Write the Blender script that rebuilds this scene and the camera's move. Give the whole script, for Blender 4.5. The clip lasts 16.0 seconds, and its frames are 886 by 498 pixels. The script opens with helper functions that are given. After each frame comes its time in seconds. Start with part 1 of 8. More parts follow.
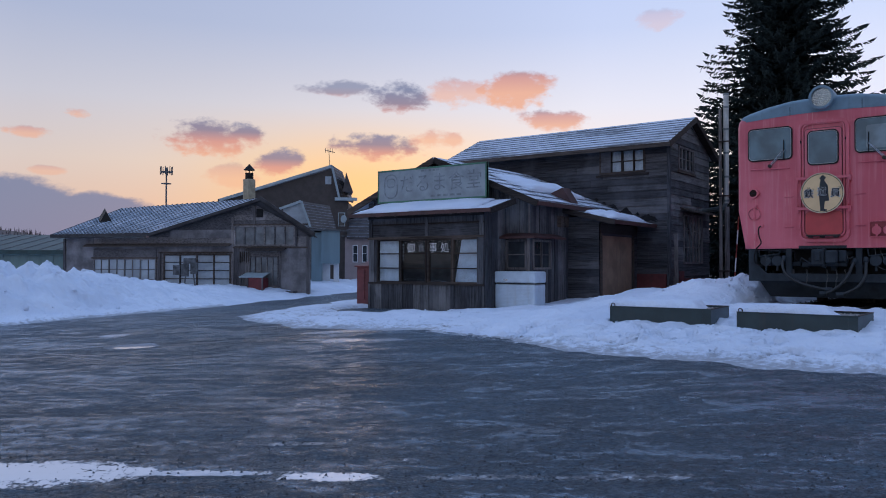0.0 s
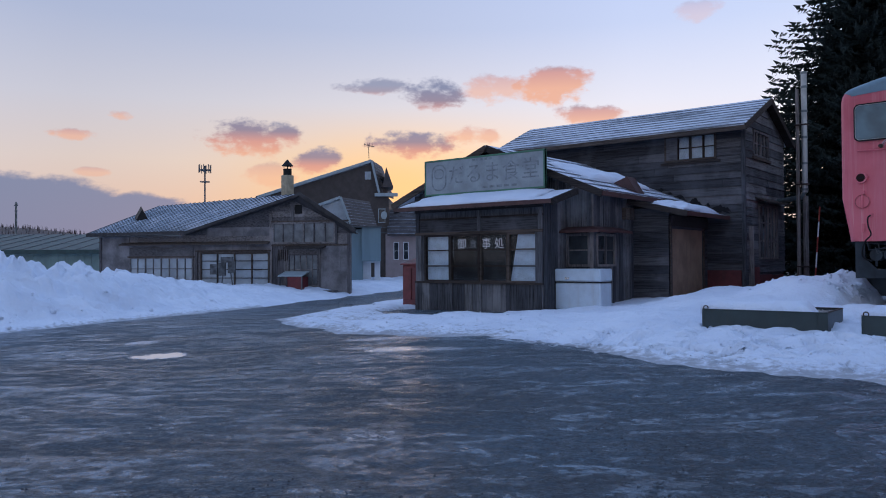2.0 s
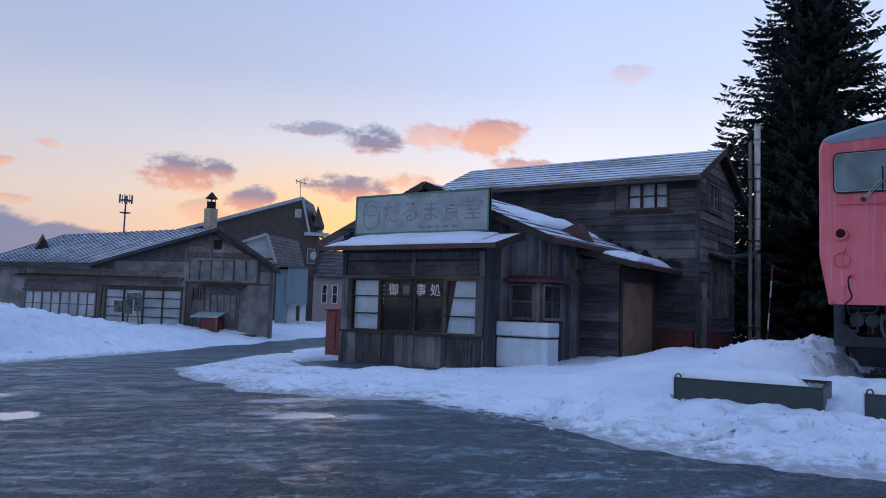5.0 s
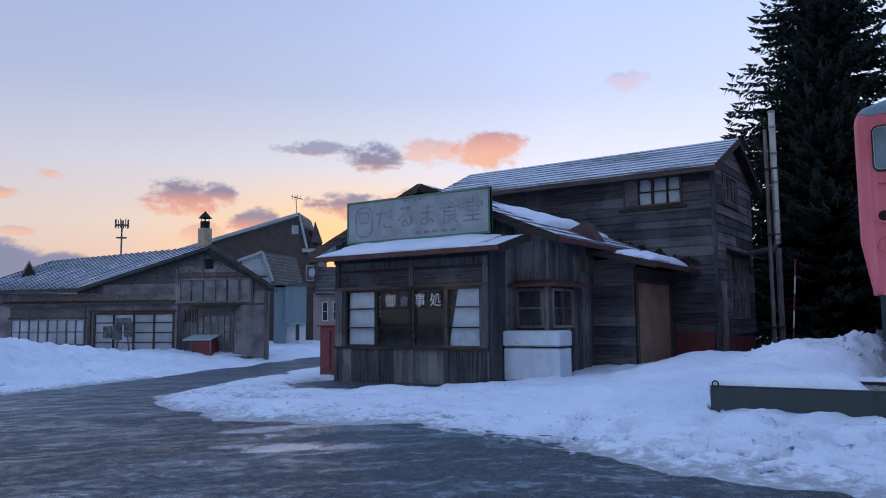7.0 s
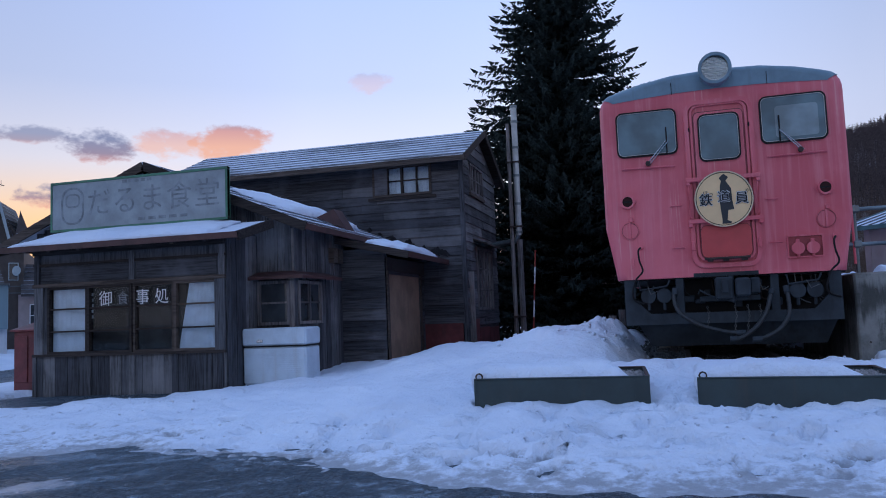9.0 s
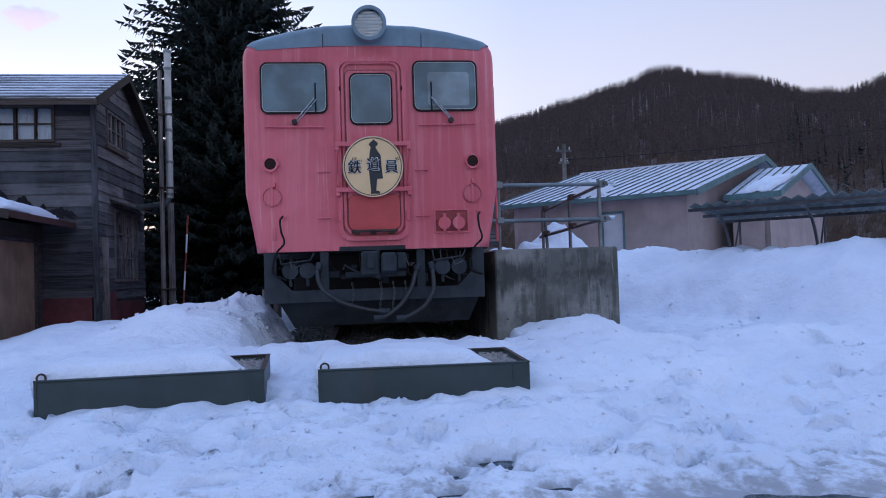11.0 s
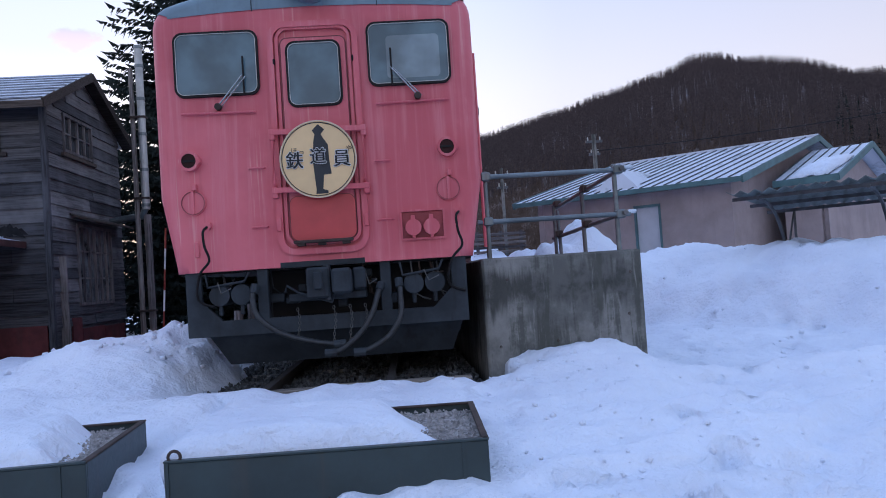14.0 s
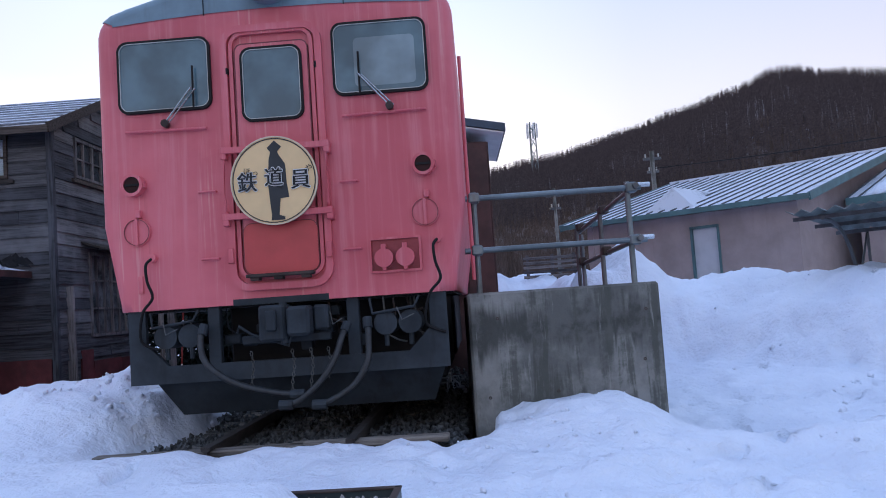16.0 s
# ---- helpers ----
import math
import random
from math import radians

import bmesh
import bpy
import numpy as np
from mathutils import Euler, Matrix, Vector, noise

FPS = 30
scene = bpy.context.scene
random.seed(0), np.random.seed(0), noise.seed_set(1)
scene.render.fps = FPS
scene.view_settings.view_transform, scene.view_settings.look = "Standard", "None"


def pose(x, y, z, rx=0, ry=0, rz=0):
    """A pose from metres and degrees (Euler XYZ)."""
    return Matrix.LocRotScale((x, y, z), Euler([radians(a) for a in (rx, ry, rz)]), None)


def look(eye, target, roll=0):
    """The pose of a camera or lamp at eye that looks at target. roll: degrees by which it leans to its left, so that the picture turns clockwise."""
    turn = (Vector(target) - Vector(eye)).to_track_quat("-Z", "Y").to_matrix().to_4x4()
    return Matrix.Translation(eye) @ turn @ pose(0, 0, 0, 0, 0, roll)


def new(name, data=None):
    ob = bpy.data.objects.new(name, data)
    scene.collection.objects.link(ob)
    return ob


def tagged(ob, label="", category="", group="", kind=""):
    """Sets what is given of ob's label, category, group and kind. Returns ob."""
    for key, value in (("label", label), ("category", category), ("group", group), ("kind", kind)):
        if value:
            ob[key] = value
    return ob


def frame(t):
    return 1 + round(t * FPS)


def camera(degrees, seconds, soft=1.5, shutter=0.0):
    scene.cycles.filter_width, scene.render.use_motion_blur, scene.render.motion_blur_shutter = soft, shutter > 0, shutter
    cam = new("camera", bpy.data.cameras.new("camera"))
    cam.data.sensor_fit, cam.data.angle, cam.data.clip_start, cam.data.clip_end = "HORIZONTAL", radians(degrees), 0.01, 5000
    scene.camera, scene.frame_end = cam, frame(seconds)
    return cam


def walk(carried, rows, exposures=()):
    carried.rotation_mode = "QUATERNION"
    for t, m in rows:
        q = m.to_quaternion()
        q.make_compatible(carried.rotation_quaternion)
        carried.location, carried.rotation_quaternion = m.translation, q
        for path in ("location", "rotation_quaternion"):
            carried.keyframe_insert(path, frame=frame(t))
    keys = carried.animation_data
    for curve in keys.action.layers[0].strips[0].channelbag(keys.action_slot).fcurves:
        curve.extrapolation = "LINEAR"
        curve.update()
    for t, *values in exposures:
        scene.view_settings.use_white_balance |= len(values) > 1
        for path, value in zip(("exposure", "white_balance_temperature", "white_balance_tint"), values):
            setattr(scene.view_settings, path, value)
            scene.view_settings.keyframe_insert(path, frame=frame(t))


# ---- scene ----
cam = camera(60.0, 16.0, 1.0)
PATH = [
    (0, (0.085, 0.506, 1.41), (-1.098, 2.117, 1.449), 0.1),
    (0.5, (-0.255, 0.782, 1.434), (-1.445, 2.389, 1.475), 0.1),
    (1, (-0.537, 1.031, 1.432), (-1.744, 2.626, 1.469), 0.1),
    (1.5, (-0.83, 1.309, 1.433), (-2.064, 2.883, 1.465), -0.0),
    (2, (-1.129, 1.515, 1.422), (-2.389, 3.068, 1.453), -0.3),
    (2.5, (-1.298, 1.818, 1.407), (-2.565, 3.365, 1.451), -0.5),
    (3, (-1.429, 2.073, 1.443), (-2.687, 3.627, 1.505), -0.6),
    (3.5, (-1.662, 2.299, 1.442), (-2.901, 3.868, 1.516), -0.3),
    (4, (-1.822, 2.505, 1.42), (-3.035, 4.093, 1.511), 0.5),
    (4.5, (-2.027, 2.726, 1.446), (-3.197, 4.345, 1.558), 1.3),
    (5, (-2.231, 2.958, 1.462), (-3.349, 4.609, 1.615), 1.9),
    (5.2, (-2.257, 3.057, 1.469), (-3.36, 4.717, 1.64), 1.8),
    (7.3, (-2.961, 4.101, 1.397), (-4.081, 5.747, 1.59), -0.8),
    (7.5, (-3.06, 4.164, 1.402), (-4.16, 5.824, 1.59), -0.8),
    (8, (-3.209, 4.403, 1.395), (-4.234, 6.111, 1.57), -1.4),
    (8.5, (-3.304, 4.772, 1.377), (-4.205, 6.55, 1.544), -2.3),
    (9, (-3.355, 5.017, 1.353), (-3.885, 6.938, 1.522), -2.2),
    (9.5, (-3.269, 5.385, 1.384), (-3.371, 7.377, 1.525), -2.4),
    (10, (-3.116, 5.691, 1.409), (-2.971, 7.683, 1.514), -2.5),
    (12.3, (-2.529, 7.053, 1.441), (-2.238, 9.032, 1.475), -1.6),
    (12.5, (-2.451, 7.172, 1.466), (-2.17, 9.151, 1.498), -1.7),
    (13, (-2.325, 7.503, 1.472), (-2.085, 9.488, 1.511), -2.1),
    (13.5, (-2.199, 7.834, 1.513), (-1.998, 9.824, 1.559), -2.9),
    (14, (-1.952, 8.163, 1.538), (-1.797, 10.156, 1.605), -3.8),
    (14.5, (-1.755, 8.48, 1.526), (-1.654, 10.475, 1.623), -4.3),
    (15, (-1.502, 8.729, 1.551), (-1.471, 10.724, 1.688), -4.5),
    (15.5, (-1.262, 8.934, 1.62), (-1.309, 10.926, 1.792), -4.1),
    (16, (-1.116, 9.162, 1.621), (-1.143, 11.157, 1.756), -3.9),
]
walk(cam, [(t, look(eye, target, roll)) for t, eye, target, roll in PATH], [(0.0, -0.20, 6150.0, 10.0), (3.0, -0.15, 6100.0, 10.0), (5.0, -0.08, 6050.0, 10.0), (8.0, -0.10, 6050.0, 11.0), (9.5, -0.12, 5700.0, 11.0), (10.2, 0.12, 6000.0, 13.0),
     (12.4, 0.30, 6450.0, 13.0), (16.0, 0.47, 6700.0, 12.0)])

# ---- world and light ----
GLOW_AZ = 42.0          # the sunrise glow, degrees to the left of +y
CLOUDS = [  # degrees left of +y, elevation, half width, half height, warmth, weight
    (53.1, 8.9, 3.2, 1.25, 0.55, 1.0), (51.0, 9.4, 1.6, 0.8, 0.35, 1.0), (48.6, 7.3, 1.9, 0.95, 0.5, 1.0),
    (44.3, 12.8, 2.4, 0.55, 0.1, 0.8), (39.6, 12.1, 2.3, 1.15, 0.25, 1.0), (35.0, 12.6, 2.6, 1.0, 0.95, 0.65),
    (30.8, 12.7, 2.8, 1.2, 0.95, 0.95), (28.3, 10.5, 2.4, 0.8, 0.8, 0.9), (40.9, 8.7, 3.2, 1.0, 0.4, 1.0),
    (37.0, 9.2, 2.2, 0.7, 1.0, 0.7), (20.4, 17.2, 1.5, 0.7, 0.8, 0.3), (61.9, 10.1, 1.0, 0.35, 0.9, 0.7),
    (64.8, 8.6, 1.4, 0.4, 0.9, 0.7), (63.6, 6.2, 1.0, 0.3, 0.9, 0.5), (51.5, 6.3, 1.6, 0.8, 0.9, 0.5),
    (70.0, 2.4, 10.5, 3.5, -0.1, 1.0), (60.5, 2.4, 5.0, 2.4, -0.1, 1.0), (54.5, 2.4, 4.2, 1.1, 0.0, 0.9),
]


class Graph:
    """Small helper that chains shader nodes."""

    def __init__(self, tree):
        self.t = tree
        tree.nodes.clear()

    def node(self, kind):
        return self.t.nodes.new(kind)

    def put(self, sock, v):
        if isinstance(v, bpy.types.NodeSocket):
            self.t.links.new(v, sock)
        elif v is not None:
            sock.default_value = v

    def math(self, op, a, b=None, c=None, clamp=False):
        n = self.node("ShaderNodeMath")
        n.operation, n.use_clamp = op, clamp
        for s, v in zip(n.inputs, (a, b, c)):
            self.put(s, v)
        return n.outputs[0]

    def mix(self, f, a, b, blend="MIX"):
        n = self.node("ShaderNodeMix")
        n.data_type, n.blend_type = "RGBA", blend
        self.put(n.inputs[0], f)
        self.put(n.inputs[6], a)
        self.put(n.inputs[7], b)
        return n.outputs[2]

    def ramp(self, f, stops, ease="LINEAR"):
        n = self.node("ShaderNodeValToRGB")
        n.color_ramp.interpolation = ease
        e = n.color_ramp.elements
        while len(e) < len(stops):
            e.new(0.5)
        for el, (p, col) in zip(e, stops):
            el.position = p
            el.color = (*col, 1) if len(col) == 3 else col
        self.put(n.inputs[0], f)
        return n.outputs[0]

    def grey(self, f, lo, hi, a=0.0, b=1.0):
        n = self.node("ShaderNodeMapRange")
        n.interpolation_type = "SMOOTHSTEP"
        self.put(n.inputs[0], f)
        for i, v in zip((1, 2, 3, 4), (lo, hi, a, b)):
            self.put(n.inputs[i], v)
        return n.outputs[0]

    def noise(self, vec, scale, detail=4, rough=0.55, dist=0.0):
        n = self.node("ShaderNodeTexNoise")
        self.put(n.inputs["Vector"], vec)
        n.inputs["Scale"].default_value, n.inputs["Detail"].default_value = scale, detail
        n.inputs["Roughness"].default_value, n.inputs["Distortion"].default_value = rough, dist
        return n.outputs["Fac"]

    def scaled(self, vec, sx, sy, sz):
        n = self.node("ShaderNodeMapping")
        n.inputs["Scale"].default_value = (sx, sy, sz)
        self.put(n.inputs["Vector"], vec)
        return n.outputs[0]

    def bump(self, h, strength, dist):
        n = self.node("ShaderNodeBump")
        n.inputs["Strength"].default_value, n.inputs["Distance"].default_value = strength, dist
        self.put(n.inputs["Height"], h)
        return n.outputs[0]


def make_world():
    w = bpy.data.worlds.new("dawn_sky")
    scene.world = w
    w.use_nodes = True
    g = Graph(w.node_tree)
    d = g.node("ShaderNodeTexCoord").outputs["Generated"]
    sep = g.node("ShaderNodeSeparateXYZ")
    g.put(sep.inputs[0], d)
    x, y, z = sep.outputs
    az = g.math("MULTIPLY", g.math("ARCTAN2", g.math("MULTIPLY", x, -1.0), y), 57.2958)
    el = g.math("MULTIPLY", g.math("ARCSINE", z), 57.2958)
    # gradient away from the glow and gradient in the glow
    e01 = g.math("DIVIDE", el, 60.0, clamp=True)
    cool = g.ramp(e01, [(0.0, (0.90, 0.86, 0.92)), (0.10, (0.95, 0.90, 0.96)), (0.22, (0.82, 0.84, 0.98)), (0.38, (0.58, 0.68, 0.93)), (0.55, (0.54, 0.72, 1.12)), (1.0, (0.52, 0.74, 1.22))])
    warm = g.ramp(e01, [(0.0, (0.88, 0.50, 0.35)), (0.06, (0.99, 0.63, 0.43)), (0.12, (0.95, 0.75, 0.61)), (0.19, (0.77, 0.74, 0.78)), (0.28, (0.54, 0.60, 0.78)), (0.40, (0.46, 0.55, 0.80)), (0.55, (0.50, 0.67, 1.04)), (1.0, (0.52, 0.74, 1.22))])
    daz = g.math("ABSOLUTE", g.math("SUBTRACT", az, GLOW_AZ))
    near = g.grey(daz, 62.0, 8.0)
    base = g.mix(near, cool, warm)
    core = g.math("MULTIPLY", g.grey(daz, 17.0, 0.0), g.grey(g.math("ABSOLUTE", g.math("SUBTRACT", el, 5.5)), 6.5, 0.0))
    base = g.mix(g.math("MULTIPLY", core, 0.85), base, (1.12, 0.66, 0.25, 1))
    # brightest over the glow and to its right, dimmer far to either side
    base = g.mix(1.0, base, g.ramp(g.math("DIVIDE", g.math("ADD", az, 180.0), 360.0), [(0.0, (0.80, 0.80, 0.80)), (0.36, (0.62, 0.63, 0.66)), (0.46, (0.80, 0.82, 0.86)), (0.52, (1.20, 1.21, 1.24)), (0.57, (1.24, 1.24, 1.26)), (0.62, (1.04, 1.04, 1.04)), (0.68, (0.86, 0.86, 0.88)), (1.0, (0.80, 0.80, 0.80))]), "MULTIPLY")
    # clouds
    warp = g.noise(g.scaled(d, 1, 1, 1.6), 14.0, 6, 0.62)
    warp2 = g.noise(g.scaled(d, 1, 1, 2.0), 45.0, 4, 0.6)
    wob = g.math("ADD", g.math("MULTIPLY", g.math("SUBTRACT", warp, 0.5), 4.2), g.math("MULTIPLY", g.math("SUBTRACT", warp2, 0.5), 2.4))
    cover, mass, tone = None, None, None
    for a, e, ww, hh, wm, wt in CLOUDS:
        dx = g.math("DIVIDE", g.math("SUBTRACT", az, a), ww)
        dy = g.math("DIVIDE", g.math("SUBTRACT", el, e), hh)
        r = g.math("ADD", g.math("MULTIPLY", dx, dx), g.math("MULTIPLY", dy, dy))
        m = g.math("MULTIPLY", g.grey(g.math("ADD", r, g.math("MULTIPLY", wob, 0.22 if ww > 4.0 else 1.0)), 1.15 if ww > 4.0 else 1.35, 0.8 if ww > 4.0 else 0.25), wt)
        lit = g.math("MULTIPLY", m, g.math("SUBTRACT", wm, g.math("MULTIPLY", dy, 0.42), clamp=True))
        cover = m if cover is None else g.math("MAXIMUM", cover, m)
        mass = m if mass is None else g.math("ADD", mass, m)
        tone = lit if tone is None else g.math("ADD", tone, lit)
    ccol = g.ramp(g.math("DIVIDE", tone, g.math("MAXIMUM", mass, 0.01)), [(0.0, (0.20, 0.245, 0.40)), (0.35, (0.28, 0.23, 0.33)), (0.62, (0.74, 0.33, 0.28)), (1.0, (0.98, 0.47, 0.29))])
    base = g.mix(g.math("MULTIPLY", cover, 0.93), base, ccol)
    sky = g.node("ShaderNodeTexSky")
    sky.sky_type, sky.sun_disc = "NISHITA", False
    sky.sun_elevation, sky.sun_rotation = radians(1.0), radians(-GLOW_AZ)
    base = g.mix(0.012, base, sky.outputs[0])
    bg = g.node("ShaderNodeBackground")
    g.put(bg.inputs[0], base)
    bg.inputs[1].default_value = 1.0
    g.put(g.node("ShaderNodeOutputWorld").inputs[0], bg.outputs[0])


make_world()
sun = new("sun", bpy.data.lights.new("sun", "SUN"))
sun.data.energy, sun.data.angle, sun.data.color = 0.12, radians(15), (1.0, 0.72, 0.50)
sun.matrix_world = look((-67 * 0.99, 74 * 0.99, 12), (0, 0, 0))


# ---- materials ----
def material(name):
    m = bpy.data.materials.new(name)
    m.use_nodes = True
    g = Graph(m.node_tree)
    b = g.node("ShaderNodeBsdfPrincipled")
    g.put(g.node("ShaderNodeOutputMaterial").inputs[0], b.outputs[0])
    g.b = b
    g.obj = g.node("ShaderNodeTexCoord").outputs["Object"]
    g.pos = g.node("ShaderNodeNewGeometry").outputs["Position"]
    g.rnd = g.node("ShaderNodeObjectInfo").outputs["Random"]
    return m, g


def paint(name, col, rough=0.5, metal=0.0, vary=0.15, scale=3.0, bump=0.15, dirt=None, dirt_amount=0.5, streak=False, spec=0.5):
    """A painted or plain surface with uneven tone, grain and stains."""
    m, g = material(name)
    vec = g.scaled(g.pos, 1, 1, 0.12) if streak else g.pos
    n1 = g.noise(vec, scale, 5, 0.6)
    n2 = g.noise(g.pos, scale * 12, 4, 0.6)
    dark = tuple(c * (1 - vary * 1.6) for c in col) + (1,)
    lite = tuple(min(1, c * (1 + vary)) for c in col) + (1,)
    c = g.mix(g.grey(n1, 0.3, 0.7), dark, lite)
    c = g.mix(g.math("MULTIPLY", g.grey(n2, 0.45, 0.75), vary), c, dark)
    if dirt:
        s = g.noise(g.scaled(g.pos, 5, 5, 0.5), 1.4, 5, 0.65)
        c = g.mix(g.math("MULTIPLY", g.grey(s, 0.52, 0.72), dirt_amount), c, (*dirt, 1))
    g.put(g.b.inputs["Base Color"], c)
    g.put(g.b.inputs["Roughness"], g.math("ADD", rough - 0.08, g.math("MULTIPLY", n2, 0.16)))
    g.b.inputs["Metallic"].default_value = metal
    g.b.inputs["Specular IOR Level"].default_value = spec
    g.put(g.b.inputs["Normal"], g.bump(n2, bump, 0.004))
    return m


def wood(name, col, grey=0.5, along="x", rough=0.85, worn=0.5):
    """Weathered timber: grain along one axis, tone by board, pale wear."""
    m, g = material(name)
    s = {"x": (0.6, 9, 14), "y": (9, 0.6, 14), "z": (14, 14, 0.7)}[along]
    grain = g.noise(g.scaled(g.pos, *s), 2.6, 6, 0.7, 0.4)
    big = g.noise(g.pos, 0.9, 4, 0.6)
    fine = g.noise(g.scaled(g.pos, *[v * 2.5 for v in s]), 6.0, 3, 0.6)
    dark = tuple(c * 0.32 for c in col) + (1,)
    pale = tuple(min(1, c * 1.7 + 0.03 * grey) for c in col) + (1,)
    c = g.mix(g.grey(grain, 0.32, 0.62), dark, (*[v * 1.12 for v in col], 1))
    c = g.mix(g.math("MULTIPLY", g.grey(big, 0.48, 0.7), worn), c, pale)
    c = g.mix(g.math("MULTIPLY", g.grey(fine, 0.55, 0.8), 0.35), c, dark)
    c = g.mix(1.0, c, g.ramp(g.rnd, [(0, (0.50, 0.50, 0.53)), (0.5, (0.92, 0.90, 0.90)), (1, (1.50, 1.42, 1.34))]), "MULTIPLY")
    g.put(g.b.inputs["Base Color"], c)
    g.b.inputs["Roughness"].default_value = rough
    g.b.inputs["Specular IOR Level"].default_value = 0.25
    h = g.math("ADD", grain, g.math("MULTIPLY", fine, 0.5))
    g.put(g.b.inputs["Normal"], g.bump(h, 0.5, 0.006))
    return m


def train_paint():
    """Old vermilion paint: chalky patches, vertical run-off streaks, fine chips."""
    m, g = material("train_vermilion")
    big = g.noise(g.pos, 0.9, 5, 0.6)
    run = g.noise(g.scaled(g.pos, 9, 9, 0.35), 1.3, 5, 0.65, 0.2)
    thin = g.noise(g.scaled(g.pos, 26, 26, 0.7), 1.4, 4, 0.6)
    fine = g.noise(g.pos, 30.0, 5, 0.65)
    c = g.mix(g.grey(big, 0.3, 0.7), (0.56, 0.094, 0.122, 1), (0.70, 0.156, 0.192, 1))
    c = g.mix(g.math("MULTIPLY", g.grey(run, 0.48, 0.70), 0.42), c, (0.72, 0.27, 0.30, 1))
    c = g.mix(g.math("MULTIPLY", g.grey(thin, 0.60, 0.80), 0.40), c, (0.44, 0.065, 0.080, 1))
    c = g.mix(g.math("MULTIPLY", g.grey(fine, 0.70, 0.80), 0.5), c, (0.16, 0.045, 0.04, 1))
    # pale lime runs and small peeled spots
    lime = g.noise(g.scaled(g.pos, 34, 34, 0.55), 1.0, 3, 0.5, 0.15)
    c = g.mix(g.math("MULTIPLY", g.math("MULTIPLY", g.grey(lime, 0.61, 0.70), g.grey(big, 0.42, 0.56)), 0.32), c, (0.78, 0.48, 0.44, 1))
    peel = g.noise(g.pos, 7.0, 8, 0.78, 0.8)
    c = g.mix(g.math("MULTIPLY", g.grey(peel, 0.690, 0.715), 0.85), c, (0.10, 0.045, 0.045, 1))
    g.put(g.b.inputs["Base Color"], c)
    g.put(g.b.inputs["Roughness"], g.math("ADD", 0.36, g.math("MULTIPLY", run, 0.22)))
    g.put(g.b.inputs["Normal"], g.bump(g.math("ADD", big, g.math("MULTIPLY", fine, 0.12)), 0.25, 0.02))
    return m


def snow_material():
    m, g = material("snow")
    a = g.noise(g.pos, 0.8, 5, 0.55)
    f = g.noise(g.pos, 9.0, 6, 0.62)
    ff = g.noise(g.pos, 60.0, 3, 0.6)
    c = g.mix(g.grey(a, 0.3, 0.7), (0.64, 0.70, 0.81, 1), (0.74, 0.795, 0.89, 1))
    c = g.mix(g.math("MULTIPLY", g.grey(f, 0.62, 0.85), 0.12), c, (0.60, 0.60, 0.60, 1))
    # flecks of dirt, and small shadows of the trodden crust painted in
    fleck = g.noise(g.pos, 24.0, 5, 0.7)
    c = g.mix(g.math("MULTIPLY", g.grey(fleck, 0.71, 0.75), 0.22), c, (0.40, 0.42, 0.46, 1))
    # grit shows where the sheet thins out, carried by the mesh attribute
    at = g.node("ShaderNodeAttribute")
    at.attribute_name = "grit"
    gm = g.grey(g.math("ADD", at.outputs["Fac"], g.math("MULTIPLY", g.math("SUBTRACT", f, 0.5), 1.6)), 0.55, 1.05)
    c = g.mix(g.math("MULTIPLY", gm, 0.75), c, (0.22, 0.22, 0.23, 1))
    g.put(g.b.inputs["Base Color"], c)
    g.b.inputs["Roughness"].default_value = 0.72
    g.b.inputs["Subsurface Weight"].default_value = 0.0
    mid = g.noise(g.pos, 3.4, 5, 0.6)
    crust = g.math("ABSOLUTE", g.math("SUBTRACT", g.noise(g.pos, 5.5, 6, 0.62, 0.5), 0.5))
    h = g.math("ADD", g.math("ADD", g.math("MULTIPLY", f, 0.20), g.math("MULTIPLY", ff, 0.018)), g.math("MULTIPLY", mid, 1.0))
    h = g.math("ADD", h, g.math("MULTIPLY", g.grey(crust, 0.0, 0.12), 0.05))
    g.put(g.b.inputs["Normal"], g.bump(h, 0.95, 0.09))
    return m


PUDDLES = [  # place, half length, half width, strength of its painted sky reflection
    (-11.2, 7.5, 0.42, 0.27, 1.0), (-12.9, 8.2, 0.3, 0.2, 0.8), (-8.4, 9.35, 0.42, 0.25, 0.75), (-7.8, 9.7, 0.3, 0.16, 0.6), (-8.9, 9.2, 0.25, 0.1, 0.6),
    (-9.4, 9.9, 0.4, 0.15, 0.6), (-6.2, 6.9, 0.25, 0.08, 0.3), (-5.6, 6.3, 0.2, 0.09, 0.3),
    (-5.44, 5.84, 0.3, 0.13, 0.42), (-5.56, 5.95, 0.34, 0.13, 0.42), (-6.36, 6.98, 0.25, 0.08, 0.35), (-8.48, 8.33, 0.3, 0.08, 0.3), (-3.41, 4.70, 0.2, 0.08, 0.42), (-7.49, 7.51, 0.35, 0.1, 0.35), (-8.91, 9.74, 0.4, 0.12, 0.35), (-8.61, 8.61, 0.4, 0.1, 0.3), (-8.84, 9.92, 0.5, 0.12, 0.4), (-9.18, 10.25, 0.5, 0.14, 0.6), (-8.79, 7.34, 0.4, 0.07, 0.3)]


# puddles broken by stones, the bright sky they mirror painted pale
SKY_POOLS = [(-5.2, 2.95, 0.95, 0.30, 1.0), (-3.5, 4.12, 0.36, 0.11, 1.0), (-2.7, 4.7, 0.4, 0.06, 0.55), (-1.9, 5.3, 0.5, 0.08, 0.4), (-4.3, 3.62, 0.7, 0.07, 0.9), (-4.4, 4.6, 0.4, 0.05, 0.35)]


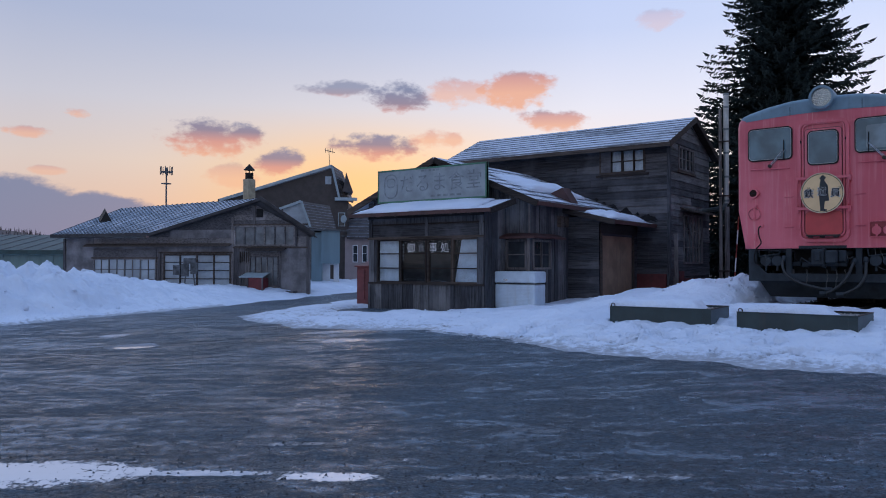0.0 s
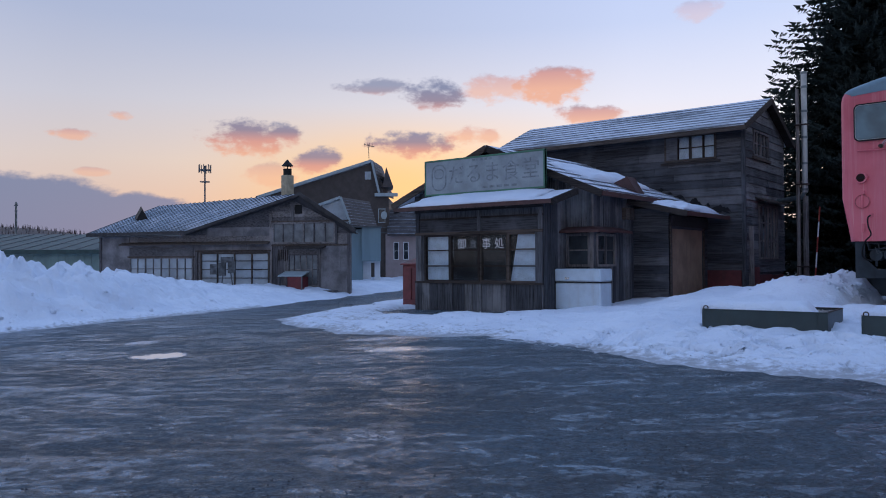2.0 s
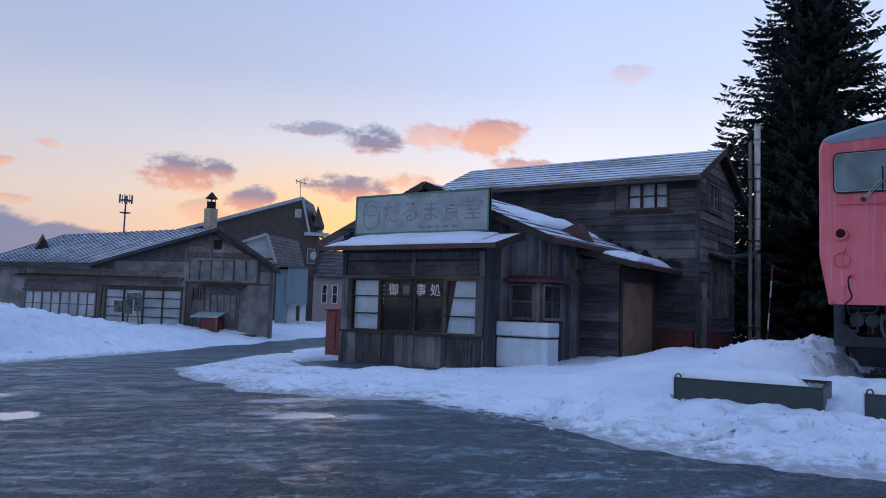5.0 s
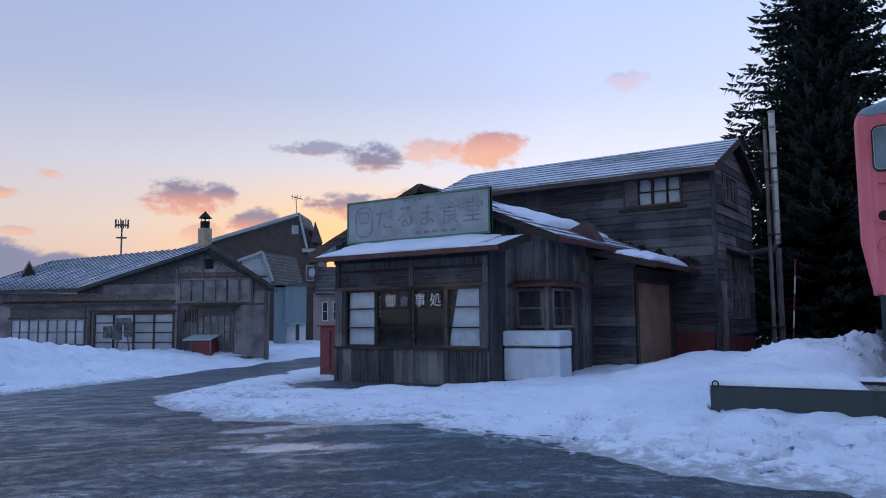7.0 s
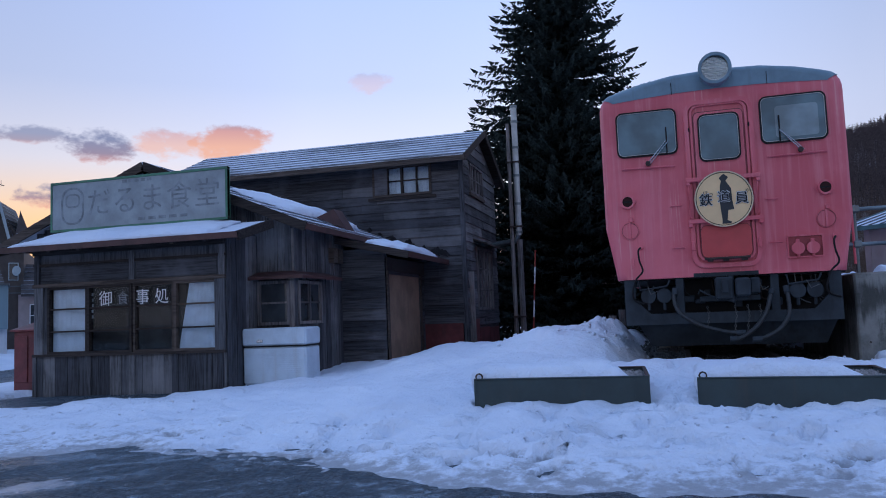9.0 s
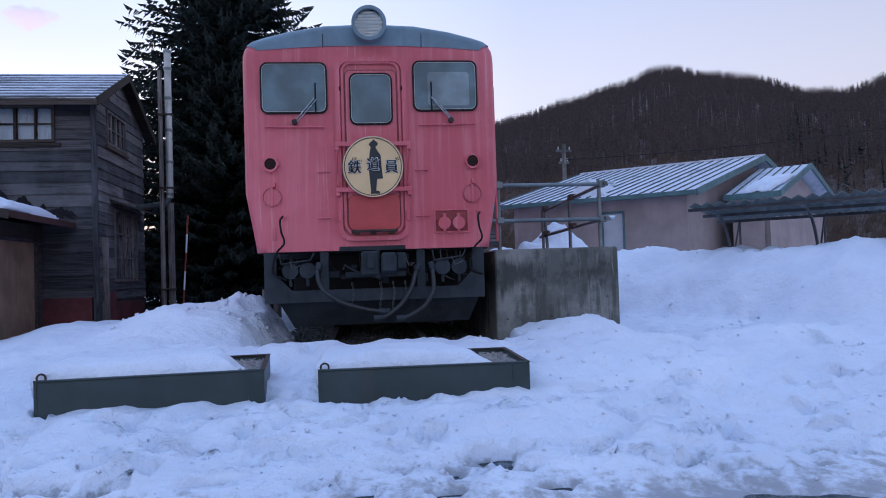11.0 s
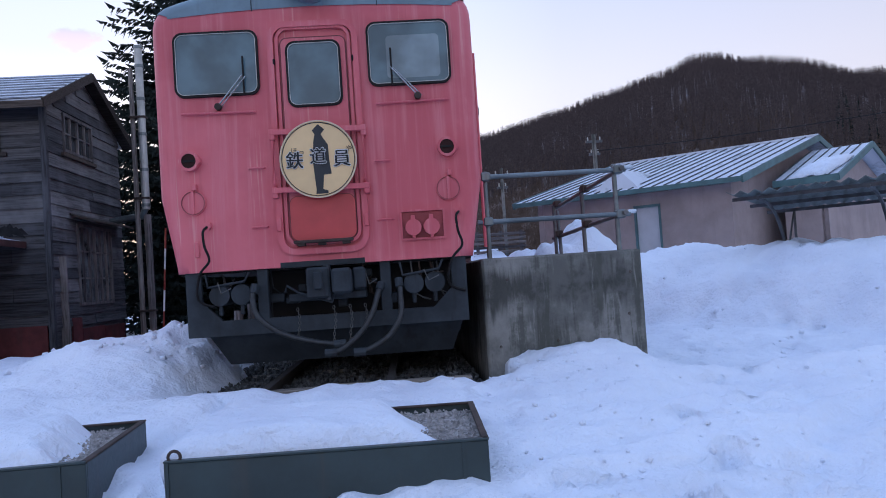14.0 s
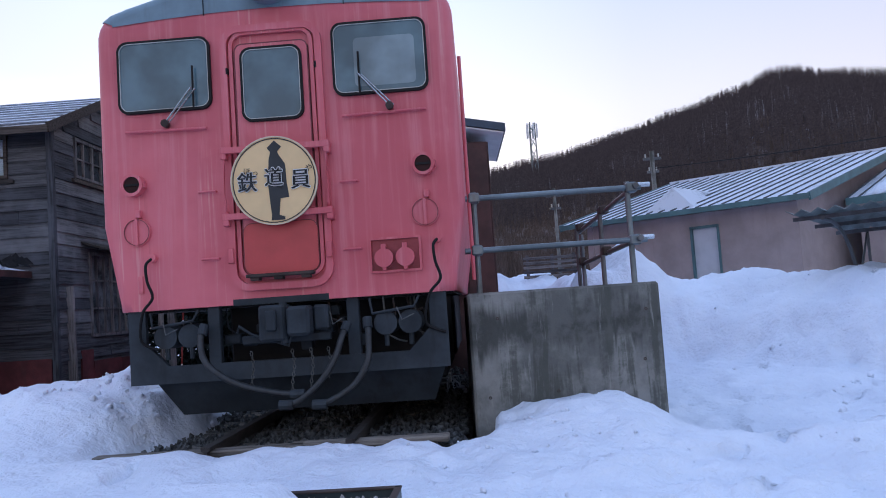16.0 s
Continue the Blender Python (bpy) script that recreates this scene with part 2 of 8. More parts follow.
def road_material():
    """Gravelly asphalt: dry grit, thin wet film in drifting streaks, and standing puddles with the mirrored sky painted
    pale.
    """
    m, g = material("wet_road")
    p = g.pos
    turned = g.node("ShaderNodeMapping")
    turned.inputs["Rotation"].default_value = (0, 0, radians(-38))
    g.put(turned.inputs["Vector"], p)
    q = turned.outputs[0]
    big = g.noise(g.scaled(q, 0.30, 0.6, 1), 1.0, 5, 0.6, 0.6)
    swirl = g.noise(g.scaled(q, 0.46, 1.0, 1), 1.7, 8, 0.72, 1.6)
    mid = g.noise(g.scaled(q, 1.0, 2.2, 1), 2.8, 7, 0.74, 0.6)
    grit = g.noise(p, 26.0, 6, 0.8)
    vor = g.node("ShaderNodeTexVoronoi")
    g.put(vor.inputs["Vector"], p)
    vor.inputs["Scale"].default_value = 30.0
    sp = g.node("ShaderNodeSeparateXYZ")
    g.put(sp.inputs[0], q)
    edge = g.math("ADD", g.math("MULTIPLY", g.math("SUBTRACT", mid, 0.5), 2.6), g.math("MULTIPLY", g.math("SUBTRACT", grit, 0.5), 0.7))
    lumpy = g.math("ADD", g.math("MULTIPLY", g.math("SUBTRACT", g.noise(p, 5.0, 8, 0.8), 0.5), 5.0), g.math("MULTIPLY", g.math("SUBTRACT", g.noise(p, 28.0, 4, 0.7), 0.5), 2.0))
    frag = g.grey(g.noise(p, 12.0, 8, 0.8), 0.44, 0.58)
    pool, sky_pool = None, None
    co, si = math.cos(radians(38)), math.sin(radians(38))
    for x, y, a, b, amount in PUDDLES + SKY_POOLS:
        u, v = x * co + y * si, -x * si + y * co
        du = g.math("DIVIDE", g.math("SUBTRACT", sp.outputs[0], u), a)
        dv = g.math("DIVIDE", g.math("SUBTRACT", sp.outputs[1], v), b)
        r = g.math("ADD", g.math("ADD", g.math("MULTIPLY", du, du), g.math("MULTIPLY", dv, dv)), lumpy if (x, y, a, b, amount) in SKY_POOLS else g.math("MULTIPLY", lumpy, 0.30) if amount <= 0.55 else g.math("ADD", edge, g.math("MULTIPLY", lumpy, 0.85)))
        k = g.math("MULTIPLY", g.grey(r, 1.1, 0.8), amount) if amount > 0.55 else g.math("MULTIPLY", g.math("MULTIPLY", g.grey(r, 1.5, 0.2), frag), 0.9)
        if (x, y, a, b, amount) in SKY_POOLS:
            sky_pool = k if sky_pool is None else g.math("MAXIMUM", sky_pool, k)
        else:
            pool = k if pool is None else g.math("MAXIMUM", pool, k)
    film = g.math("ADD", swirl, g.math("MULTIPLY", g.math("SUBTRACT", mid, 0.5), 0.8))
    crumb = g.noise(p, 9.0, 8, 0.82)
    film = g.math("ADD", film, g.math("MULTIPLY", g.math("SUBTRACT", crumb, 0.5), 0.75))
    wet = g.math("MAXIMUM", g.grey(film, 0.38, 0.60), pool)
    ice_sheen = g.math("MULTIPLY", g.grey(film, 0.42, 0.76), g.grey(big, 0.36, 0.60))
    c = g.mix(g.grey(big, 0.3, 0.7), (0.026, 0.046, 0.066, 1), (0.060, 0.100, 0.136, 1))
    # pale and dark stones of the worn surface
    stone = g.node("ShaderNodeTexVoronoi")
    g.put(stone.inputs["Vector"], p)
    stone.inputs["Scale"].default_value = 42.0
    tint = g.node("ShaderNodeSeparateColor")
    g.put(tint.inputs[0], stone.outputs["Color"])
    c = g.mix(g.math("MULTIPLY", g.grey(tint.outputs[0], 0.72, 0.95), 0.34), c, (0.20, 0.25, 0.30, 1))
    c = g.mix(g.math("MULTIPLY", g.grey(tint.outputs[1], 0.45, 0.95), 0.48), c, (0.009, 0.012, 0.016, 1))
    c = g.mix(g.math("MULTIPLY", g.grey(grit, 0.50, 0.66), 0.50), c, (0.17, 0.215, 0.26, 1))
    c = g.mix(g.math("MULTIPLY", g.grey(grit, 0.50, 0.38), 0.8), c, (0.010, 0.011, 0.013, 1))
    # bluish ice film, kept pale to paint in the wet road's sheen too
    c = g.mix(g.math("MULTIPLY", g.math("MULTIPLY", ice_sheen, g.grey(crumb, 0.34, 0.56)), 0.50), c, (0.25, 0.355, 0.46, 1))
    # pale base colours paint the sky's reflection into the pools
    c = g.mix(pool, c, (0.50, 0.50, 0.53, 1))
    c = g.mix(sky_pool, c, (0.68, 0.68, 0.72, 1))
    g.put(g.b.inputs["Base Color"], c)
    rough = g.math("SUBTRACT", 0.76, g.math("MULTIPLY", wet, 0.54))
    rough = g.math("MULTIPLY", rough, g.math("SUBTRACT", 1.0, g.math("MULTIPLY", g.math("MAXIMUM", pool, g.math("MULTIPLY", sky_pool, 0.85)), 0.93)))
    g.put(g.b.inputs["Roughness"], rough)
    h = g.math("ADD", g.math("MULTIPLY", grit, 0.7), g.math("MULTIPLY", vor.outputs["Distance"], 0.6))
    h = g.math("MULTIPLY", h, g.math("SUBTRACT", 1.0, g.math("MAXIMUM", pool, sky_pool)))
    h = g.math("MULTIPLY", h, g.math("SUBTRACT", 1.0, g.math("MULTIPLY", wet, 0.70)))
    g.put(g.b.inputs["Normal"], g.bump(h, 1.0, 0.026))
    return m


def metal_roof(name, col, frost=0.5, stretch=(1, 1, 1)):
    """Sheet-metal roof under a thin, uneven film of snow."""
    m, g = material(name)
    a = g.noise(g.scaled(g.pos, *stretch), 1.3, 6, 0.65)
    f = g.noise(g.scaled(g.pos, *stretch), 11.0, 4, 0.6)
    k = g.grey(g.math("ADD", a, g.math("MULTIPLY", g.math("SUBTRACT", f, 0.5), 0.35)), 0.60 - 0.4 * frost, 0.82 - 0.4 * frost)
    c = g.mix(k, (*col, 1), (0.60, 0.64, 0.72, 1))
    g.put(g.b.inputs["Base Color"], c)
    g.put(g.b.inputs["Roughness"], g.math("ADD", 0.55, g.math("MULTIPLY", k, 0.3)))
    g.put(g.b.inputs["Normal"], g.bump(g.math("ADD", a, f), 0.25, 0.02))
    return m


def glass_material(name, tint=(0.03, 0.035, 0.04), rough=0.05):
    """A dark pane that mirrors the sky."""
    m, g = material(name)
    n = g.noise(g.pos, 3.0, 3, 0.5)
    g.put(g.b.inputs["Base Color"], g.mix(g.grey(n, 0.3, 0.7), (*tint, 1), (*[t * 1.8 for t in tint], 1)))
    g.b.inputs["Roughness"].default_value = rough
    g.b.inputs["IOR"].default_value = 1.52
    g.put(g.b.inputs["Normal"], g.bump(n, 0.05, 0.01))
    return m


def clear_glass(name):
    m, g = material(name)
    g.b.inputs["Base Color"].default_value = (0.9, 0.95, 0.97, 1)
    g.b.inputs["Roughness"].default_value = 0.02
    g.b.inputs["Transmission Weight"].default_value = 1.0
    g.b.inputs["IOR"].default_value = 1.25
    return m


def concrete_material(name):
    m, g = material(name)
    a = g.noise(g.pos, 2.0, 6, 0.65)
    st = g.noise(g.scaled(g.pos, 6, 6, 0.45), 1.3, 5, 0.6, 0.3)
    f = g.noise(g.pos, 40.0, 4, 0.6)
    c = g.mix(g.grey(a, 0.34, 0.66), (0.105, 0.107, 0.100, 1), (0.245, 0.245, 0.228, 1))
    c = g.mix(g.math("MULTIPLY", g.grey(g.math("ADD", st, g.math("MULTIPLY", g.math("SUBTRACT", g.noise(g.pos, 5.0, 7, 0.75), 0.5), 0.5)), 0.47, 0.60), 0.80), c, (0.062, 0.066, 0.056, 1))
    c = g.mix(g.math("MULTIPLY", g.grey(f, 0.55, 0.8), 0.3), c, (0.12, 0.12, 0.11, 1))
    # old water line: a dark uneven band with runs below it, and pale lime marks
    sp = g.node("ShaderNodeSeparateXYZ")
    g.put(sp.inputs[0], g.pos)
    line = g.math("ADD", g.math("ABSOLUTE", g.math("SUBTRACT", sp.outputs[2], 1.36)), g.math("MULTIPLY", g.math("SUBTRACT", st, 0.5), 0.9))
    c = g.mix(g.math("MULTIPLY", g.math("MULTIPLY", g.grey(line, 0.20, 0.02), g.grey(a, 0.36, 0.52)), 0.85), c, (0.032, 0.034, 0.030, 1))
    lime = g.noise(g.scaled(g.pos, 9, 9, 0.7), 1.9, 6, 0.7, 0.5)
    c = g.mix(g.math("MULTIPLY", g.grey(lime, 0.58, 0.70), 0.40), c, (0.36, 0.36, 0.34, 1))
    g.put(g.b.inputs["Base Color"], c)
    g.b.inputs["Roughness"].default_value = 0.88
    g.put(g.b.inputs["Normal"], g.bump(g.math("ADD", a, f), 0.4, 0.01))
    return m


def leaf_material(name, col):
    m, g = material(name)
    n = g.noise(g.pos, 2.0, 4, 0.6)
    g.put(g.b.inputs["Base Color"], g.mix(g.grey(n, 0.3, 0.7), tuple(c * 0.5 for c in col) + (1,), (*col, 1)))
    g.b.inputs["Specular IOR Level"].default_value = 0.1
    g.b.inputs["Roughness"].default_value = 0.9
    return m


SNOW = snow_material()
ROAD = road_material()
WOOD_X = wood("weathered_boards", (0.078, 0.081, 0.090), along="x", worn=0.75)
# same boards as WOOD_X, brightened to paint in the light on side walls
WOOD_Y = wood("weathered_boards_side_lightened", (0.112, 0.116, 0.126), along="y", worn=0.75)
WOOD_Z = wood("weathered_upright_boards", (0.100, 0.106, 0.118), along="z", worn=0.7)
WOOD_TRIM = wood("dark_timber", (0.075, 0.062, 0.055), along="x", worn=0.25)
WOOD_OLD = wood("grey_shed_boards", (0.165, 0.158, 0.160), along="x", worn=0.6)
WOOD_OLD_Z = wood("grey_shed_upright_boards", (0.165, 0.155, 0.155), along="z", worn=0.6)
PLY = paint("plywood_door", (0.27, 0.185, 0.125), 0.75, vary=0.18, scale=2.0, dirt=(0.16, 0.11, 0.08), dirt_amount=0.4)
CAB_RED = paint("faded_red_sheet", (0.17, 0.034, 0.036), 0.55, vary=0.25, dirt=(0.09, 0.03, 0.03))
# boards painted near black for the unlit room of the diner
INNER = paint("darkened_inner_boards", (0.040, 0.044, 0.050), 0.8, vary=0.3)
DARK_TAR = paint("black_tar_paper", (0.022, 0.022, 0.025), 0.8, vary=0.3, spec=0.2)
RED_METAL = paint("rusty_red_metal", (0.070, 0.028, 0.026), 0.55, vary=0.25, dirt=(0.06, 0.03, 0.025))
RED_WOOD = paint("dull_red_boards", (0.135, 0.028, 0.03), 0.7, vary=0.25, dirt=(0.07, 0.03, 0.03))
ROOF_SNOWY = metal_roof("snow_dusted_roof", (0.15, 0.165, 0.19), 0.72, (0.45, 1.6, 1.6))
ROOF_SEAM = metal_roof("seamed_roof", (0.24, 0.28, 0.32), 0.86)
LAP = paint("roof_lap_metal", (0.31, 0.34, 0.40), 0.6, vary=0.3)
SEAM = paint("dark_roof_seam", (0.07, 0.08, 0.09), 0.6, vary=0.2)
TRAIN_RED = train_paint()
TRAIN_GAP = paint("dark_red_joint", (0.19, 0.038, 0.045), 0.6, vary=0.2)
TRAIN_RED_DEEP = paint("train_red_plate", (0.52, 0.060, 0.065), 0.38, vary=0.08, bump=0.05)
TRAIN_ROOF = paint("train_roof_grey_blue", (0.16, 0.25, 0.31), 0.5, vary=0.12, dirt=(0.11, 0.16, 0.19))
TRAIN_DARK = paint("underframe_grey", (0.036, 0.045, 0.054), 0.6, vary=0.2, dirt=(0.02, 0.019, 0.018), spec=0.15)
RUBBER = paint("black_rubber", (0.012, 0.012, 0.013), 0.6, vary=0.2, spec=0.2)
STEEL = paint("galvanised_steel", (0.17, 0.205, 0.22), 0.42, 0.75, vary=0.2, dirt=(0.16, 0.10, 0.07), dirt_amount=0.35)
STEEL_PALE = paint("pale_galvanised", (0.42, 0.44, 0.44), 0.45, 0.5, vary=0.15, dirt=(0.2, 0.17, 0.15), dirt_amount=0.3)
CHROME = paint("bare_steel", (0.55, 0.57, 0.58), 0.25, 0.95, vary=0.1)
RUST = paint("rusted_steel", (0.062, 0.044, 0.038), 0.8, 0.2, vary=0.3, scale=6)
PANE = glass_material("dark_pane")
GLASS = clear_glass("window_glass")
CAB_PANE = glass_material("cab_pane", (0.060, 0.105, 0.125), 0.03)
PANE_DUSTY = paint("dusty_glass", (0.13, 0.14, 0.15), 0.25, vary=0.45, scale=3.0)
CREAM = paint("cream_plate", (0.78, 0.55, 0.29), 0.5, vary=0.05, bump=0.03)
INK = paint("black_ink", (0.025, 0.028, 0.032), 0.6, vary=0.1)
WHITE_PAINT = paint("white_paint", (0.74, 0.75, 0.76), 0.55, vary=0.06, dirt=(0.5, 0.5, 0.5), dirt_amount=0.2)
FREEZER = paint("chalky_white_enamel", (0.52, 0.61, 0.69), 0.45, vary=0.08, dirt=(0.42, 0.42, 0.42), dirt_amount=0.35)
CLOTH = paint("pale_curtain", (0.58, 0.64, 0.72), 0.9, vary=0.07, scale=6)
SIGN_FACE = paint("faded_sign_board", (0.31, 0.35, 0.37), 0.8, vary=0.14, scale=2.2, dirt=(0.27, 0.29, 0.30), dirt_amount=0.4)
SIGN_INK = paint("faded_sign_lettering", (0.235, 0.265, 0.29), 0.8, vary=0.22, scale=7)
SIGN_EDGE = paint("green_sign_frame", (0.07, 0.19, 0.12), 0.6, vary=0.2)
BOX_GREEN = paint("dark_green_steel", (0.028, 0.048, 0.050), 0.48, vary=0.15, dirt=(0.06, 0.05, 0.04), dirt_amount=0.3)
CONCRETE = concrete_material("stained_concrete")
STUCCO = paint("pinkish_render", (0.33, 0.265, 0.255), 0.85, vary=0.1, scale=1.5, dirt=(0.24, 0.19, 0.185), dirt_amount=0.35)
DOOR_GREY = paint("pale_grey_door", (0.48, 0.49, 0.52), 0.5, vary=0.05)
TEAL = paint("teal_fascia", (0.070, 0.150, 0.160), 0.5, vary=0.15)
SIDING_GREEN = paint("pale_green_siding", (0.19, 0.27, 0.25), 0.6, vary=0.1, streak=True)
SIDING_BLUE = paint("pale_blue_siding", (0.36, 0.43, 0.46), 0.55, vary=0.08, streak=True)
ANNEX_BLUE = paint("grey_blue_siding", (0.19, 0.27, 0.30), 0.55, vary=0.08, streak=True)
SIDING_BROWN = paint("brown_siding", (0.070, 0.056, 0.050), 0.7, vary=0.15)
TILE_DARK = paint("dark_roof_tiles", (0.065, 0.055, 0.056), 0.6, vary=0.25)
BARK = wood("bark", (0.07, 0.055, 0.045), along="z")
NEEDLES = leaf_material("spruce_needles", (0.038, 0.052, 0.048))
BALLAST = paint("ballast", (0.085, 0.089, 0.092), 0.9, vary=0.5, scale=16, bump=0.6)
GRAVEL = paint("pale_gravel", (0.36, 0.34, 0.33), 0.9, vary=0.35, scale=30, bump=0.6)


# ---- mesh helpers ----
def link(name, bm, mat, parent=None, smooth=False):
    me = bpy.data.meshes.new(name)
    bm.to_mesh(me)
    bm.free()
    for m in (mat if isinstance(mat, (list, tuple)) else [mat]):
        me.materials.append(m)
    if smooth:
        me.shade_smooth()
    ob = new(name, me)
    if parent is not None:
        ob.parent = parent
    return ob


def part(name, bm, mat, parent, label="", smooth=False):
    return tagged(link(name, bm, mat, parent, smooth), label)


def thing(name, label, category, m=None, kind="", group=""):
    ob = new(name)
    ob.empty_display_size = 0.2
    if m is not None:
        ob.matrix_world = m
    return tagged(ob, label, category, group, kind)


def box(bm, x0, y0, z0, x1, y1, z1, bevel=0.0, m=None):
    vs = [bm.verts.new(v) for v in ((x0, y0, z0), (x1, y0, z0), (x1, y1, z0), (x0, y1, z0), (x0, y0, z1), (x1, y0, z1), (x1, y1, z1), (x0, y1, z1))]
    fs = [bm.faces.new([vs[i] for i in f]) for f in ((0, 3, 2, 1), (4, 5, 6, 7), (0, 1, 5, 4), (1, 2, 6, 5), (2, 3, 7, 6), (3, 0, 4, 7))]
    if bevel:
        es = list({e for f in fs for e in f.edges})
        r = bmesh.ops.bevel(bm, geom=es, offset=bevel, segments=1, affect="EDGES", profile=0.5)
        vs = list({v for f in r["faces"] for v in f.verts} | {v for v in vs if v.is_valid})
    if m is not None:
        bmesh.ops.transform(bm, matrix=m, verts=vs)
    return bm


def block(x0, y0, z0, x1, y1, z1, bevel=0.008):
    return box(bmesh.new(), x0, y0, z0, x1, y1, z1, bevel)


def slab(bm, pts, depth):
    """A flat polygon given by its corners, pushed out by the vector depth."""
    a = [bm.verts.new(p) for p in pts]
    b = [bm.verts.new(Vector(p) + Vector(depth)) for p in pts]
    n = len(a)
    bm.faces.new(a)
    bm.faces.new(list(reversed(b)))
    for i in range(n):
        bm.faces.new([a[(i + 1) % n], a[i], b[i], b[(i + 1) % n]])
    bmesh.ops.recalc_face_normals(bm, faces=bm.faces[:])
    return bm


def tube(bm, pts, r, seg=8, r2=None):
    """A round bar along a line of points."""
    pts = [Vector(p) for p in pts]
    rings = []
    for i, p in enumerate(pts):
        d = (pts[min(i + 1, len(pts) - 1)] - pts[max(i - 1, 0)]).normalized()
        q = d.to_track_quat("Z", "Y")
        rr = r if r2 is None else r + (r2 - r) * i / (len(pts) - 1)
        rings.append([bm.verts.new(p + q @ Vector((rr * math.cos(k * 2 * math.pi / seg), rr * math.sin(k * 2 * math.pi / seg), 0))) for k in range(seg)])
    for a, b in zip(rings, rings[1:]):
        for k in range(seg):
            bm.faces.new([a[k], a[(k + 1) % seg], b[(k + 1) % seg], b[k]])
    bm.faces.new(list(reversed(rings[0])))
    bm.faces.new(rings[-1])
    return bm


def disc(bm, c, r, depth, axis="y", seg=24, r_in=0.0):
    """A disc or ring about c; depth runs along the axis."""
    def at(rad, k, w):
        a = k * 2 * math.pi / seg
        u, v = rad * math.cos(a), rad * math.sin(a)
        return {"y": (c[0] + u, c[1] + w, c[2] + v), "x": (c[0] + w, c[1] + u, c[2] + v), "z": (c[0] + u, c[1] + v, c[2] + w)}[axis]
    o0 = [bm.verts.new(at(r, k, 0)) for k in range(seg)]
    o1 = [bm.verts.new(at(r, k, depth)) for k in range(seg)]
    new_faces = []
    for k in range(seg):
        j = (k + 1) % seg
        new_faces.append(bm.faces.new([o0[k], o0[j], o1[j], o1[k]]))
    if r_in:
        i0 = [bm.verts.new(at(r_in, k, 0)) for k in range(seg)]
        i1 = [bm.verts.new(at(r_in, k, depth)) for k in range(seg)]
        for k in range(seg):
            j = (k + 1) % seg
            new_faces += [bm.faces.new([i0[j], i0[k], i1[k], i1[j]]), bm.faces.new([o0[j], o0[k], i0[k], i0[j]]), bm.faces.new([o1[k], o1[j], i1[j], i1[k]])]
    else:
        new_faces += [bm.faces.new(o0), bm.faces.new(list(reversed(o1)))]
    bmesh.ops.recalc_face_normals(bm, faces=new_faces)
    return bm


def rounded(w, h, r, n=5):
    """Outline of a rounded rectangle about the origin, anticlockwise."""
    out = []
    for cx, cz, a0 in ((w / 2 - r, h / 2 - r, 0), (-w / 2 + r, h / 2 - r, 90), (-w / 2 + r, -h / 2 + r, 180), (w / 2 - r, -h / 2 + r, 270)):
        for k in range(n + 1):
            a = radians(a0 + 90 * k / n)
            out.append((cx + r * math.cos(a), cz + r * math.sin(a)))
    return out


def plate(bm, cx, cz, w, h, r, y0, y1, hole=0.0):
    """A rounded panel in the xz plane from y0 to y1; hole: width of the rim that is left."""
    o = rounded(w, h, r)
    a = [bm.verts.new((cx + u, y0, cz + v)) for u, v in o]
    b = [bm.verts.new((cx + u, y1, cz + v)) for u, v in o]
    n = len(o)
    fs = [bm.faces.new([a[i], a[(i + 1) % n], b[(i + 1) % n], b[i]]) for i in range(n)]
    if hole:
        q = rounded(w - 2 * hole, h - 2 * hole, max(r - hole, 0.005))
        c = [bm.verts.new((cx + u, y0, cz + v)) for u, v in q]
        d = [bm.verts.new((cx + u, y1, cz + v)) for u, v in q]
        for i in range(n):
            j = (i + 1) % n
            fs += [bm.faces.new([a[j], a[i], c[i], c[j]]), bm.faces.new([b[i], b[j], d[j], d[i]]), bm.faces.new([c[j], c[i], d[i], d[j]])]
    else:
        fs += [bm.faces.new(a), bm.faces.new(list(reversed(b)))]
    bmesh.ops.recalc_face_normals(bm, faces=fs)
    return bm


def flowing(pts, n=5):
    """A soft curve through a line of points."""
    p = [Vector(v) for v in pts]
    out = []
    for k in range(len(p) - 1):
        a, b, c, d = p[max(k - 1, 0)], p[k], p[k + 1], p[min(k + 2, len(p) - 1)]
        for j in range(n):
            f = j / n
            out.append(0.5 * (2 * b + (c - a) * f + (2 * a - 5 * b + 4 * c - d) * f * f + (3 * b - a - 3 * c + d) * f * f * f))
    return out + [p[-1]]


def mesh_of(name, verts, faces, mat, smooth=False):
    me = bpy.data.meshes.new(name)
    me.from_pydata(verts, [], faces)
    me.materials.append(mat)
    me.update()
    if smooth:
        me.shade_smooth()
    return me


# ---- ground and snow ----
def bumps(x, y, s):
    return noise.noise((x * s, y * s, 3.7))


def ridged(x, y, s):
    """Clods: sharp crests between soft hollows."""
    return 1.0 - 2.2 * abs(noise.noise((x * s, y * s, 9.1)))


def ease(v, a, b):
    t = min(1.0, max(0.0, (v - a) / (b - a)))
    return t * t * (3 - 2 * t)


def hill(x, y, cx, cy, rx, ry, turn=0.0):
    c, s = math.cos(radians(turn)), math.sin(radians(turn))
    u, v = ((x - cx) * c + (y - cy) * s) / rx, (-(x - cx) * s + (y - cy) * c) / ry
    return math.exp(-(u * u + v * v))


def ground_z(x, y):
    """The bare road: level by the camera, a little higher towards the buildings."""
    z = 0.02 + 0.21 * ease(y, 5.5, 11.0) * ease(x, -22, -9) + 0.10 * ease(y, 6, 20)
    return z + 0.012 * bumps(x, y, 0.5)


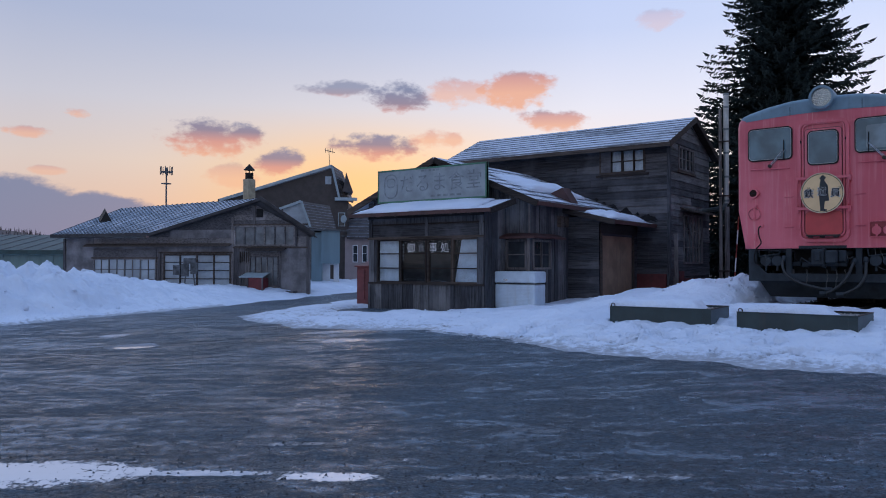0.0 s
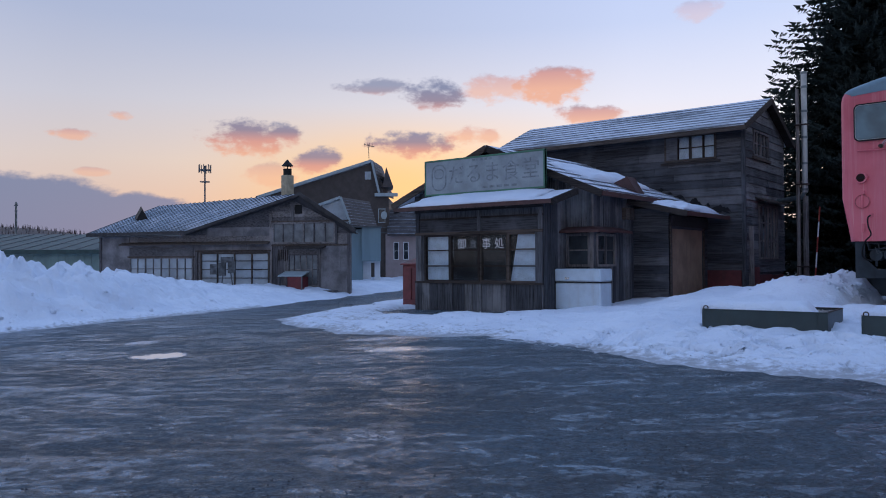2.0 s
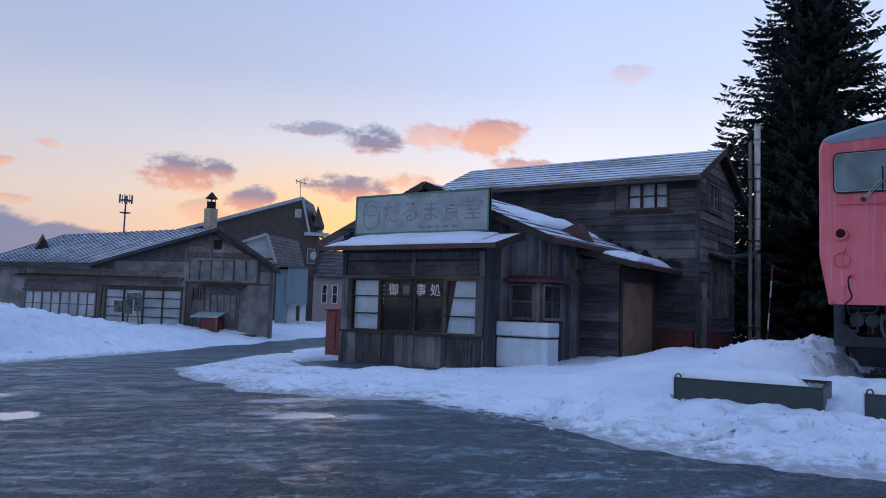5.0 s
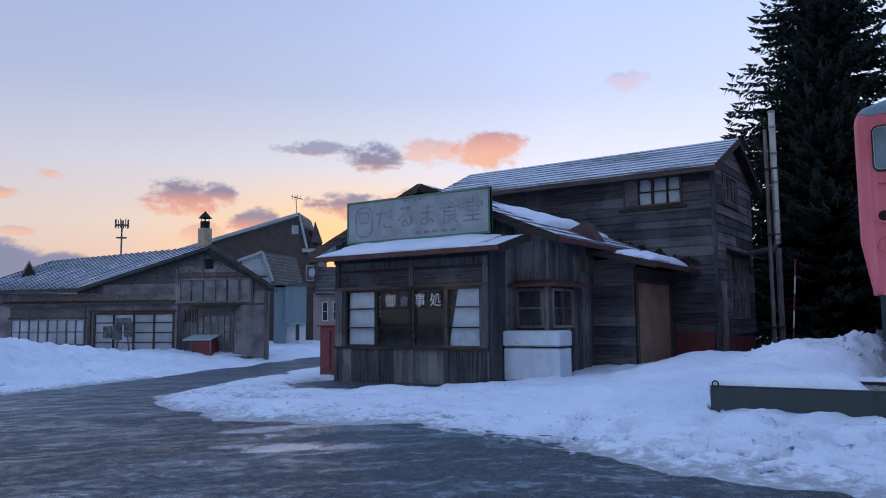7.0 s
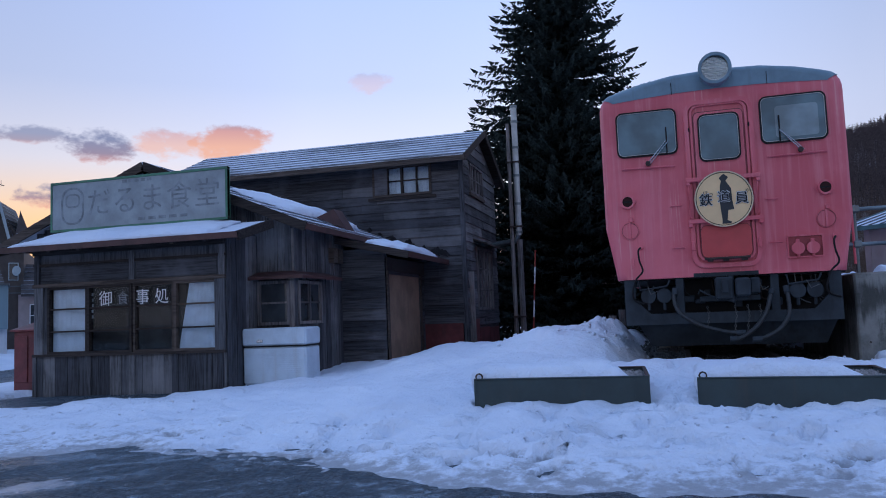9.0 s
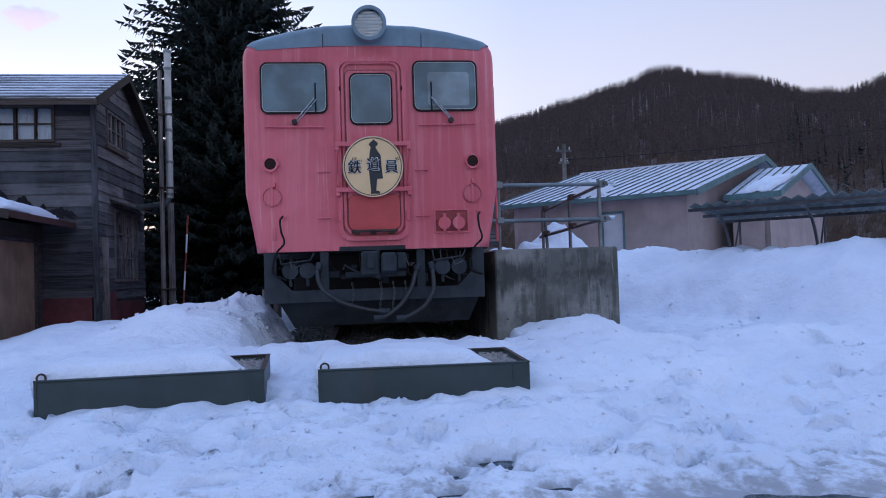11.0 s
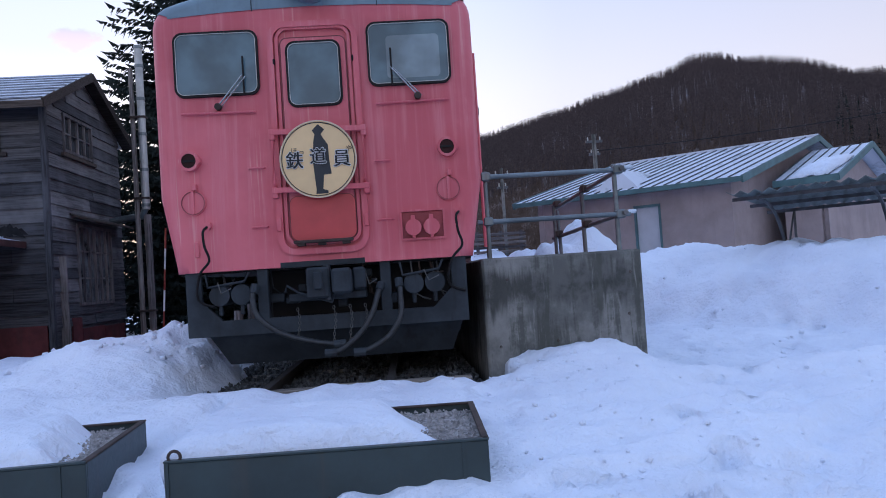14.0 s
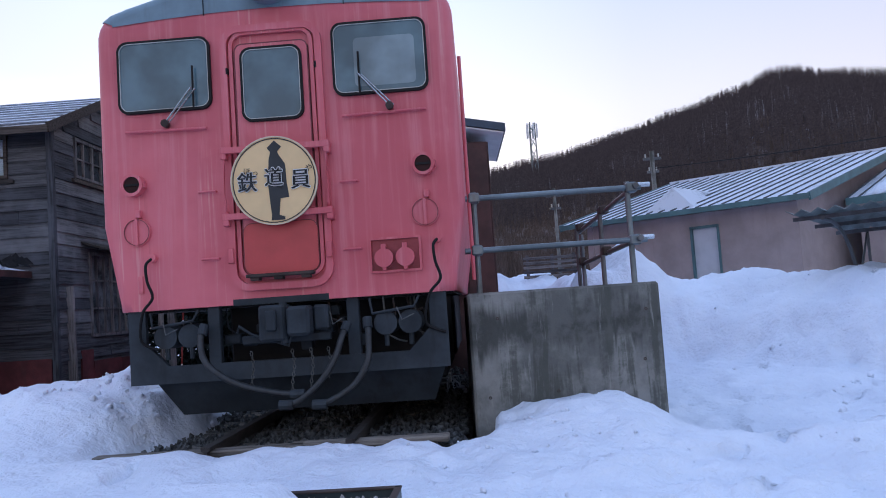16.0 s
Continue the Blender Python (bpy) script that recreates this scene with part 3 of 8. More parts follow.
EDGE = [(9.0, 9.9), (3.0, 9.75), (-1.0, 9.9), (-3.7, 9.75), (-5.1, 9.95), (-6.6, 10.8), (-8.1, 11.2), (-9.0, 10.5), (-10.4, 10.2), (-12.4, 10.8), (-14.2, 12.0), (-15.4, 14.6), (-16.2, 17.5), (-19.0, 25.0), (-22.0, 36.0), (-22.0, 60.0), (60.0, 60.0), (60.0, 9.9)]
LEFT = [(-16.5, 3.0), (-17.0, 7.8), (-18.3, 12.0), (-19.6, 16.6), (-21.5, 21.2), (-25.0, 29.0), (-30.0, 40.0), (-34.0, 60.0), (-70.0, 60.0), (-70.0, -8.0), (-19.0, -8.0)]
BARE = [(-13.6, 14.5), (-12.0, 13.6), (-10.2, 14.3), (-9.6, 15.6), (-13.5, 15.6)]


def signed(poly, x, y):
    """Distance to the outline, positive inside."""
    best, inside, n = 1e9, False, len(poly)
    for i in range(n):
        ax, ay = poly[i]
        bx, by = poly[(i + 1) % n]
        dx, dy = bx - ax, by - ay
        t = max(0, min(1, ((x - ax) * dx + (y - ay) * dy) / (dx * dx + dy * dy)))
        best = min(best, math.hypot(x - ax - t * dx, y - ay - t * dy))
        if (ay > y) != (by > y) and x < ax + (y - ay) * dx / dy:
            inside = not inside
    return best if inside else -best


def footprints():
    """Shoe prints in the snow, sorted into half-metre cells: straying walks along the verge, one to the lane, some on the bank."""
    rnd = random.Random(41)
    out = {}

    def put(x, y, a, depth):
        p = (x, y, math.cos(a), math.sin(a), depth * 1.8)
        i, j = int(x // 0.5), int(y // 0.5)
        for di in (-1, 0, 1):
            for dj in (-1, 0, 1):
                out.setdefault((i + di, j + dj), []).append(p)

    def stroll(x0, y0, x1, y1, bend, depth):
        n = int(math.hypot(x1 - x0, y1 - y0) / 0.55)
        a = math.atan2(y1 - y0, x1 - x0)
        for k in range(n):
            f = (k + rnd.uniform(-0.25, 0.25)) / n
            w = bend * math.sin(f * math.pi) + 0.11 * (-1) ** k + rnd.uniform(-0.06, 0.06)
            put(x0 + (x1 - x0) * f - math.sin(a) * w, y0 + (y1 - y0) * f + math.cos(a) * w, a + rnd.uniform(-0.4, 0.4), depth * rnd.uniform(0.5, 1.2))

    for k in range(9):
        y = rnd.uniform(10.3, 11.7)
        stroll(rnd.uniform(-8.5, -4), y, rnd.uniform(-2, 3), y + rnd.uniform(-0.5, 0.6), rnd.uniform(-0.4, 0.4), 0.042)
    stroll(-0.9, 10.4, 1.6, 15.2, 0.3, 0.07)
    stroll(-0.3, 10.8, 2.6, 14.6, -0.3, 0.06)
    stroll(0.6, 15.8, 6.0, 14.2, 0.2, 0.05)
    stroll(3.2, 11.2, 0.8, 16.2, 0.2, 0.06)
    stroll(-3.3, 11.0, -3.3, 14.4, 0.05, 0.04)
    stroll(1.0, 16.9, 5.5, 16.2, 0.1, 0.035)
    stroll(1.0, 17.4, 5.5, 16.6, 0.1, 0.035)
    for k in range(70):
        put(rnd.uniform(-9, 3.5), rnd.uniform(10.2, 12.2), rnd.uniform(0, 6.3), rnd.uniform(0.02, 0.06))
    for k in range(10):
        put(rnd.uniform(2.6, 4.6), rnd.uniform(16.5, 20.5), rnd.uniform(0, 6.3), rnd.uniform(0.05, 0.09))
    return out


PRINTS = footprints()


def snow_z(x, y):
    """Height of the snow sheet; it dips under the road where there is none."""
    g = ground_z(x, y)
    wob = 0.35 * bumps(x, y, 0.55) + 0.16 * bumps(x, y, 2.1) + 0.07 * bumps(x, y, 6.0)
    d = signed(EDGE, x, y) + wob
    d2 = signed(LEFT, x, y) + wob
    rough = 0.05 * bumps(x, y, 1.1) + 0.03 * bumps(x, y, 2.9) + 0.042 * ridged(x, y, 2.0) + 0.026 * ridged(x, y, 4.4) - 0.03
    if d2 > d:
        h = min(d2, 0.0) * 0.1 + 0.10 * ease(d2, 0, 0.5) + 0.25 * ease(d2, 0.4, 3.0)
        bank = hill(x, y, -22.5, 8.2, 3.6, 4.6, -15) * 0.85 + hill(x, y, -24.6, 13.6, 2.4, 3.6, 20) * 0.42
        h += bank * ease(d2, 0.2, 2.2) * (1 + 0.45 * bumps(x, y, 0.55) + 0.50 * ridged(x, y, 0.75) + 0.36 * ridged(x, y, 1.5) + 0.16 * ridged(x, y, 3.3) - 0.46)
        return g + h + rough * ease(d2, 0, 1) * 2.0
    h = min(d, 0.0) * 0.1 + 0.05 * ease(d, 0, 0.4) + 0.14 * ease(d, 0.2, 2.2) * ease(x, -12, -6)
    b = signed(BARE, x, y) + 0.5 * wob
    h -= 0.24 * ease(b, -0.25, 0.25)
    # rise towards the railcar, mounds, cleared lane and the far bank
    h += 0.10 * ease(y, 11.0, 13.0) * ease(x, -8.0, -5.5) + 0.12 * ease(y, 12.8, 14.2) * ease(x, -6.5, -5.0)
    lump = 1 + 0.35 * bumps(x, y, 1.7) + 0.22 * ridged(x, y, 2.6) + 0.1 * ridged(x, y, 5.5)
    h += 0.14 * hill(x, y, -5.9, 16.0, 1.2, 1.5) + 0.26 * hill(x, y, -4.6, 16.1, 0.8, 0.9) * lump + 0.31 * hill(x, y, -3.78, 16.5, 0.55, 0.7) * lump + 0.2 * hill(x, y, -6.7, 17.6, 0.9, 2.0)
    h += 0.20 * hill(x, y, -0.15, 14.85, 0.5, 0.5) + 0.08 * hill(x, y, 0.6, 12.8, 1.6, 0.7) - 0.11 * ease(x, -0.3, 0.8) * ease(y, 12.2, 13.8) - 0.12 * hill(x, y, 0.75, 15.3, 0.35, 0.5)
    s = (x - 2.6) * 0.864 + (y - 20.7) * 0.504
    h += 0.11 * hill(x, y, 2.3, 14.0, 1.7, 0.5) * lump
    h -= 0.23 * ease(x, 0.3, 1.0) * ease(y, 14.3, 15.4) - 0.07 * ease(y, 16.5, 18.5)
    h += (0.62 * ease(s, -0.25, 0.75) + 0.46 * ease(s, 0.4, 1.7)) * ease(x, 0.6, 1.8) * (1 + 0.16 * bumps(x, y, 0.7) + 0.12 * ridged(x, y, 1.1) + 0.05 * ridged(x, y, 3.2)) * (1 - 0.8 * ease(s, 3.0, 4.6))
    h += 1.42 * min(1.0, 1.35 * hill(x, y, 1.5, 22.6, 0.9, 0.9)) * (1 + 0.05 * ridged(x, y, 1.6))
    h += 1.75 * ease(y, 24.5, 37.0) * ease(x, -0.8, 0.2) * (1 - ease(x, 2.0, 3.0))
    h -= 0.9 * ease(y, 14.25, 15.2) * ease(x, -4.25, -2.85) * (1 - ease(x, -1.0, -0.85)) * (1 - ease(y, 45, 46))
    h -= 0.45 * ease(y, 18.6, 20.0) * (1 - ease(x, -4.6, -4.0)) * ease(x, -9, -8)
    h += rough * ease(d, 0, 0.8) * (1.0 + 0.35 * ease(x, -3, 0))
    for px, py, pc, ps, dp in PRINTS.get((int(x // 0.5), int(y // 0.5)), ()):
        u, v = ((x - px) * pc + (y - py) * ps) / 0.15, (-(x - px) * ps + (y - py) * pc) / 0.062
        r = u * u + v * v
        if r < 3.2:
            h += -dp * (1 - ease(r, 0.55, 1.15)) + 0.25 * dp * math.exp(-4 * (r - 1.7) ** 2)
    return g + h


def sheet(name, fn, xs, ys, mat, grit=False, keep=None):
    nx = len(xs)
    vs = [(x, y, fn(x, y)) for y in ys for x in xs]
    fs = [(j * nx + i, j * nx + i + 1, (j + 1) * nx + i + 1, (j + 1) * nx + i) for j in range(len(ys) - 1) for i in range(nx - 1)]
    if keep:
        fs = [f for f in fs if any(keep(vs[k]) for k in f)]
    me = mesh_of(name, vs, fs, mat, True)
    if grit:
        a = me.attributes.new("grit", "FLOAT", "POINT")
        a.data.foreach_set("value", [max(0.0, 1.0 - max(0.0, v[2] - ground_z(v[0], v[1])) / 0.16) if v[1] < (10.9 if v[0] > -7.5 else 15.4) else 0.0 for v in vs])
    return new(name, me)


def spread(stops):
    """Grid lines: (start, end, step) in turn."""
    out = []
    for a, b, s in stops:
        n = max(1, round((b - a) / s))
        out += [a + (b - a) * k / n for k in range(n)]
    return out + [stops[-1][1]]


GX = spread([(-2000, -200, 300), (-200, -60, 20), (-60, -26, 2), (-26, 8, 0.5), (8, 60, 4), (60, 200, 20), (200, 2000, 300)])
GY = spread([(-2000, -60, 300), (-60, -8, 4), (-8, 30, 0.5), (30, 60, 3), (60, 200, 20), (200, 2000, 300)])
tagged(sheet("road", ground_z, GX, GY, ROAD), "dark wet gravelly asphalt with icy streaks", "road", kind="structure")
SX = spread([(-70, -30, 1.0), (-30, -26, 0.3), (-26, -17, 0.12), (-17, -9, 0.14), (-9, -7, 0.08), (-7, 2.6, 0.045), (2.6, 5, 0.09), (5, 9, 0.15), (9, 60, 2.0)])
SY = spread([(-8, 4, 1.0), (4, 9, 0.13), (9, 9.7, 0.06), (9.7, 13.4, 0.042), (13.4, 17.2, 0.06), (17.2, 24.5, 0.12), (24.5, 38, 0.4), (38, 60, 2.0)])
tagged(sheet("snow", snow_z, SX, SY, SNOW, True, lambda v: v[2] > ground_z(v[0], v[1]) - 0.06), "trodden white snow lying beside the road", "snow", kind="stuff")


def snow_clods():
    """Loose frozen lumps on the ploughed banks and along the trodden verge."""
    rnd = random.Random(17)
    vs, fs = [], []
    spots = [(450, -25.0, -17.5, 4.5, 15.5, 0.03, 0.13), (260, -5.6, -3.5, 15.0, 17.0, 0.012, 0.05), (90, 2.2, 5.0, 16.0, 22.0, 0.015, 0.07), (2600, -9.0, 3.0, 9.9, 11.9, 0.006, 0.024), (500, -1.5, 3.0, 11.9, 15.2, 0.008, 0.03), (700, -14.0, -8.0, 10.4, 14.5, 0.008, 0.035)]
    for n, x0, x1, y0, y1, r0, r1 in spots:
        for _ in range(n):
            x, y = rnd.uniform(x0, x1), rnd.uniform(y0, y1)
            if noise.noise((x * 0.9, y * 0.9, 5.0)) < rnd.uniform(-0.35, 0.35):
                continue
            if y > 11.8 and y < 13.3 and -5.2 < x < -1.3:
                continue
            z = snow_z(x, y)
            if z < ground_z(x, y) + 0.02:
                continue
            r = r0 + (r1 - r0) * rnd.random() ** 3
            b = len(vs)
            q = Euler((rnd.uniform(0, 6), rnd.uniform(0, 6), rnd.uniform(0, 6))).to_matrix()
            for v in ((1, 0, 0), (-0.9, 0.2, 0), (0, 0.8, 0.2), (0.1, -0.9, 0), (0, 0.1, 0.8), (0.2, 0, -0.7)):
                p = q @ Vector(v) * r
                vs.append((x + p.x, y + p.y, z + 0.2 * r + p.z * 0.8))
            fs += [(b + i, b + j, b + l) for i, j, l in ((0, 2, 4), (2, 1, 4), (1, 3, 4), (3, 0, 4), (2, 0, 5), (1, 2, 5), (3, 1, 5), (0, 3, 5))]
    tagged(new("snow_clods", mesh_of("snow_clods", vs, fs, SNOW, True)), "loose frozen lumps lying on the snow", "snow", kind="stuff")


snow_clods()


def road_gravel():
    """Loose dark stones on the worn asphalt, thickest beside the puddles."""
    rnd = random.Random(23)
    vs, fs = [], []
    for _ in range(9000):
        x, y = rnd.uniform(-7.0, 1.5), rnd.uniform(2.2, 7.5)
        d = abs((x + 5.1) * 0.616 - (y - 3.0) * 0.788)
        if noise.noise((x * 0.8, y * 0.8, 2.0)) + 0.75 * math.exp(-d * d * 1.2) < rnd.uniform(0.0, 0.75):
            continue
        r = 0.004 + 0.011 * rnd.random() ** 2.2
        z, b, a = ground_z(x, y), len(vs), rnd.uniform(0, 6.28)
        for k in range(4):
            q = a + k * 1.571 + rnd.uniform(-0.3, 0.3)
            vs.append((x + r * math.cos(q), y + r * math.sin(q), z - 0.002))
        vs.append((x + rnd.uniform(-0.3, 0.3) * r, y + rnd.uniform(-0.3, 0.3) * r, z + r * rnd.uniform(0.6, 1.1)))
        fs += [(b + k, b + (k + 1) % 4, b + 4) for k in range(4)]
    tagged(new("road_gravel", mesh_of("road_gravel", vs, fs, ROAD_STONE)), "loose dark gravel lying on the wet road", "gravel", kind="stuff")


ROAD_STONE = paint("dark_road_stone", (0.040, 0.050, 0.062), 0.7, vary=0.5, scale=30, bump=0.3)
road_gravel()


# ---- building helpers ----
class Face:
    """An upright wall plane: o is its lower left corner seen from outside, u runs to the right, n points outwards."""

    def __init__(self, o, u):
        self.o, self.u = Vector(o), Vector((*u, 0)).normalized()
        self.n = Vector((self.u.y, -self.u.x, 0))

    def at(self, a, z, out=0.0):
        p = self.o + self.u * a + self.n * out
        return Vector((p.x, p.y, z))

    def bar(self, bm, a0, a1, z0, z1, out0, out1):
        c = [self.at(a, z, w) for w in (out0, out1) for a, z in ((a0, z0), (a1, z0), (a1, z1), (a0, z1))]
        v = [bm.verts.new(p) for p in c]
        fs = [bm.faces.new([v[i] for i in f]) for f in ((3, 2, 1, 0), (4, 5, 6, 7), (0, 1, 5, 4), (1, 2, 6, 5), (2, 3, 7, 6), (3, 0, 4, 7))]
        bmesh.ops.recalc_face_normals(bm, faces=fs)
        return bm


def spans(a, b, cuts):
    """What is left of a..b once the cuts are taken out."""
    out, p = [], a
    for c0, c1 in sorted(cuts):
        if c0 > p + 0.02:
            out.append((p, min(c0, b)))
        p = max(p, c1)
    if p < b - 0.02:
        out.append((p, b))
    return [s for s in out if s[1] - s[0] > 0.03]


def wall(face, length, z0, z1, holes, thick, mat, parent, name="wall", gable=None):
    """A wall body with real openings; gable: (peak position, peak height)."""
    bm = bmesh.new()
    xs = sorted({0, length, *[h[0] for h in holes], *[h[1] for h in holes]})
    zs = sorted({z0, z1, *[h[2] for h in holes], *[h[3] for h in holes]})
    for a0, a1 in zip(xs, xs[1:]):
        for b0, b1 in zip(zs, zs[1:]):
            am, bmid = (a0 + a1) / 2, (b0 + b1) / 2
            if not any(h[0] < am < h[1] and h[2] < bmid < h[3] for h in holes):
                face.bar(bm, a0, a1, b0, b1, -thick, 0)
    if gable:
        slab(bm, [face.at(0, z1), face.at(length, z1), face.at(gable[0], gable[1])], face.n * -thick)
    bmesh.ops.remove_doubles(bm, verts=bm.verts[:], dist=0.0005)
    return part(name, bm, mat, parent)


def boards(face, length, z0, top, holes, mat, parent, upright=False, pitch=0.2, seed=1, proud=0.030, lo=1.6, hi=3.6):
    """Lapped or upright boards, one object each; top: height as a function of the place along the wall."""
    rnd = random.Random(seed)
    if upright:
        a = 0.0
        while a < length - 0.02:
            w = min(pitch * rnd.uniform(0.75, 1.25), length - a)
            mid = a + w / 2
            for s0, s1 in spans(z0, top(mid), [(h[2], h[3]) for h in holes if h[0] < mid < h[1]]):
                bm = bmesh.new()
                face.bar(bm, a + 0.004, a + w - 0.004, s0 + rnd.uniform(0, 0.02), s1, 0.0, proud * rnd.uniform(0.6, 1.3))
                link("board", bm, mat, parent)
            a += w
        return
    z = z0
    while z < top(length / 2) - 0.03 or z < top(0.1) - 0.03:
        h = pitch * rnd.uniform(0.88, 1.12)
        zm = z + h / 2
        ends = [k * length / 60 for k in range(61) if top(k * length / 60) >= z + h * 0.9]
        if ends:
            lo_a, hi_a = ends[0], ends[-1]
            for s0, s1 in spans(lo_a, hi_a, [(c[0], c[1]) for c in holes if c[2] < zm < c[3]]):
                p = s0
                while p < s1 - 0.01:
                    q = min(s1, p + rnd.uniform(lo, hi))
                    if s1 - q < 0.5:
                        q = s1
                    sag, o = rnd.uniform(-0.008, 0.008), rnd.uniform(0.8, 1.25)
                    bm = bmesh.new()
                    c = [face.at(p + 0.003, z - 0.012, 0.0), face.at(q - 0.003, z - 0.012 + sag, 0.0), face.at(q - 0.003, z + h, 0.0), face.at(p + 0.003, z + h, 0.0),
                         face.at(p + 0.003, z - 0.012, proud * o), face.at(q - 0.003, z - 0.012 + sag, proud * o), face.at(q - 0.003, z + h, 0.006), face.at(p + 0.003, z + h, 0.006)]
                    v = [bm.verts.new(k) for k in c]
                    for f in ((3, 2, 1, 0), (4, 5, 6, 7), (0, 1, 5, 4), (1, 2, 6, 5), (2, 3, 7, 6), (3, 0, 4, 7)):
                        bm.faces.new([v[i] for i in f])
                    bmesh.ops.recalc_face_normals(bm, faces=bm.faces[:])
                    link("board", bm, mat, parent)
                    p = q
        z += h


def window(face, a0, a1, z0, z1, cols, rows, parent, frame_mat, pane_mat, out=0.0, bar=0.035, mull=0.022, heavy=(), curtain=(), name="window"):
    """A framed window with glazing bars; curtain: columns that are hung with cloth."""
    bm = bmesh.new()
    for b in ((a0, a1, z0, z0 + bar), (a0, a1, z1 - bar, z1), (a0, a0 + bar, z0 + bar, z1 - bar), (a1 - bar, a1, z0 + bar, z1 - bar)):
        face.bar(bm, *b, out - 0.06, out + 0.03)
    w, h = (a1 - a0) / cols, (z1 - z0) / rows
    bmesh.ops.remove_doubles(bm, verts=bm.verts[:], dist=0.0005)
    ob = part(name, bm, frame_mat, parent)
    for c in range(1, cols):
        t = bar if c in heavy else mull
        b2 = bmesh.new()
        face.bar(b2, a0 + c * w - t / 2, a0 + c * w + t / 2, z0 + bar, z1 - bar, out - 0.045, out + 0.015)
        part("mullion", b2, frame_mat, ob)
    for r in range(1, rows):
        for c in range(cols):
            b2 = bmesh.new()
            face.bar(b2, a0 + c * w + mull, a0 + (c + 1) * w - mull, z0 + r * h - mull / 2, z0 + r * h + mull / 2, out - 0.04, out + 0.008)
            part("glazing_bar", b2, frame_mat, ob)
    for c in range(cols):
        pb = bmesh.new()
        face.bar(pb, a0 + c * w + 0.01, a0 + (c + 1) * w - 0.01, z0 + 0.01, z1 - 0.01, out - 0.03, out - 0.024)
        p = part("pane", pb, pane_mat, ob)
        p.visible_shadow = False
    for c, (top_w, low_w, side) in curtain:
        cb = bmesh.new()
        n, x0, x1 = 22, a0 + c * w + 0.02, a0 + (c + 1) * w - 0.02
        vs = []
        for k in range(n + 1):
            col = []
            for z, sh in ((z1 - 0.02, top_w), ((z0 + z1) / 2, (top_w + low_w) / 2), (z0 + 0.01, low_w)):
                f = k / n * sh
                x = x0 + (x1 - x0) * (f if side == "l" else 1 - f)
                col.append(cb.verts.new(face.at(x, z, out - 0.075 + 0.014 * math.sin(k * 2.3))))
            vs.append(col)
        for p, q in zip(vs, vs[1:]):
            for i in range(2):
                cb.faces.new([p[i], q[i], q[i + 1], p[i + 1]])
        part("curtain", cb, CLOTH, ob, "pale hanging cloth curtain", True)
    return ob


def glyphs(text, size, mat, m, parent, name="lettering", label="", depth=0.006, bold=0.0):
    """Lettering in the built-in font, turned into a mesh and laid on a face."""
    cu = bpy.data.curves.new(name, "FONT")
    cu.body, cu.size, cu.align_x, cu.align_y, cu.extrude, cu.offset = text, size, "CENTER", "CENTER", depth, bold
    tmp = bpy.data.objects.new("tmp", cu)
    me = bpy.data.meshes.new_from_object(tmp)
    bpy.data.objects.remove(tmp)
    me.materials.clear()
    me.materials.append(mat)
    ob = new(name, me)
    ob.parent = parent
    ob.matrix_basis = m
    return tagged(ob, label)


def snow_patch(name, pts, thick, parent, label, seed=0, n=22):
    """A soft pad of snow on a sloping quad given by four corners (low left, low right, high right, high left)."""
    a, b, c, d = [Vector(p) for p in pts]
    bm = bmesh.new()
    up = (b - a).cross(d - a).normalized()
    if up.z < 0:
        up = -up
    grid = []
    for j in range(n + 1):
        row = []
        for i in range(n + 1):
            u, v = i / n, j / n
            p = a.lerp(b, u).lerp(d.lerp(c, u), v)
            e = min(u, 1 - u, v, 1 - v) * 2
            w = noise.noise((u * 4 + seed, v * 4, 1.3)) * 0.22
            h = thick * max(0.0, min(1.0, (e * 2.4 + w))) ** 0.5
            row.append(bm.verts.new(p + up * (h * (1 + 0.3 * noise.noise((u * 6, v * 6, seed)))+ 0.004)))
        grid.append(row)
    for r0, r1 in zip(grid, grid[1:]):
        for i in range(n):
            bm.faces.new([r0[i], r0[i + 1], r1[i + 1], r1[i]])
    rim = [grid[0][i] for i in range(n)] + [grid[j][n] for j in range(n)] + [grid[n][n - i] for i in range(n)] + [grid[n - j][0] for j in range(n)]
    low = [bm.verts.new(v.co - up * 0.03) for v in rim]
    for i in range(len(rim)):
        j = (i + 1) % len(rim)
        bm.faces.new([rim[j], rim[i], low[i], low[j]])
    bm.faces.new(low)
    bmesh.ops.recalc_face_normals(bm, faces=bm.faces[:])
    return part(name, bm, SNOW, parent, label, True)


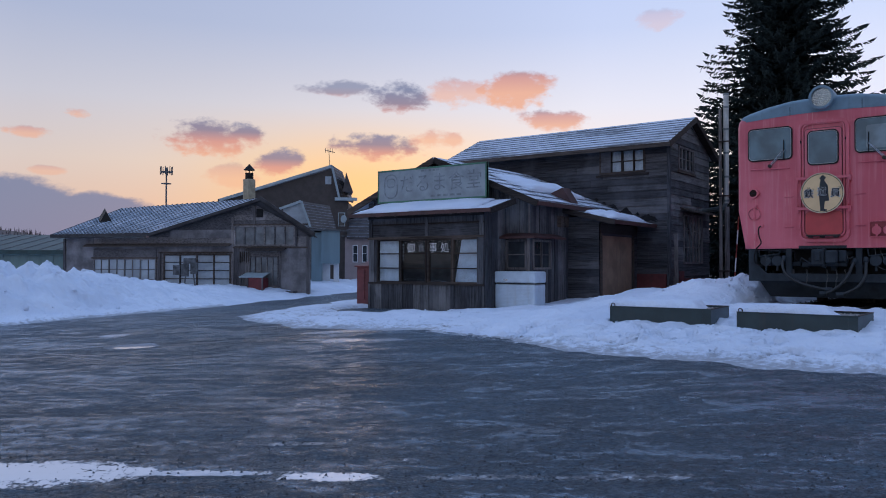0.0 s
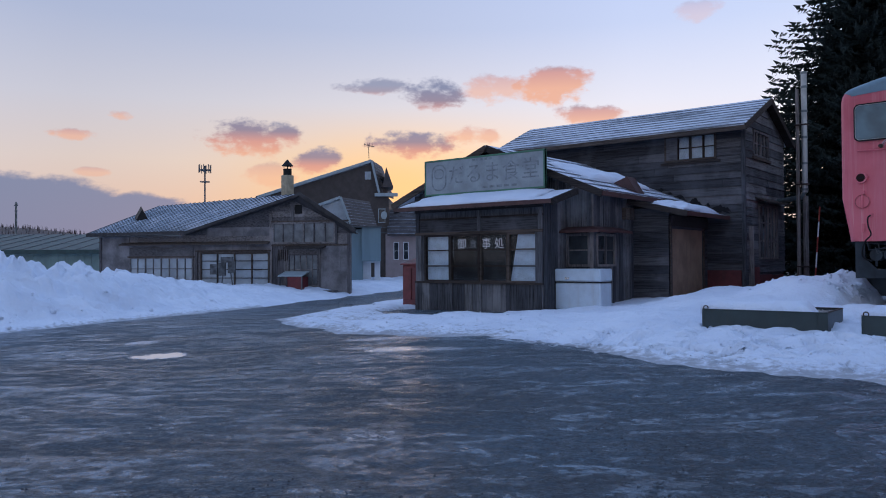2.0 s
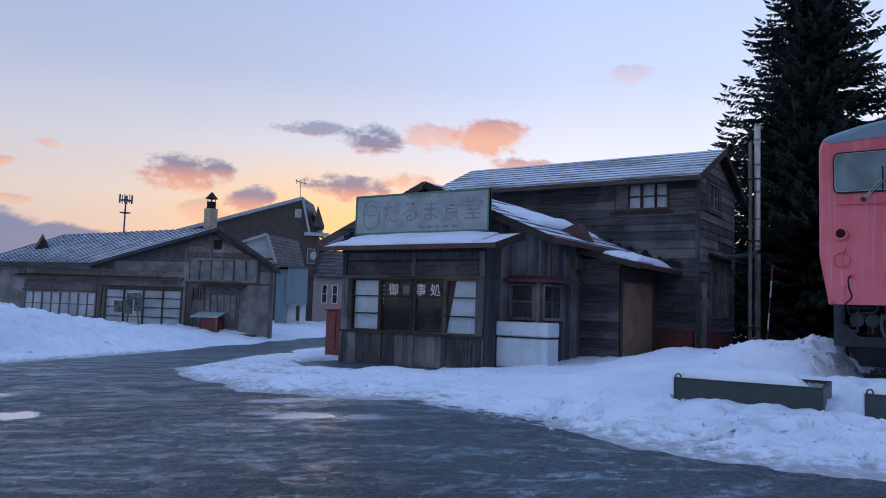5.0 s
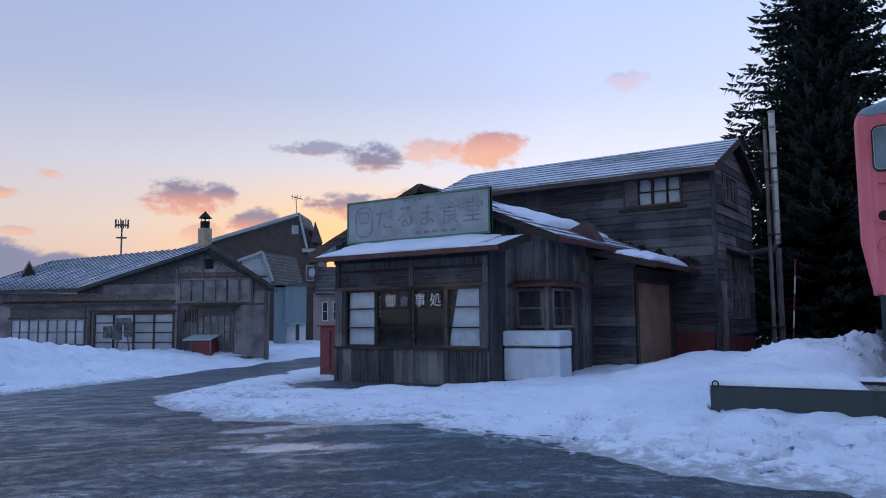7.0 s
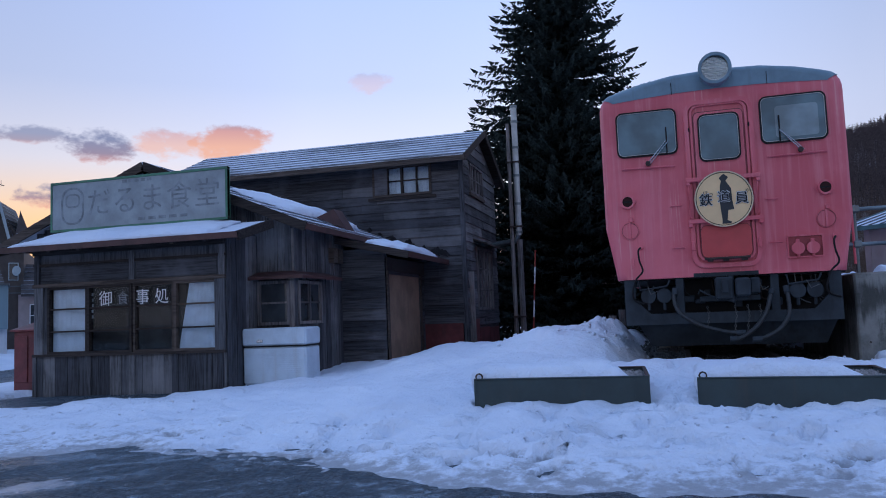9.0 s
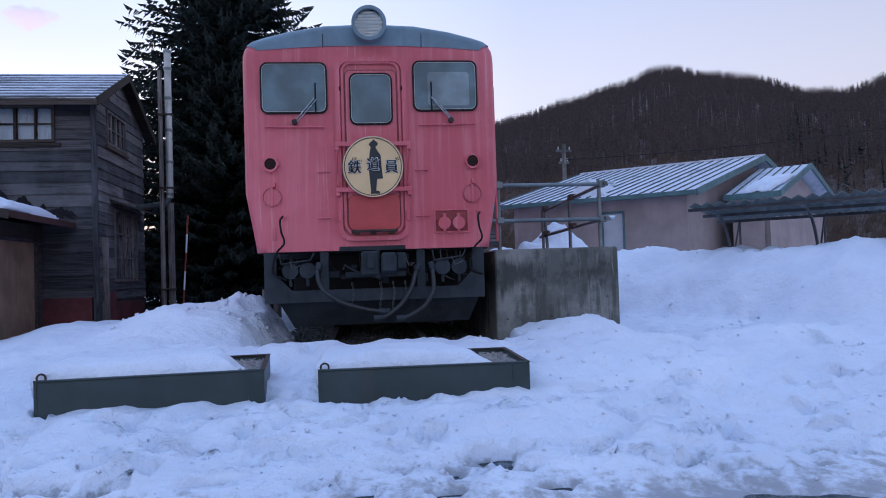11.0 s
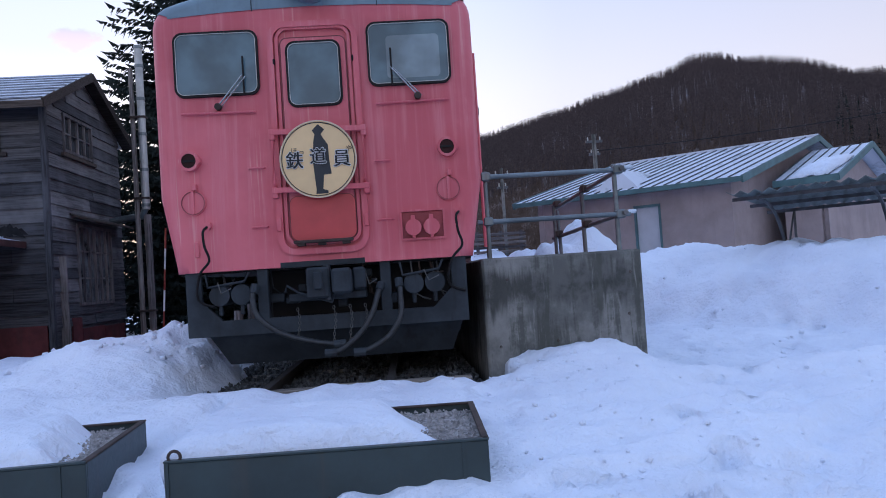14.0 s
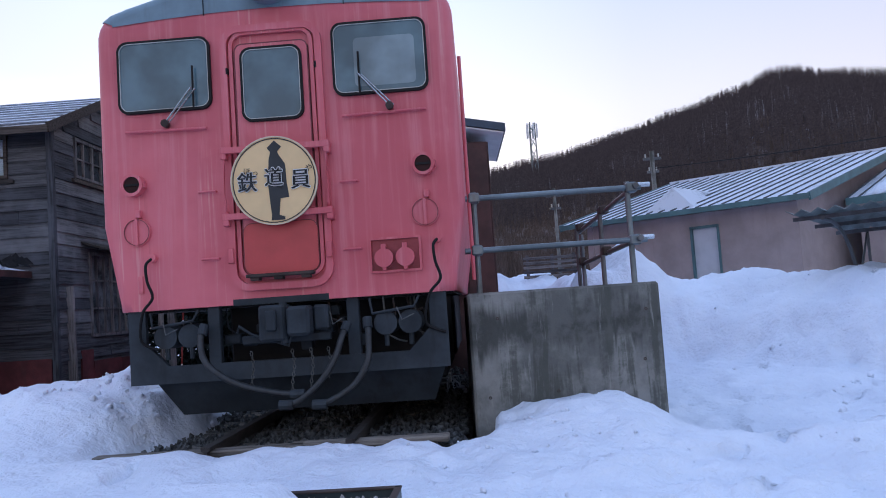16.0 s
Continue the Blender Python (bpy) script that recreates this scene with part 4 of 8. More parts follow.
def roof_plane(parent, pts, thick, mat, name="roof", seams=0, seam_mat=None, courses=0):
    """A roof slope from its corners (low left, low right, high right, high left), with standing seams or lapped courses."""
    a, b, c, d = [Vector(p) for p in pts]
    bm = bmesh.new()
    n, down = 16, Vector((0, 0, -thick))
    rows = []
    for k in range(n + 1):
        p, q = a.lerp(b, k / n), d.lerp(c, k / n)
        rows.append([bm.verts.new(v) for v in (p, q, q + down, p + down)])
    for r0, r1 in zip(rows, rows[1:]):
        for k in range(4):
            bm.faces.new([r0[k], r1[k], r1[(k + 1) % 4], r0[(k + 1) % 4]])
    bm.faces.new(rows[0])
    bm.faces.new(list(reversed(rows[-1])))
    bmesh.ops.recalc_face_normals(bm, faces=bm.faces[:])
    ob = part(name, bm, mat, parent)
    up = (b - a).cross(d - a).normalized()
    if up.z < 0:
        up = -up
    for k in range(seams + 1 if seams else 0):
        f = k / seams
        p, q = a.lerp(b, f), d.lerp(c, f)
        side = (b - a).normalized() * 0.010
        sb = bmesh.new()
        v = [sb.verts.new(x) for x in (p - side, p + side, q + side, q - side, p - side + up * 0.03, p + side + up * 0.03, q + side + up * 0.03, q - side + up * 0.03)]
        for fc in ((3, 2, 1, 0), (4, 5, 6, 7), (0, 1, 5, 4), (1, 2, 6, 5), (2, 3, 7, 6), (3, 0, 4, 7)):
            sb.faces.new([v[i] for i in fc])
        bmesh.ops.recalc_face_normals(sb, faces=sb.faces[:])
        part("roof_seam", sb, seam_mat or SEAM, ob)
    for k in range(courses):
        f0, f1 = k / courses, (k + 1) / courses + 0.01
        sb = bmesh.new()
        q = [a.lerp(d, f0) + up * 0.022, b.lerp(c, f0) + up * 0.022, b.lerp(c, min(1, f1)) + up * 0.006, a.lerp(d, min(1, f1)) + up * 0.006]
        slab(sb, q, -up * 0.012)
        part("roof_sheet", sb, mat, ob)
        if mat in (ROOF_SNOWY, TILE_DARK):
            sb = bmesh.new()
            e0 = f0 + 0.010
            slab(sb, [a.lerp(d, f0) + up * 0.030, b.lerp(c, f0) + up * 0.030, b.lerp(c, e0) + up * 0.028, a.lerp(d, e0) + up * 0.028], -up * 0.02)
            part("roof_lap", sb, LAP, ob)
    return ob


def beam(parent, p, q, w, h, mat, name="fascia", up=(0, 0, 1)):
    """A squared timber from p to q, w thick and h high."""
    p, q = Vector(p), Vector(q)
    d = (q - p).normalized()
    s = d.cross(Vector(up)).normalized() * w / 2
    t = s.cross(d).normalized() * h / 2
    bm = bmesh.new()
    v = [bm.verts.new(x) for x in (p - s - t, p + s - t, p + s + t, p - s + t, q - s - t, q + s - t, q + s + t, q - s + t)]
    for f in ((0, 1, 2, 3), (7, 6, 5, 4), (0, 4, 5, 1), (1, 5, 6, 2), (2, 6, 7, 3), (3, 7, 4, 0)):
        bm.faces.new([v[i] for i in f])
    bmesh.ops.recalc_face_normals(bm, faces=bm.faces[:])
    return part(name, bm, mat, parent)


# ---- the two-storey timber house ----
def big_house():
    t = thing("house", "two-storey weathered dark timber house with snow-dusted roof", "house")
    X0, X1, Y0, Y1, Z0, ZE, ZR = -14.3, -7.27, 20.84, 24.3, 0.3, 4.78, 5.55
    front = Face((X0, Y0, 0), (1, 0))
    side = Face((X1, Y0, 0), (0, 1))
    hf = [(-9.27 - X0, -7.92 - X0, 3.96, 4.64)]
    hs = [(0.72, 2.0, 4.05, 4.72), (1.1, 2.75, 1.42, 2.85)]
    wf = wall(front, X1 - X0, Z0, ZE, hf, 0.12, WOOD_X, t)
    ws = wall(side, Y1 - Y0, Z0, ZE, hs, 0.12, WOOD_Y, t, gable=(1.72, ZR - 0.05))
    wall(Face((X0, Y1, 0), (0, -1)), Y1 - Y0, Z0, ZE, [], 0.12, WOOD_Y, t, gable=(1.72, ZR - 0.05))
    wall(Face((X1, Y1, 0), (-1, 0)), X1 - X0, Z0, ZE, [], 0.12, WOOD_X, t)
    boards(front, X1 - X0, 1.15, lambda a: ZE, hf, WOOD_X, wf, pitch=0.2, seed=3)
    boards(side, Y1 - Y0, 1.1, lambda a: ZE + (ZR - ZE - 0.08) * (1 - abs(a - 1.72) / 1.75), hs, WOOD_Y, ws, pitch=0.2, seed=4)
    # red skirting sheets, corner boards and the leaning plank
    for k, (a, b) in enumerate(((X1 - X0 - 2.0, X1 - X0 - 1.02), (X1 - X0 - 1.0, X1 - X0 - 0.06))):
        bm = bmesh.new()
        front.bar(bm, a, b, Z0, 1.10 + 0.05 * k, 0.0, 0.03)
        part("skirting_panel", bm, RED_WOOD, t, "dull dark red skirting sheet")
    for a, b, h in ((0.75, 1.15, 1.22), (1.17, 2.2, 1.02), (2.22, 3.3, 1.0)):
        bm = bmesh.new()
        side.bar(bm, a, b, Z0, h, 0.0, 0.03)
        part("skirting_panel", bm, RED_WOOD, t, "dull dark red skirting sheet")
    beam(t, (X1 + 0.02, Y0 - 0.02, Z0), (X1 + 0.02, Y0 - 0.02, ZE), 0.09, 0.09, WOOD_Z, "corner_board", (1, 0, 0))
    beam(t, (X1 + 0.06, Y0 + 0.38, Z0), (X1 + 0.05, Y0 + 0.36, 2.25), 0.05, 0.14, WOOD_OLD_Z, "plank", (1, 0, 0))
    # windows
    w = window(front, *hf[0], 4, 2, t, WOOD_TRIM, GLASS, 0.02, 0.05, 0.025, heavy=(1, 2), curtain=[(1, (1, 1, "l")), (2, (1, 1, "l")), (3, (1, 1, "l"))])
    bm = bmesh.new()
    front.bar(bm, hf[0][0] + 0.04, hf[0][0] + 0.34, hf[0][2] + 0.03, hf[0][3] - 0.03, 0.0, 0.045)
    part("shutter", bm, WOOD_X, t, "weathered board shutter")
    window(side, *hs[0], 4, 2, t, WOOD_OLD_Z, PANE, 0.02, 0.05, 0.022, heavy=(2,))
    window(side, *hs[1], 6, 3, t, WOOD_OLD_Z, PANE_DUSTY, 0.02, 0.05, 0.03, heavy=(3,))
    for a, b, z in ((hf[0][0] - 0.1, hf[0][1] + 0.1, hf[0][2] - 0.04), (hs[0][0] - 0.1, hs[0][1] + 0.1, hs[0][2] - 0.04)):
        bm = bmesh.new()
        (front if z == hf[0][2] - 0.04 else side).bar(bm, a, b, z - 0.04, z + 0.02, 0, 0.07)
        part("window_sill", bm, WOOD_TRIM, t)
    # little hood over the ground-floor window
    bm = bmesh.new()
    slab(bm, [side.at(0.85, 2.90, 0.34), side.at(3.2, 2.90, 0.34), side.at(3.2, 3.02, 0.0), side.at(0.85, 3.02, 0.0)], (0, 0, -0.035))
    part("window_hood", bm, WOOD_TRIM, t)
    # torn tar paper and splintered laths where a lost roof met the wall
    rnd = random.Random(77)
    for k in range(26):
        f = rnd.random()
        x, z = -9.35 + 1.55 * f + rnd.uniform(-0.12, 0.12), 3.20 - 0.62 * f + rnd.uniform(-0.14, 0.10)
        w, h = rnd.uniform(0.10, 0.34), rnd.uniform(0.04, 0.13)
        bm = bmesh.new()
        slab(bm, [(x, Y0 - 0.034, z), (x + w * 0.5, Y0 - 0.05, z - h * rnd.uniform(0.6, 1.4)), (x + w, Y0 - 0.034, z - 0.4 * w + rnd.uniform(-0.03, 0.03)), (x + w * 0.6, Y0 - 0.06, z + h * 0.6)], (0, 0.008, 0))
        part("torn_strip", bm, DARK_TAR, t, "torn black tar paper")
    # roof
    e, g = 0.42, 0.20
    yr = Y0 + 1.72
    sl = (ZR - ZE) / 1.72
    zf = ZR + 0.10
    y_f, y_b = Y0 - e, Y1 + e
    z_f, z_b = zf - sl * (yr - y_f), zf - sl * (y_b - yr)
    roof_plane(t, [(X0 - g, y_f, z_f), (X1 + g, y_f, z_f), (X1 + g, yr, zf), (X0 - g, yr, zf)], 0.06, ROOF_SNOWY, courses=9)
    roof_plane(t, [(X1 + g, y_b, z_b), (X0 - g, y_b, z_b), (X0 - g, yr, zf), (X1 + g, yr, zf)], 0.06, ROOF_SNOWY)
    # dark timber sheets added to cover the bright underside of the verge
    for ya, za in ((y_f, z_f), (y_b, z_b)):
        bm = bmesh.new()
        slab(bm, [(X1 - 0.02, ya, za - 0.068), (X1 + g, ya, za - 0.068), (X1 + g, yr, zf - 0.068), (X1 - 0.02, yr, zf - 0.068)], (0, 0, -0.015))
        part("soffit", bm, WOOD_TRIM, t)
    for xx in (X0 - g, X1 + g):
        beam(t, (xx, y_f, z_f - 0.07), (xx, yr, zf - 0.07), 0.035, 0.15, WOOD_TRIM)
        beam(t, (xx, y_b, z_b - 0.07), (xx, yr, zf - 0.07), 0.035, 0.15, WOOD_TRIM)
    beam(t, (X0 - g, y_f, z_f - 0.08), (X1 + g, y_f, z_f - 0.08), 0.035, 0.11, WOOD_TRIM)
    return t


big_house()


# ---- the diner ----
def diner():
    t = thing("diner", "low weathered timber diner with faded sign and curtained windows", "shop building")
    FX0, FX1, FY = -13.27, -9.70, 15.45          # projecting front room
    MX0, MX1, MY0, MY1 = -14.1, -9.05, 16.4, 22.6  # main body
    EZ, RX, RZ = 2.89, -11.66, 4.13
    front = Face((FX0, FY, 0), (1, 0))
    L = FX1 - FX0
    holes = [(0.26, 3.44, 0.94, 2.03)]
    wf = wall(front, L, 0.1, 2.62, holes, 0.10, WOOD_Z, t)
    fs = Face((FX1, FY, 0), (0, 1))
    wsd = wall(fs, MY0 - FY, 0.1, 2.75, [], 0.08, WOOD_Z, t)
    wall(Face((FX0, MY0, 0), (0, -1)), MY0 - FY, 0.1, 2.75, [], 0.08, WOOD_Z, t)
    boards(fs, MY0 - FY, 0.15, lambda a: 2.75, [], WOOD_Z, wsd, upright=True, pitch=0.13, seed=8)
    # four sliding panels: glass above, boards below
    xs = [0.26, 1.05, 1.90, 2.66, 3.44]
    for k in range(4):
        cur = {0: [(0, (1, 0.98, "l"))], 3: [(0, (0.72, 1.0, "r"))]}.get(k, [])
        window(front, xs[k] + 0.005, xs[k + 1] - 0.005, 0.94, 2.03, 1, 3, t, WOOD_TRIM, GLASS, 0.0 if k % 2 else -0.02, 0.04, 0.028, curtain=cur, name="sliding_panel")
    boards(front, L, 0.16, lambda a: 0.90, [], WOOD_Z, wf, upright=True, pitch=0.2, seed=9, proud=0.015)
    for a in (0.0, 1.06, 1.88, 2.66, 3.45):
        bm = bmesh.new()
        front.bar(bm, a - (0 if a == 0 else 0.035), a + 0.07, 0.12, 0.92, 0.0, 0.035)
        part("post", bm, WOOD_Z, t)
    for a in (0.02, 1.85, 3.46):
        bm = bmesh.new()
        front.bar(bm, a, a + 0.10, 2.05, 2.62, 0.0, 0.035)
        part("post", bm, WOOD_Z, t)
    for z0, z1, o in ((0.90, 0.945, 0.05), (2.03, 2.09, 0.05), (2.38, 2.42, 0.03), (2.56, 2.64, 0.05)):
        bm = bmesh.new()
        front.bar(bm, 0.0, L, z0, z1, 0.0, o)
        part("rail", bm, WOOD_TRIM, t)
    for a in (0.03, L - 0.18):
        bm = bmesh.new()
        front.bar(bm, a, a + 0.17, 0.94, 2.03, 0.0, 0.04)
        part("post", bm, WOOD_Z, t)
    # panel fields over the windows
    for a0, a1 in ((0.14, 1.83), (1.97, 3.42)):
        bm = bmesh.new()
        front.bar(bm, a0, a1, 2.10, 2.37, 0.0, 0.012)
        part("panel", bm, WOOD_X, t)
    # room behind the glass, its gloom painted into near-black wall and floor
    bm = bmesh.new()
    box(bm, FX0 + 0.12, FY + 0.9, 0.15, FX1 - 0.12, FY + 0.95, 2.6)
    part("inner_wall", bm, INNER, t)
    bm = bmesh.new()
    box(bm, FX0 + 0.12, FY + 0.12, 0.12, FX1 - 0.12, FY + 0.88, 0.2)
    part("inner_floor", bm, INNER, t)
    # lettering on the panes
    for ch, a, s in (("御", 1.40, 0.26), ("食", 1.72, 0.22), ("事", 2.09, 0.26), ("処", 2.44, 0.26)):
        glyphs(ch, s, SIGN_INK if ch == "食" else WHITE_PAINT, Matrix.Translation(front.at(a, 1.79, 0.012)) @ pose(0, 0, 0, 90, 0, 0), t, "lettering", "white painted window lettering", 0.001)
    for k in range(5):
        bm = bmesh.new()
        front.bar(bm, 1.11 + 0.004 * (k % 3), 1.145, 1.86 - k * 0.09, 1.91 - k * 0.09, -0.018, -0.016)
        part("small_lettering", bm, SIGN_INK, t)
    # pent roof over the front room with snow
    a, b = (FX0 - 0.25, FY - 0.5, 2.66), (FX1 + 0.5, FY - 0.5, 2.66)
    c, d = (FX1 + 0.5, 16.02, 2.95), (FX0 - 0.25, 16.02, 2.95)
    roof_plane(t, [a, b, c, d], 0.05, ROOF_SNOWY, "pent_roof")
    snow_patch("roof_snow", [(a[0] + 0.08, a[1] + 0.04, 2.665), (b[0] - 0.55, b[1] + 0.04, 2.665), (c[0] - 0.55, c[1] - 0.02, 2.95), (d[0] + 0.08, d[1] - 0.02, 2.95)], 0.10, t, "thick snow on the pent roof", 5)
    beam(t, (a[0], a[1], 2.63), (b[0], b[1], 2.63), 0.03, 0.09, RED_METAL)
    beam(t, (b[0], b[1], 2.61), (c[0], c[1], 2.90), 0.04, 0.14, WOOD_TRIM)
    beam(t, (a[0], a[1], 2.61), (d[0], d[1], 2.90), 0.04, 0.14, WOOD_TRIM)
    for k in range(7):
        xx = FX0 + 0.1 + k * (L - 0.2) / 6
        beam(t, (xx, FY - 0.44, 2.60), (xx, FY + 0.05, 2.75), 0.05, 0.07, WOOD_TRIM, "rafter")
    # main body: gable front, side wall, corner bay
    gf = Face((MX0, MY0, 0), (1, 0))
    ML = MX1 - MX0
    gz = lambda x: RZ - 0.08 - abs(x + MX0 - RX) * (RZ - EZ) / 3.0
    bay_f = [(ML - 0.62, ML - 0.04, 1.28, 2.0)]
    wg = wall(gf, ML, 0.1, 2.85, bay_f, 0.10, WOOD_Z, t, gable=(RX - MX0, RZ - 0.12))
    boards(Face((FX1, MY0, 0), (1, 0)), MX1 - FX1, 0.15, lambda a: gz(a + FX1 - MX0), [(0.03, MX1 - FX1 - 0.03, 1.24, 2.05)], WOOD_Z, wg, upright=True, pitch=0.13, seed=10)
    boards(Face((MX0, MY0, 0), (1, 0)), FX1 - MX0, 2.6, lambda a: gz(a), [], WOOD_Z, wg, upright=True, pitch=0.16, seed=12)
    sd = Face((MX1, MY0, 0), (0, 1))
    bay_s = [(0.10, 1.0, 1.28, 2.0)]
    wsd = wall(sd, MY1 - MY0, 0.1, 2.95, bay_s, 0.10, WOOD_Z, t)
    boards(sd, 2.1, 0.15, lambda a: 2.95, bay_s, WOOD_Z, wsd, upright=True, pitch=0.15, seed=11)
    wall(Face((MX0, MY1, 0), (0, -1)), MY1 - MY0, 0.1, 2.85, [], 0.1, WOOD_Z, t)
    window(gf, *bay_f[0], 1, 2, t, WOOD_OLD_Z, PANE, 0.03, 0.05, 0.03, name="corner_window")
    window(sd, *bay_s[0], 2, 2, t, WOOD_OLD_Z, PANE, 0.03, 0.05, 0.03, heavy=(1,), name="corner_window")
    beam(t, (MX1 - 0.02, MY0 + 0.02, 0.15), (MX1 - 0.02, MY0 + 0.02, 2.85), 0.09, 0.09, WOOD_OLD_Z, "corner_post", (1, 0, 0))
    # hood that wraps round the corner window
    for p, q, r, s in (((FX1 - 0.05, MY0 - 0.34, 2.06), (MX1 + 0.34, MY0 - 0.34, 2.06), (MX1, MY0, 2.16), (FX1 - 0.05, MY0, 2.16)),
                       ((MX1 + 0.34, MY0 - 0.34, 2.06), (MX1 + 0.34, MY0 + 1.25, 2.06), (MX1, MY0 + 1.25, 2.16), (MX1, MY0, 2.16))):
        bm = bmesh.new()
        slab(bm, [p, q, r, s], (0, 0, -0.05))
        part("window_hood", bm, RED_METAL, t, "rusty red sheet hood over the corner window")
    for y in (1.35, 1.6):
        bm = bmesh.new()
        sd.bar(bm, y, y + 0.18, 2.35, 2.62, 0.02, 0.14)
        part("meter_box", bm, WOOD_TRIM, t)
    # main roof
    gx, gy, yb = 0.45, 16.10, 22.4
    sl = (RZ - EZ) / 3.0
    for sgn in (1, -1):
        xe = RX + sgn * 3.0
        pts = [(xe, gy, EZ), (xe, yb, EZ), (RX, yb, RZ), (RX, gy, RZ)]
        roof_plane(t, pts if sgn > 0 else [pts[1], pts[0], pts[3], pts[2]], 0.05, ROOF_SNOWY, courses=8)
        beam(t, (xe, gy, EZ - 0.07), (RX, gy, RZ - 0.07), 0.04, 0.15, WOOD_TRIM)
        beam(t, (xe, gy, EZ - 0.06), (xe, yb, EZ - 0.06), 0.03, 0.10, RED_METAL)
    k = lambda x: EZ + (RX + 3.0 - x) * sl
    snow_patch("roof_snow", [(-9.55, 17.3, k(-9.55) + 0.02), (-9.25, 19.9, k(-9.25) + 0.02), (-10.2, 20.4, k(-10.2) + 0.02), (-10.6, 17.0, k(-10.6) + 0.02)], 0.14, t, "snow left on the roof slope", 2)
    bm = bmesh.new()
    slab(bm, [(-8.75, 18.0, 2.96), (-9.35, 18.0, 3.22), (-9.0, 18.0, 3.36)], (0, 0.4, 0))
    part("roof_flashing", bm, RED_METAL, t, "rusty red sheet at the roof junction")
    # lean-to with the boarded door
    lf = Face((MX1, 18.4, 0), (1, 0))
    lw = wall(lf, 0.88, 0.1, 2.62, [], 0.08, WOOD_X, t)
    boards(lf, 0.88, 0.2, lambda a: 2.62, [], WOOD_X, lw, pitch=0.19, seed=13)
    ls = Face((MX1 + 0.88, 18.4, 0), (0, 1))
    lw2 = wall(ls, 2.44, 0.1, 2.45, [(0.12, 2.1, 0.45, 2.14)], 0.08, WOOD_Y, t)
    bm = bmesh.new()
    ls.bar(bm, 0.12, 2.1, 0.45, 2.14, -0.05, -0.02)
    dr = part("door", bm, PLY, t, "plain brown plywood door leaf")
    for a in (0.04, 2.1):
        bm = bmesh.new()
        ls.bar(bm, a, a + 0.08, 0.2, 2.2, 0.0, 0.03)
        part("door_frame", bm, WOOD_TRIM, t)
    bm = bmesh.new()
    ls.bar(bm, 0.04, 2.4, 2.2, 2.45, 0.0, 0.02)
    part("lintel", bm, WOOD_TRIM, t)
    pts = [(MX1 + 1.45, 18.05, 2.50), (MX1 + 1.45, 20.8, 2.50), (MX1 - 0.05, 20.8, 2.86), (MX1 - 0.05, 18.05, 2.86)]
    roof_plane(t, pts, 0.05, ROOF_SNOWY, "lean_to_roof")
    beam(t, (pts[0][0], 18.05, 2.44), (pts[3][0], 18.05, 2.80), 0.04, 0.13, WOOD_TRIM)
    beam(t, pts[0][:2] + (2.45,), pts[1][:2] + (2.45,), 0.03, 0.10, RED_METAL)
    snow_patch("roof_snow", [(MX1 + 1.35, 18.15, 2.53), (MX1 + 1.35, 20.3, 2.53), (MX1 + 0.55, 20.3, 2.72), (MX1 + 0.55, 18.15, 2.72)], 0.13, t, "snow on the lean-to roof", 7)
    return t


diner()


def shop_sign():
    """The big faded board on the diner's roof; the round picture on it is kept as a plain shape."""
    X0, X1, Z0, Z1, Y = -13.33, -9.9, 3.0, 3.86, 15.86
    t = thing("signboard", "faded grey diner signboard with pale lettering and green edge", "sign", Matrix.Translation((X0, Y, Z0)))
    w, h = X1 - X0, Z1 - Z0
    bm = bmesh.new()
    box(bm, 0, 0, 0, w, 0.07, h, 0.004)
    part("board", bm, SIGN_FACE, t)
    for b in ((0, -0.012, 0, w, 0.085, 0.04), (0, -0.012, h - 0.04, w, 0.085, h), (0, -0.012, 0.04, 0.035, 0.085, h - 0.04), (w - 0.035, -0.012, 0.04, w, 0.085, h - 0.04)):
        part("edge_strip", block(*b, 0.003), SIGN_EDGE, t)
    for k, ch in enumerate("だるま食堂"):
        glyphs(ch, 0.50, SIGN_INK, Matrix.Translation((0.98 + k * 0.52, -0.003, 0.43)) @ pose(0, 0, 0, 90, 0, 0), t, "lettering", "faded grey lettering", 0.001)
    bm = bmesh.new()
    plate(bm, 0.45, 0.43, 0.46, 0.64, 0.2, -0.005, -0.001, 0.035)
    part("round_picture", bm, SIGN_INK, t, "faded rounded emblem")
    bm = bmesh.new()
    plate(bm, 0.45, 0.52, 0.30, 0.24, 0.1, -0.004, -0.001, 0.03)
    part("round_picture", bm, SIGN_INK, t, "faded rounded emblem")
    for a, b, z in ((1.45, 2.05, 0.75), (1.75, 2.75, 0.10)):
        for k in range(5):
            bm = bmesh.new()
            box(bm, a + k * (b - a) / 5, -0.004, z, a + (k + 0.7) * (b - a) / 5, -0.001, z + 0.05)
            part("small_lettering", bm, SIGN_INK, t)
    for xx in (0.3, w / 2, w - 0.3):
        beam(t, (xx, 0.1, -0.1), (xx, 0.1, h - 0.1), 0.05, 0.05, WOOD_TRIM, "strut", (1, 0, 0))


shop_sign()


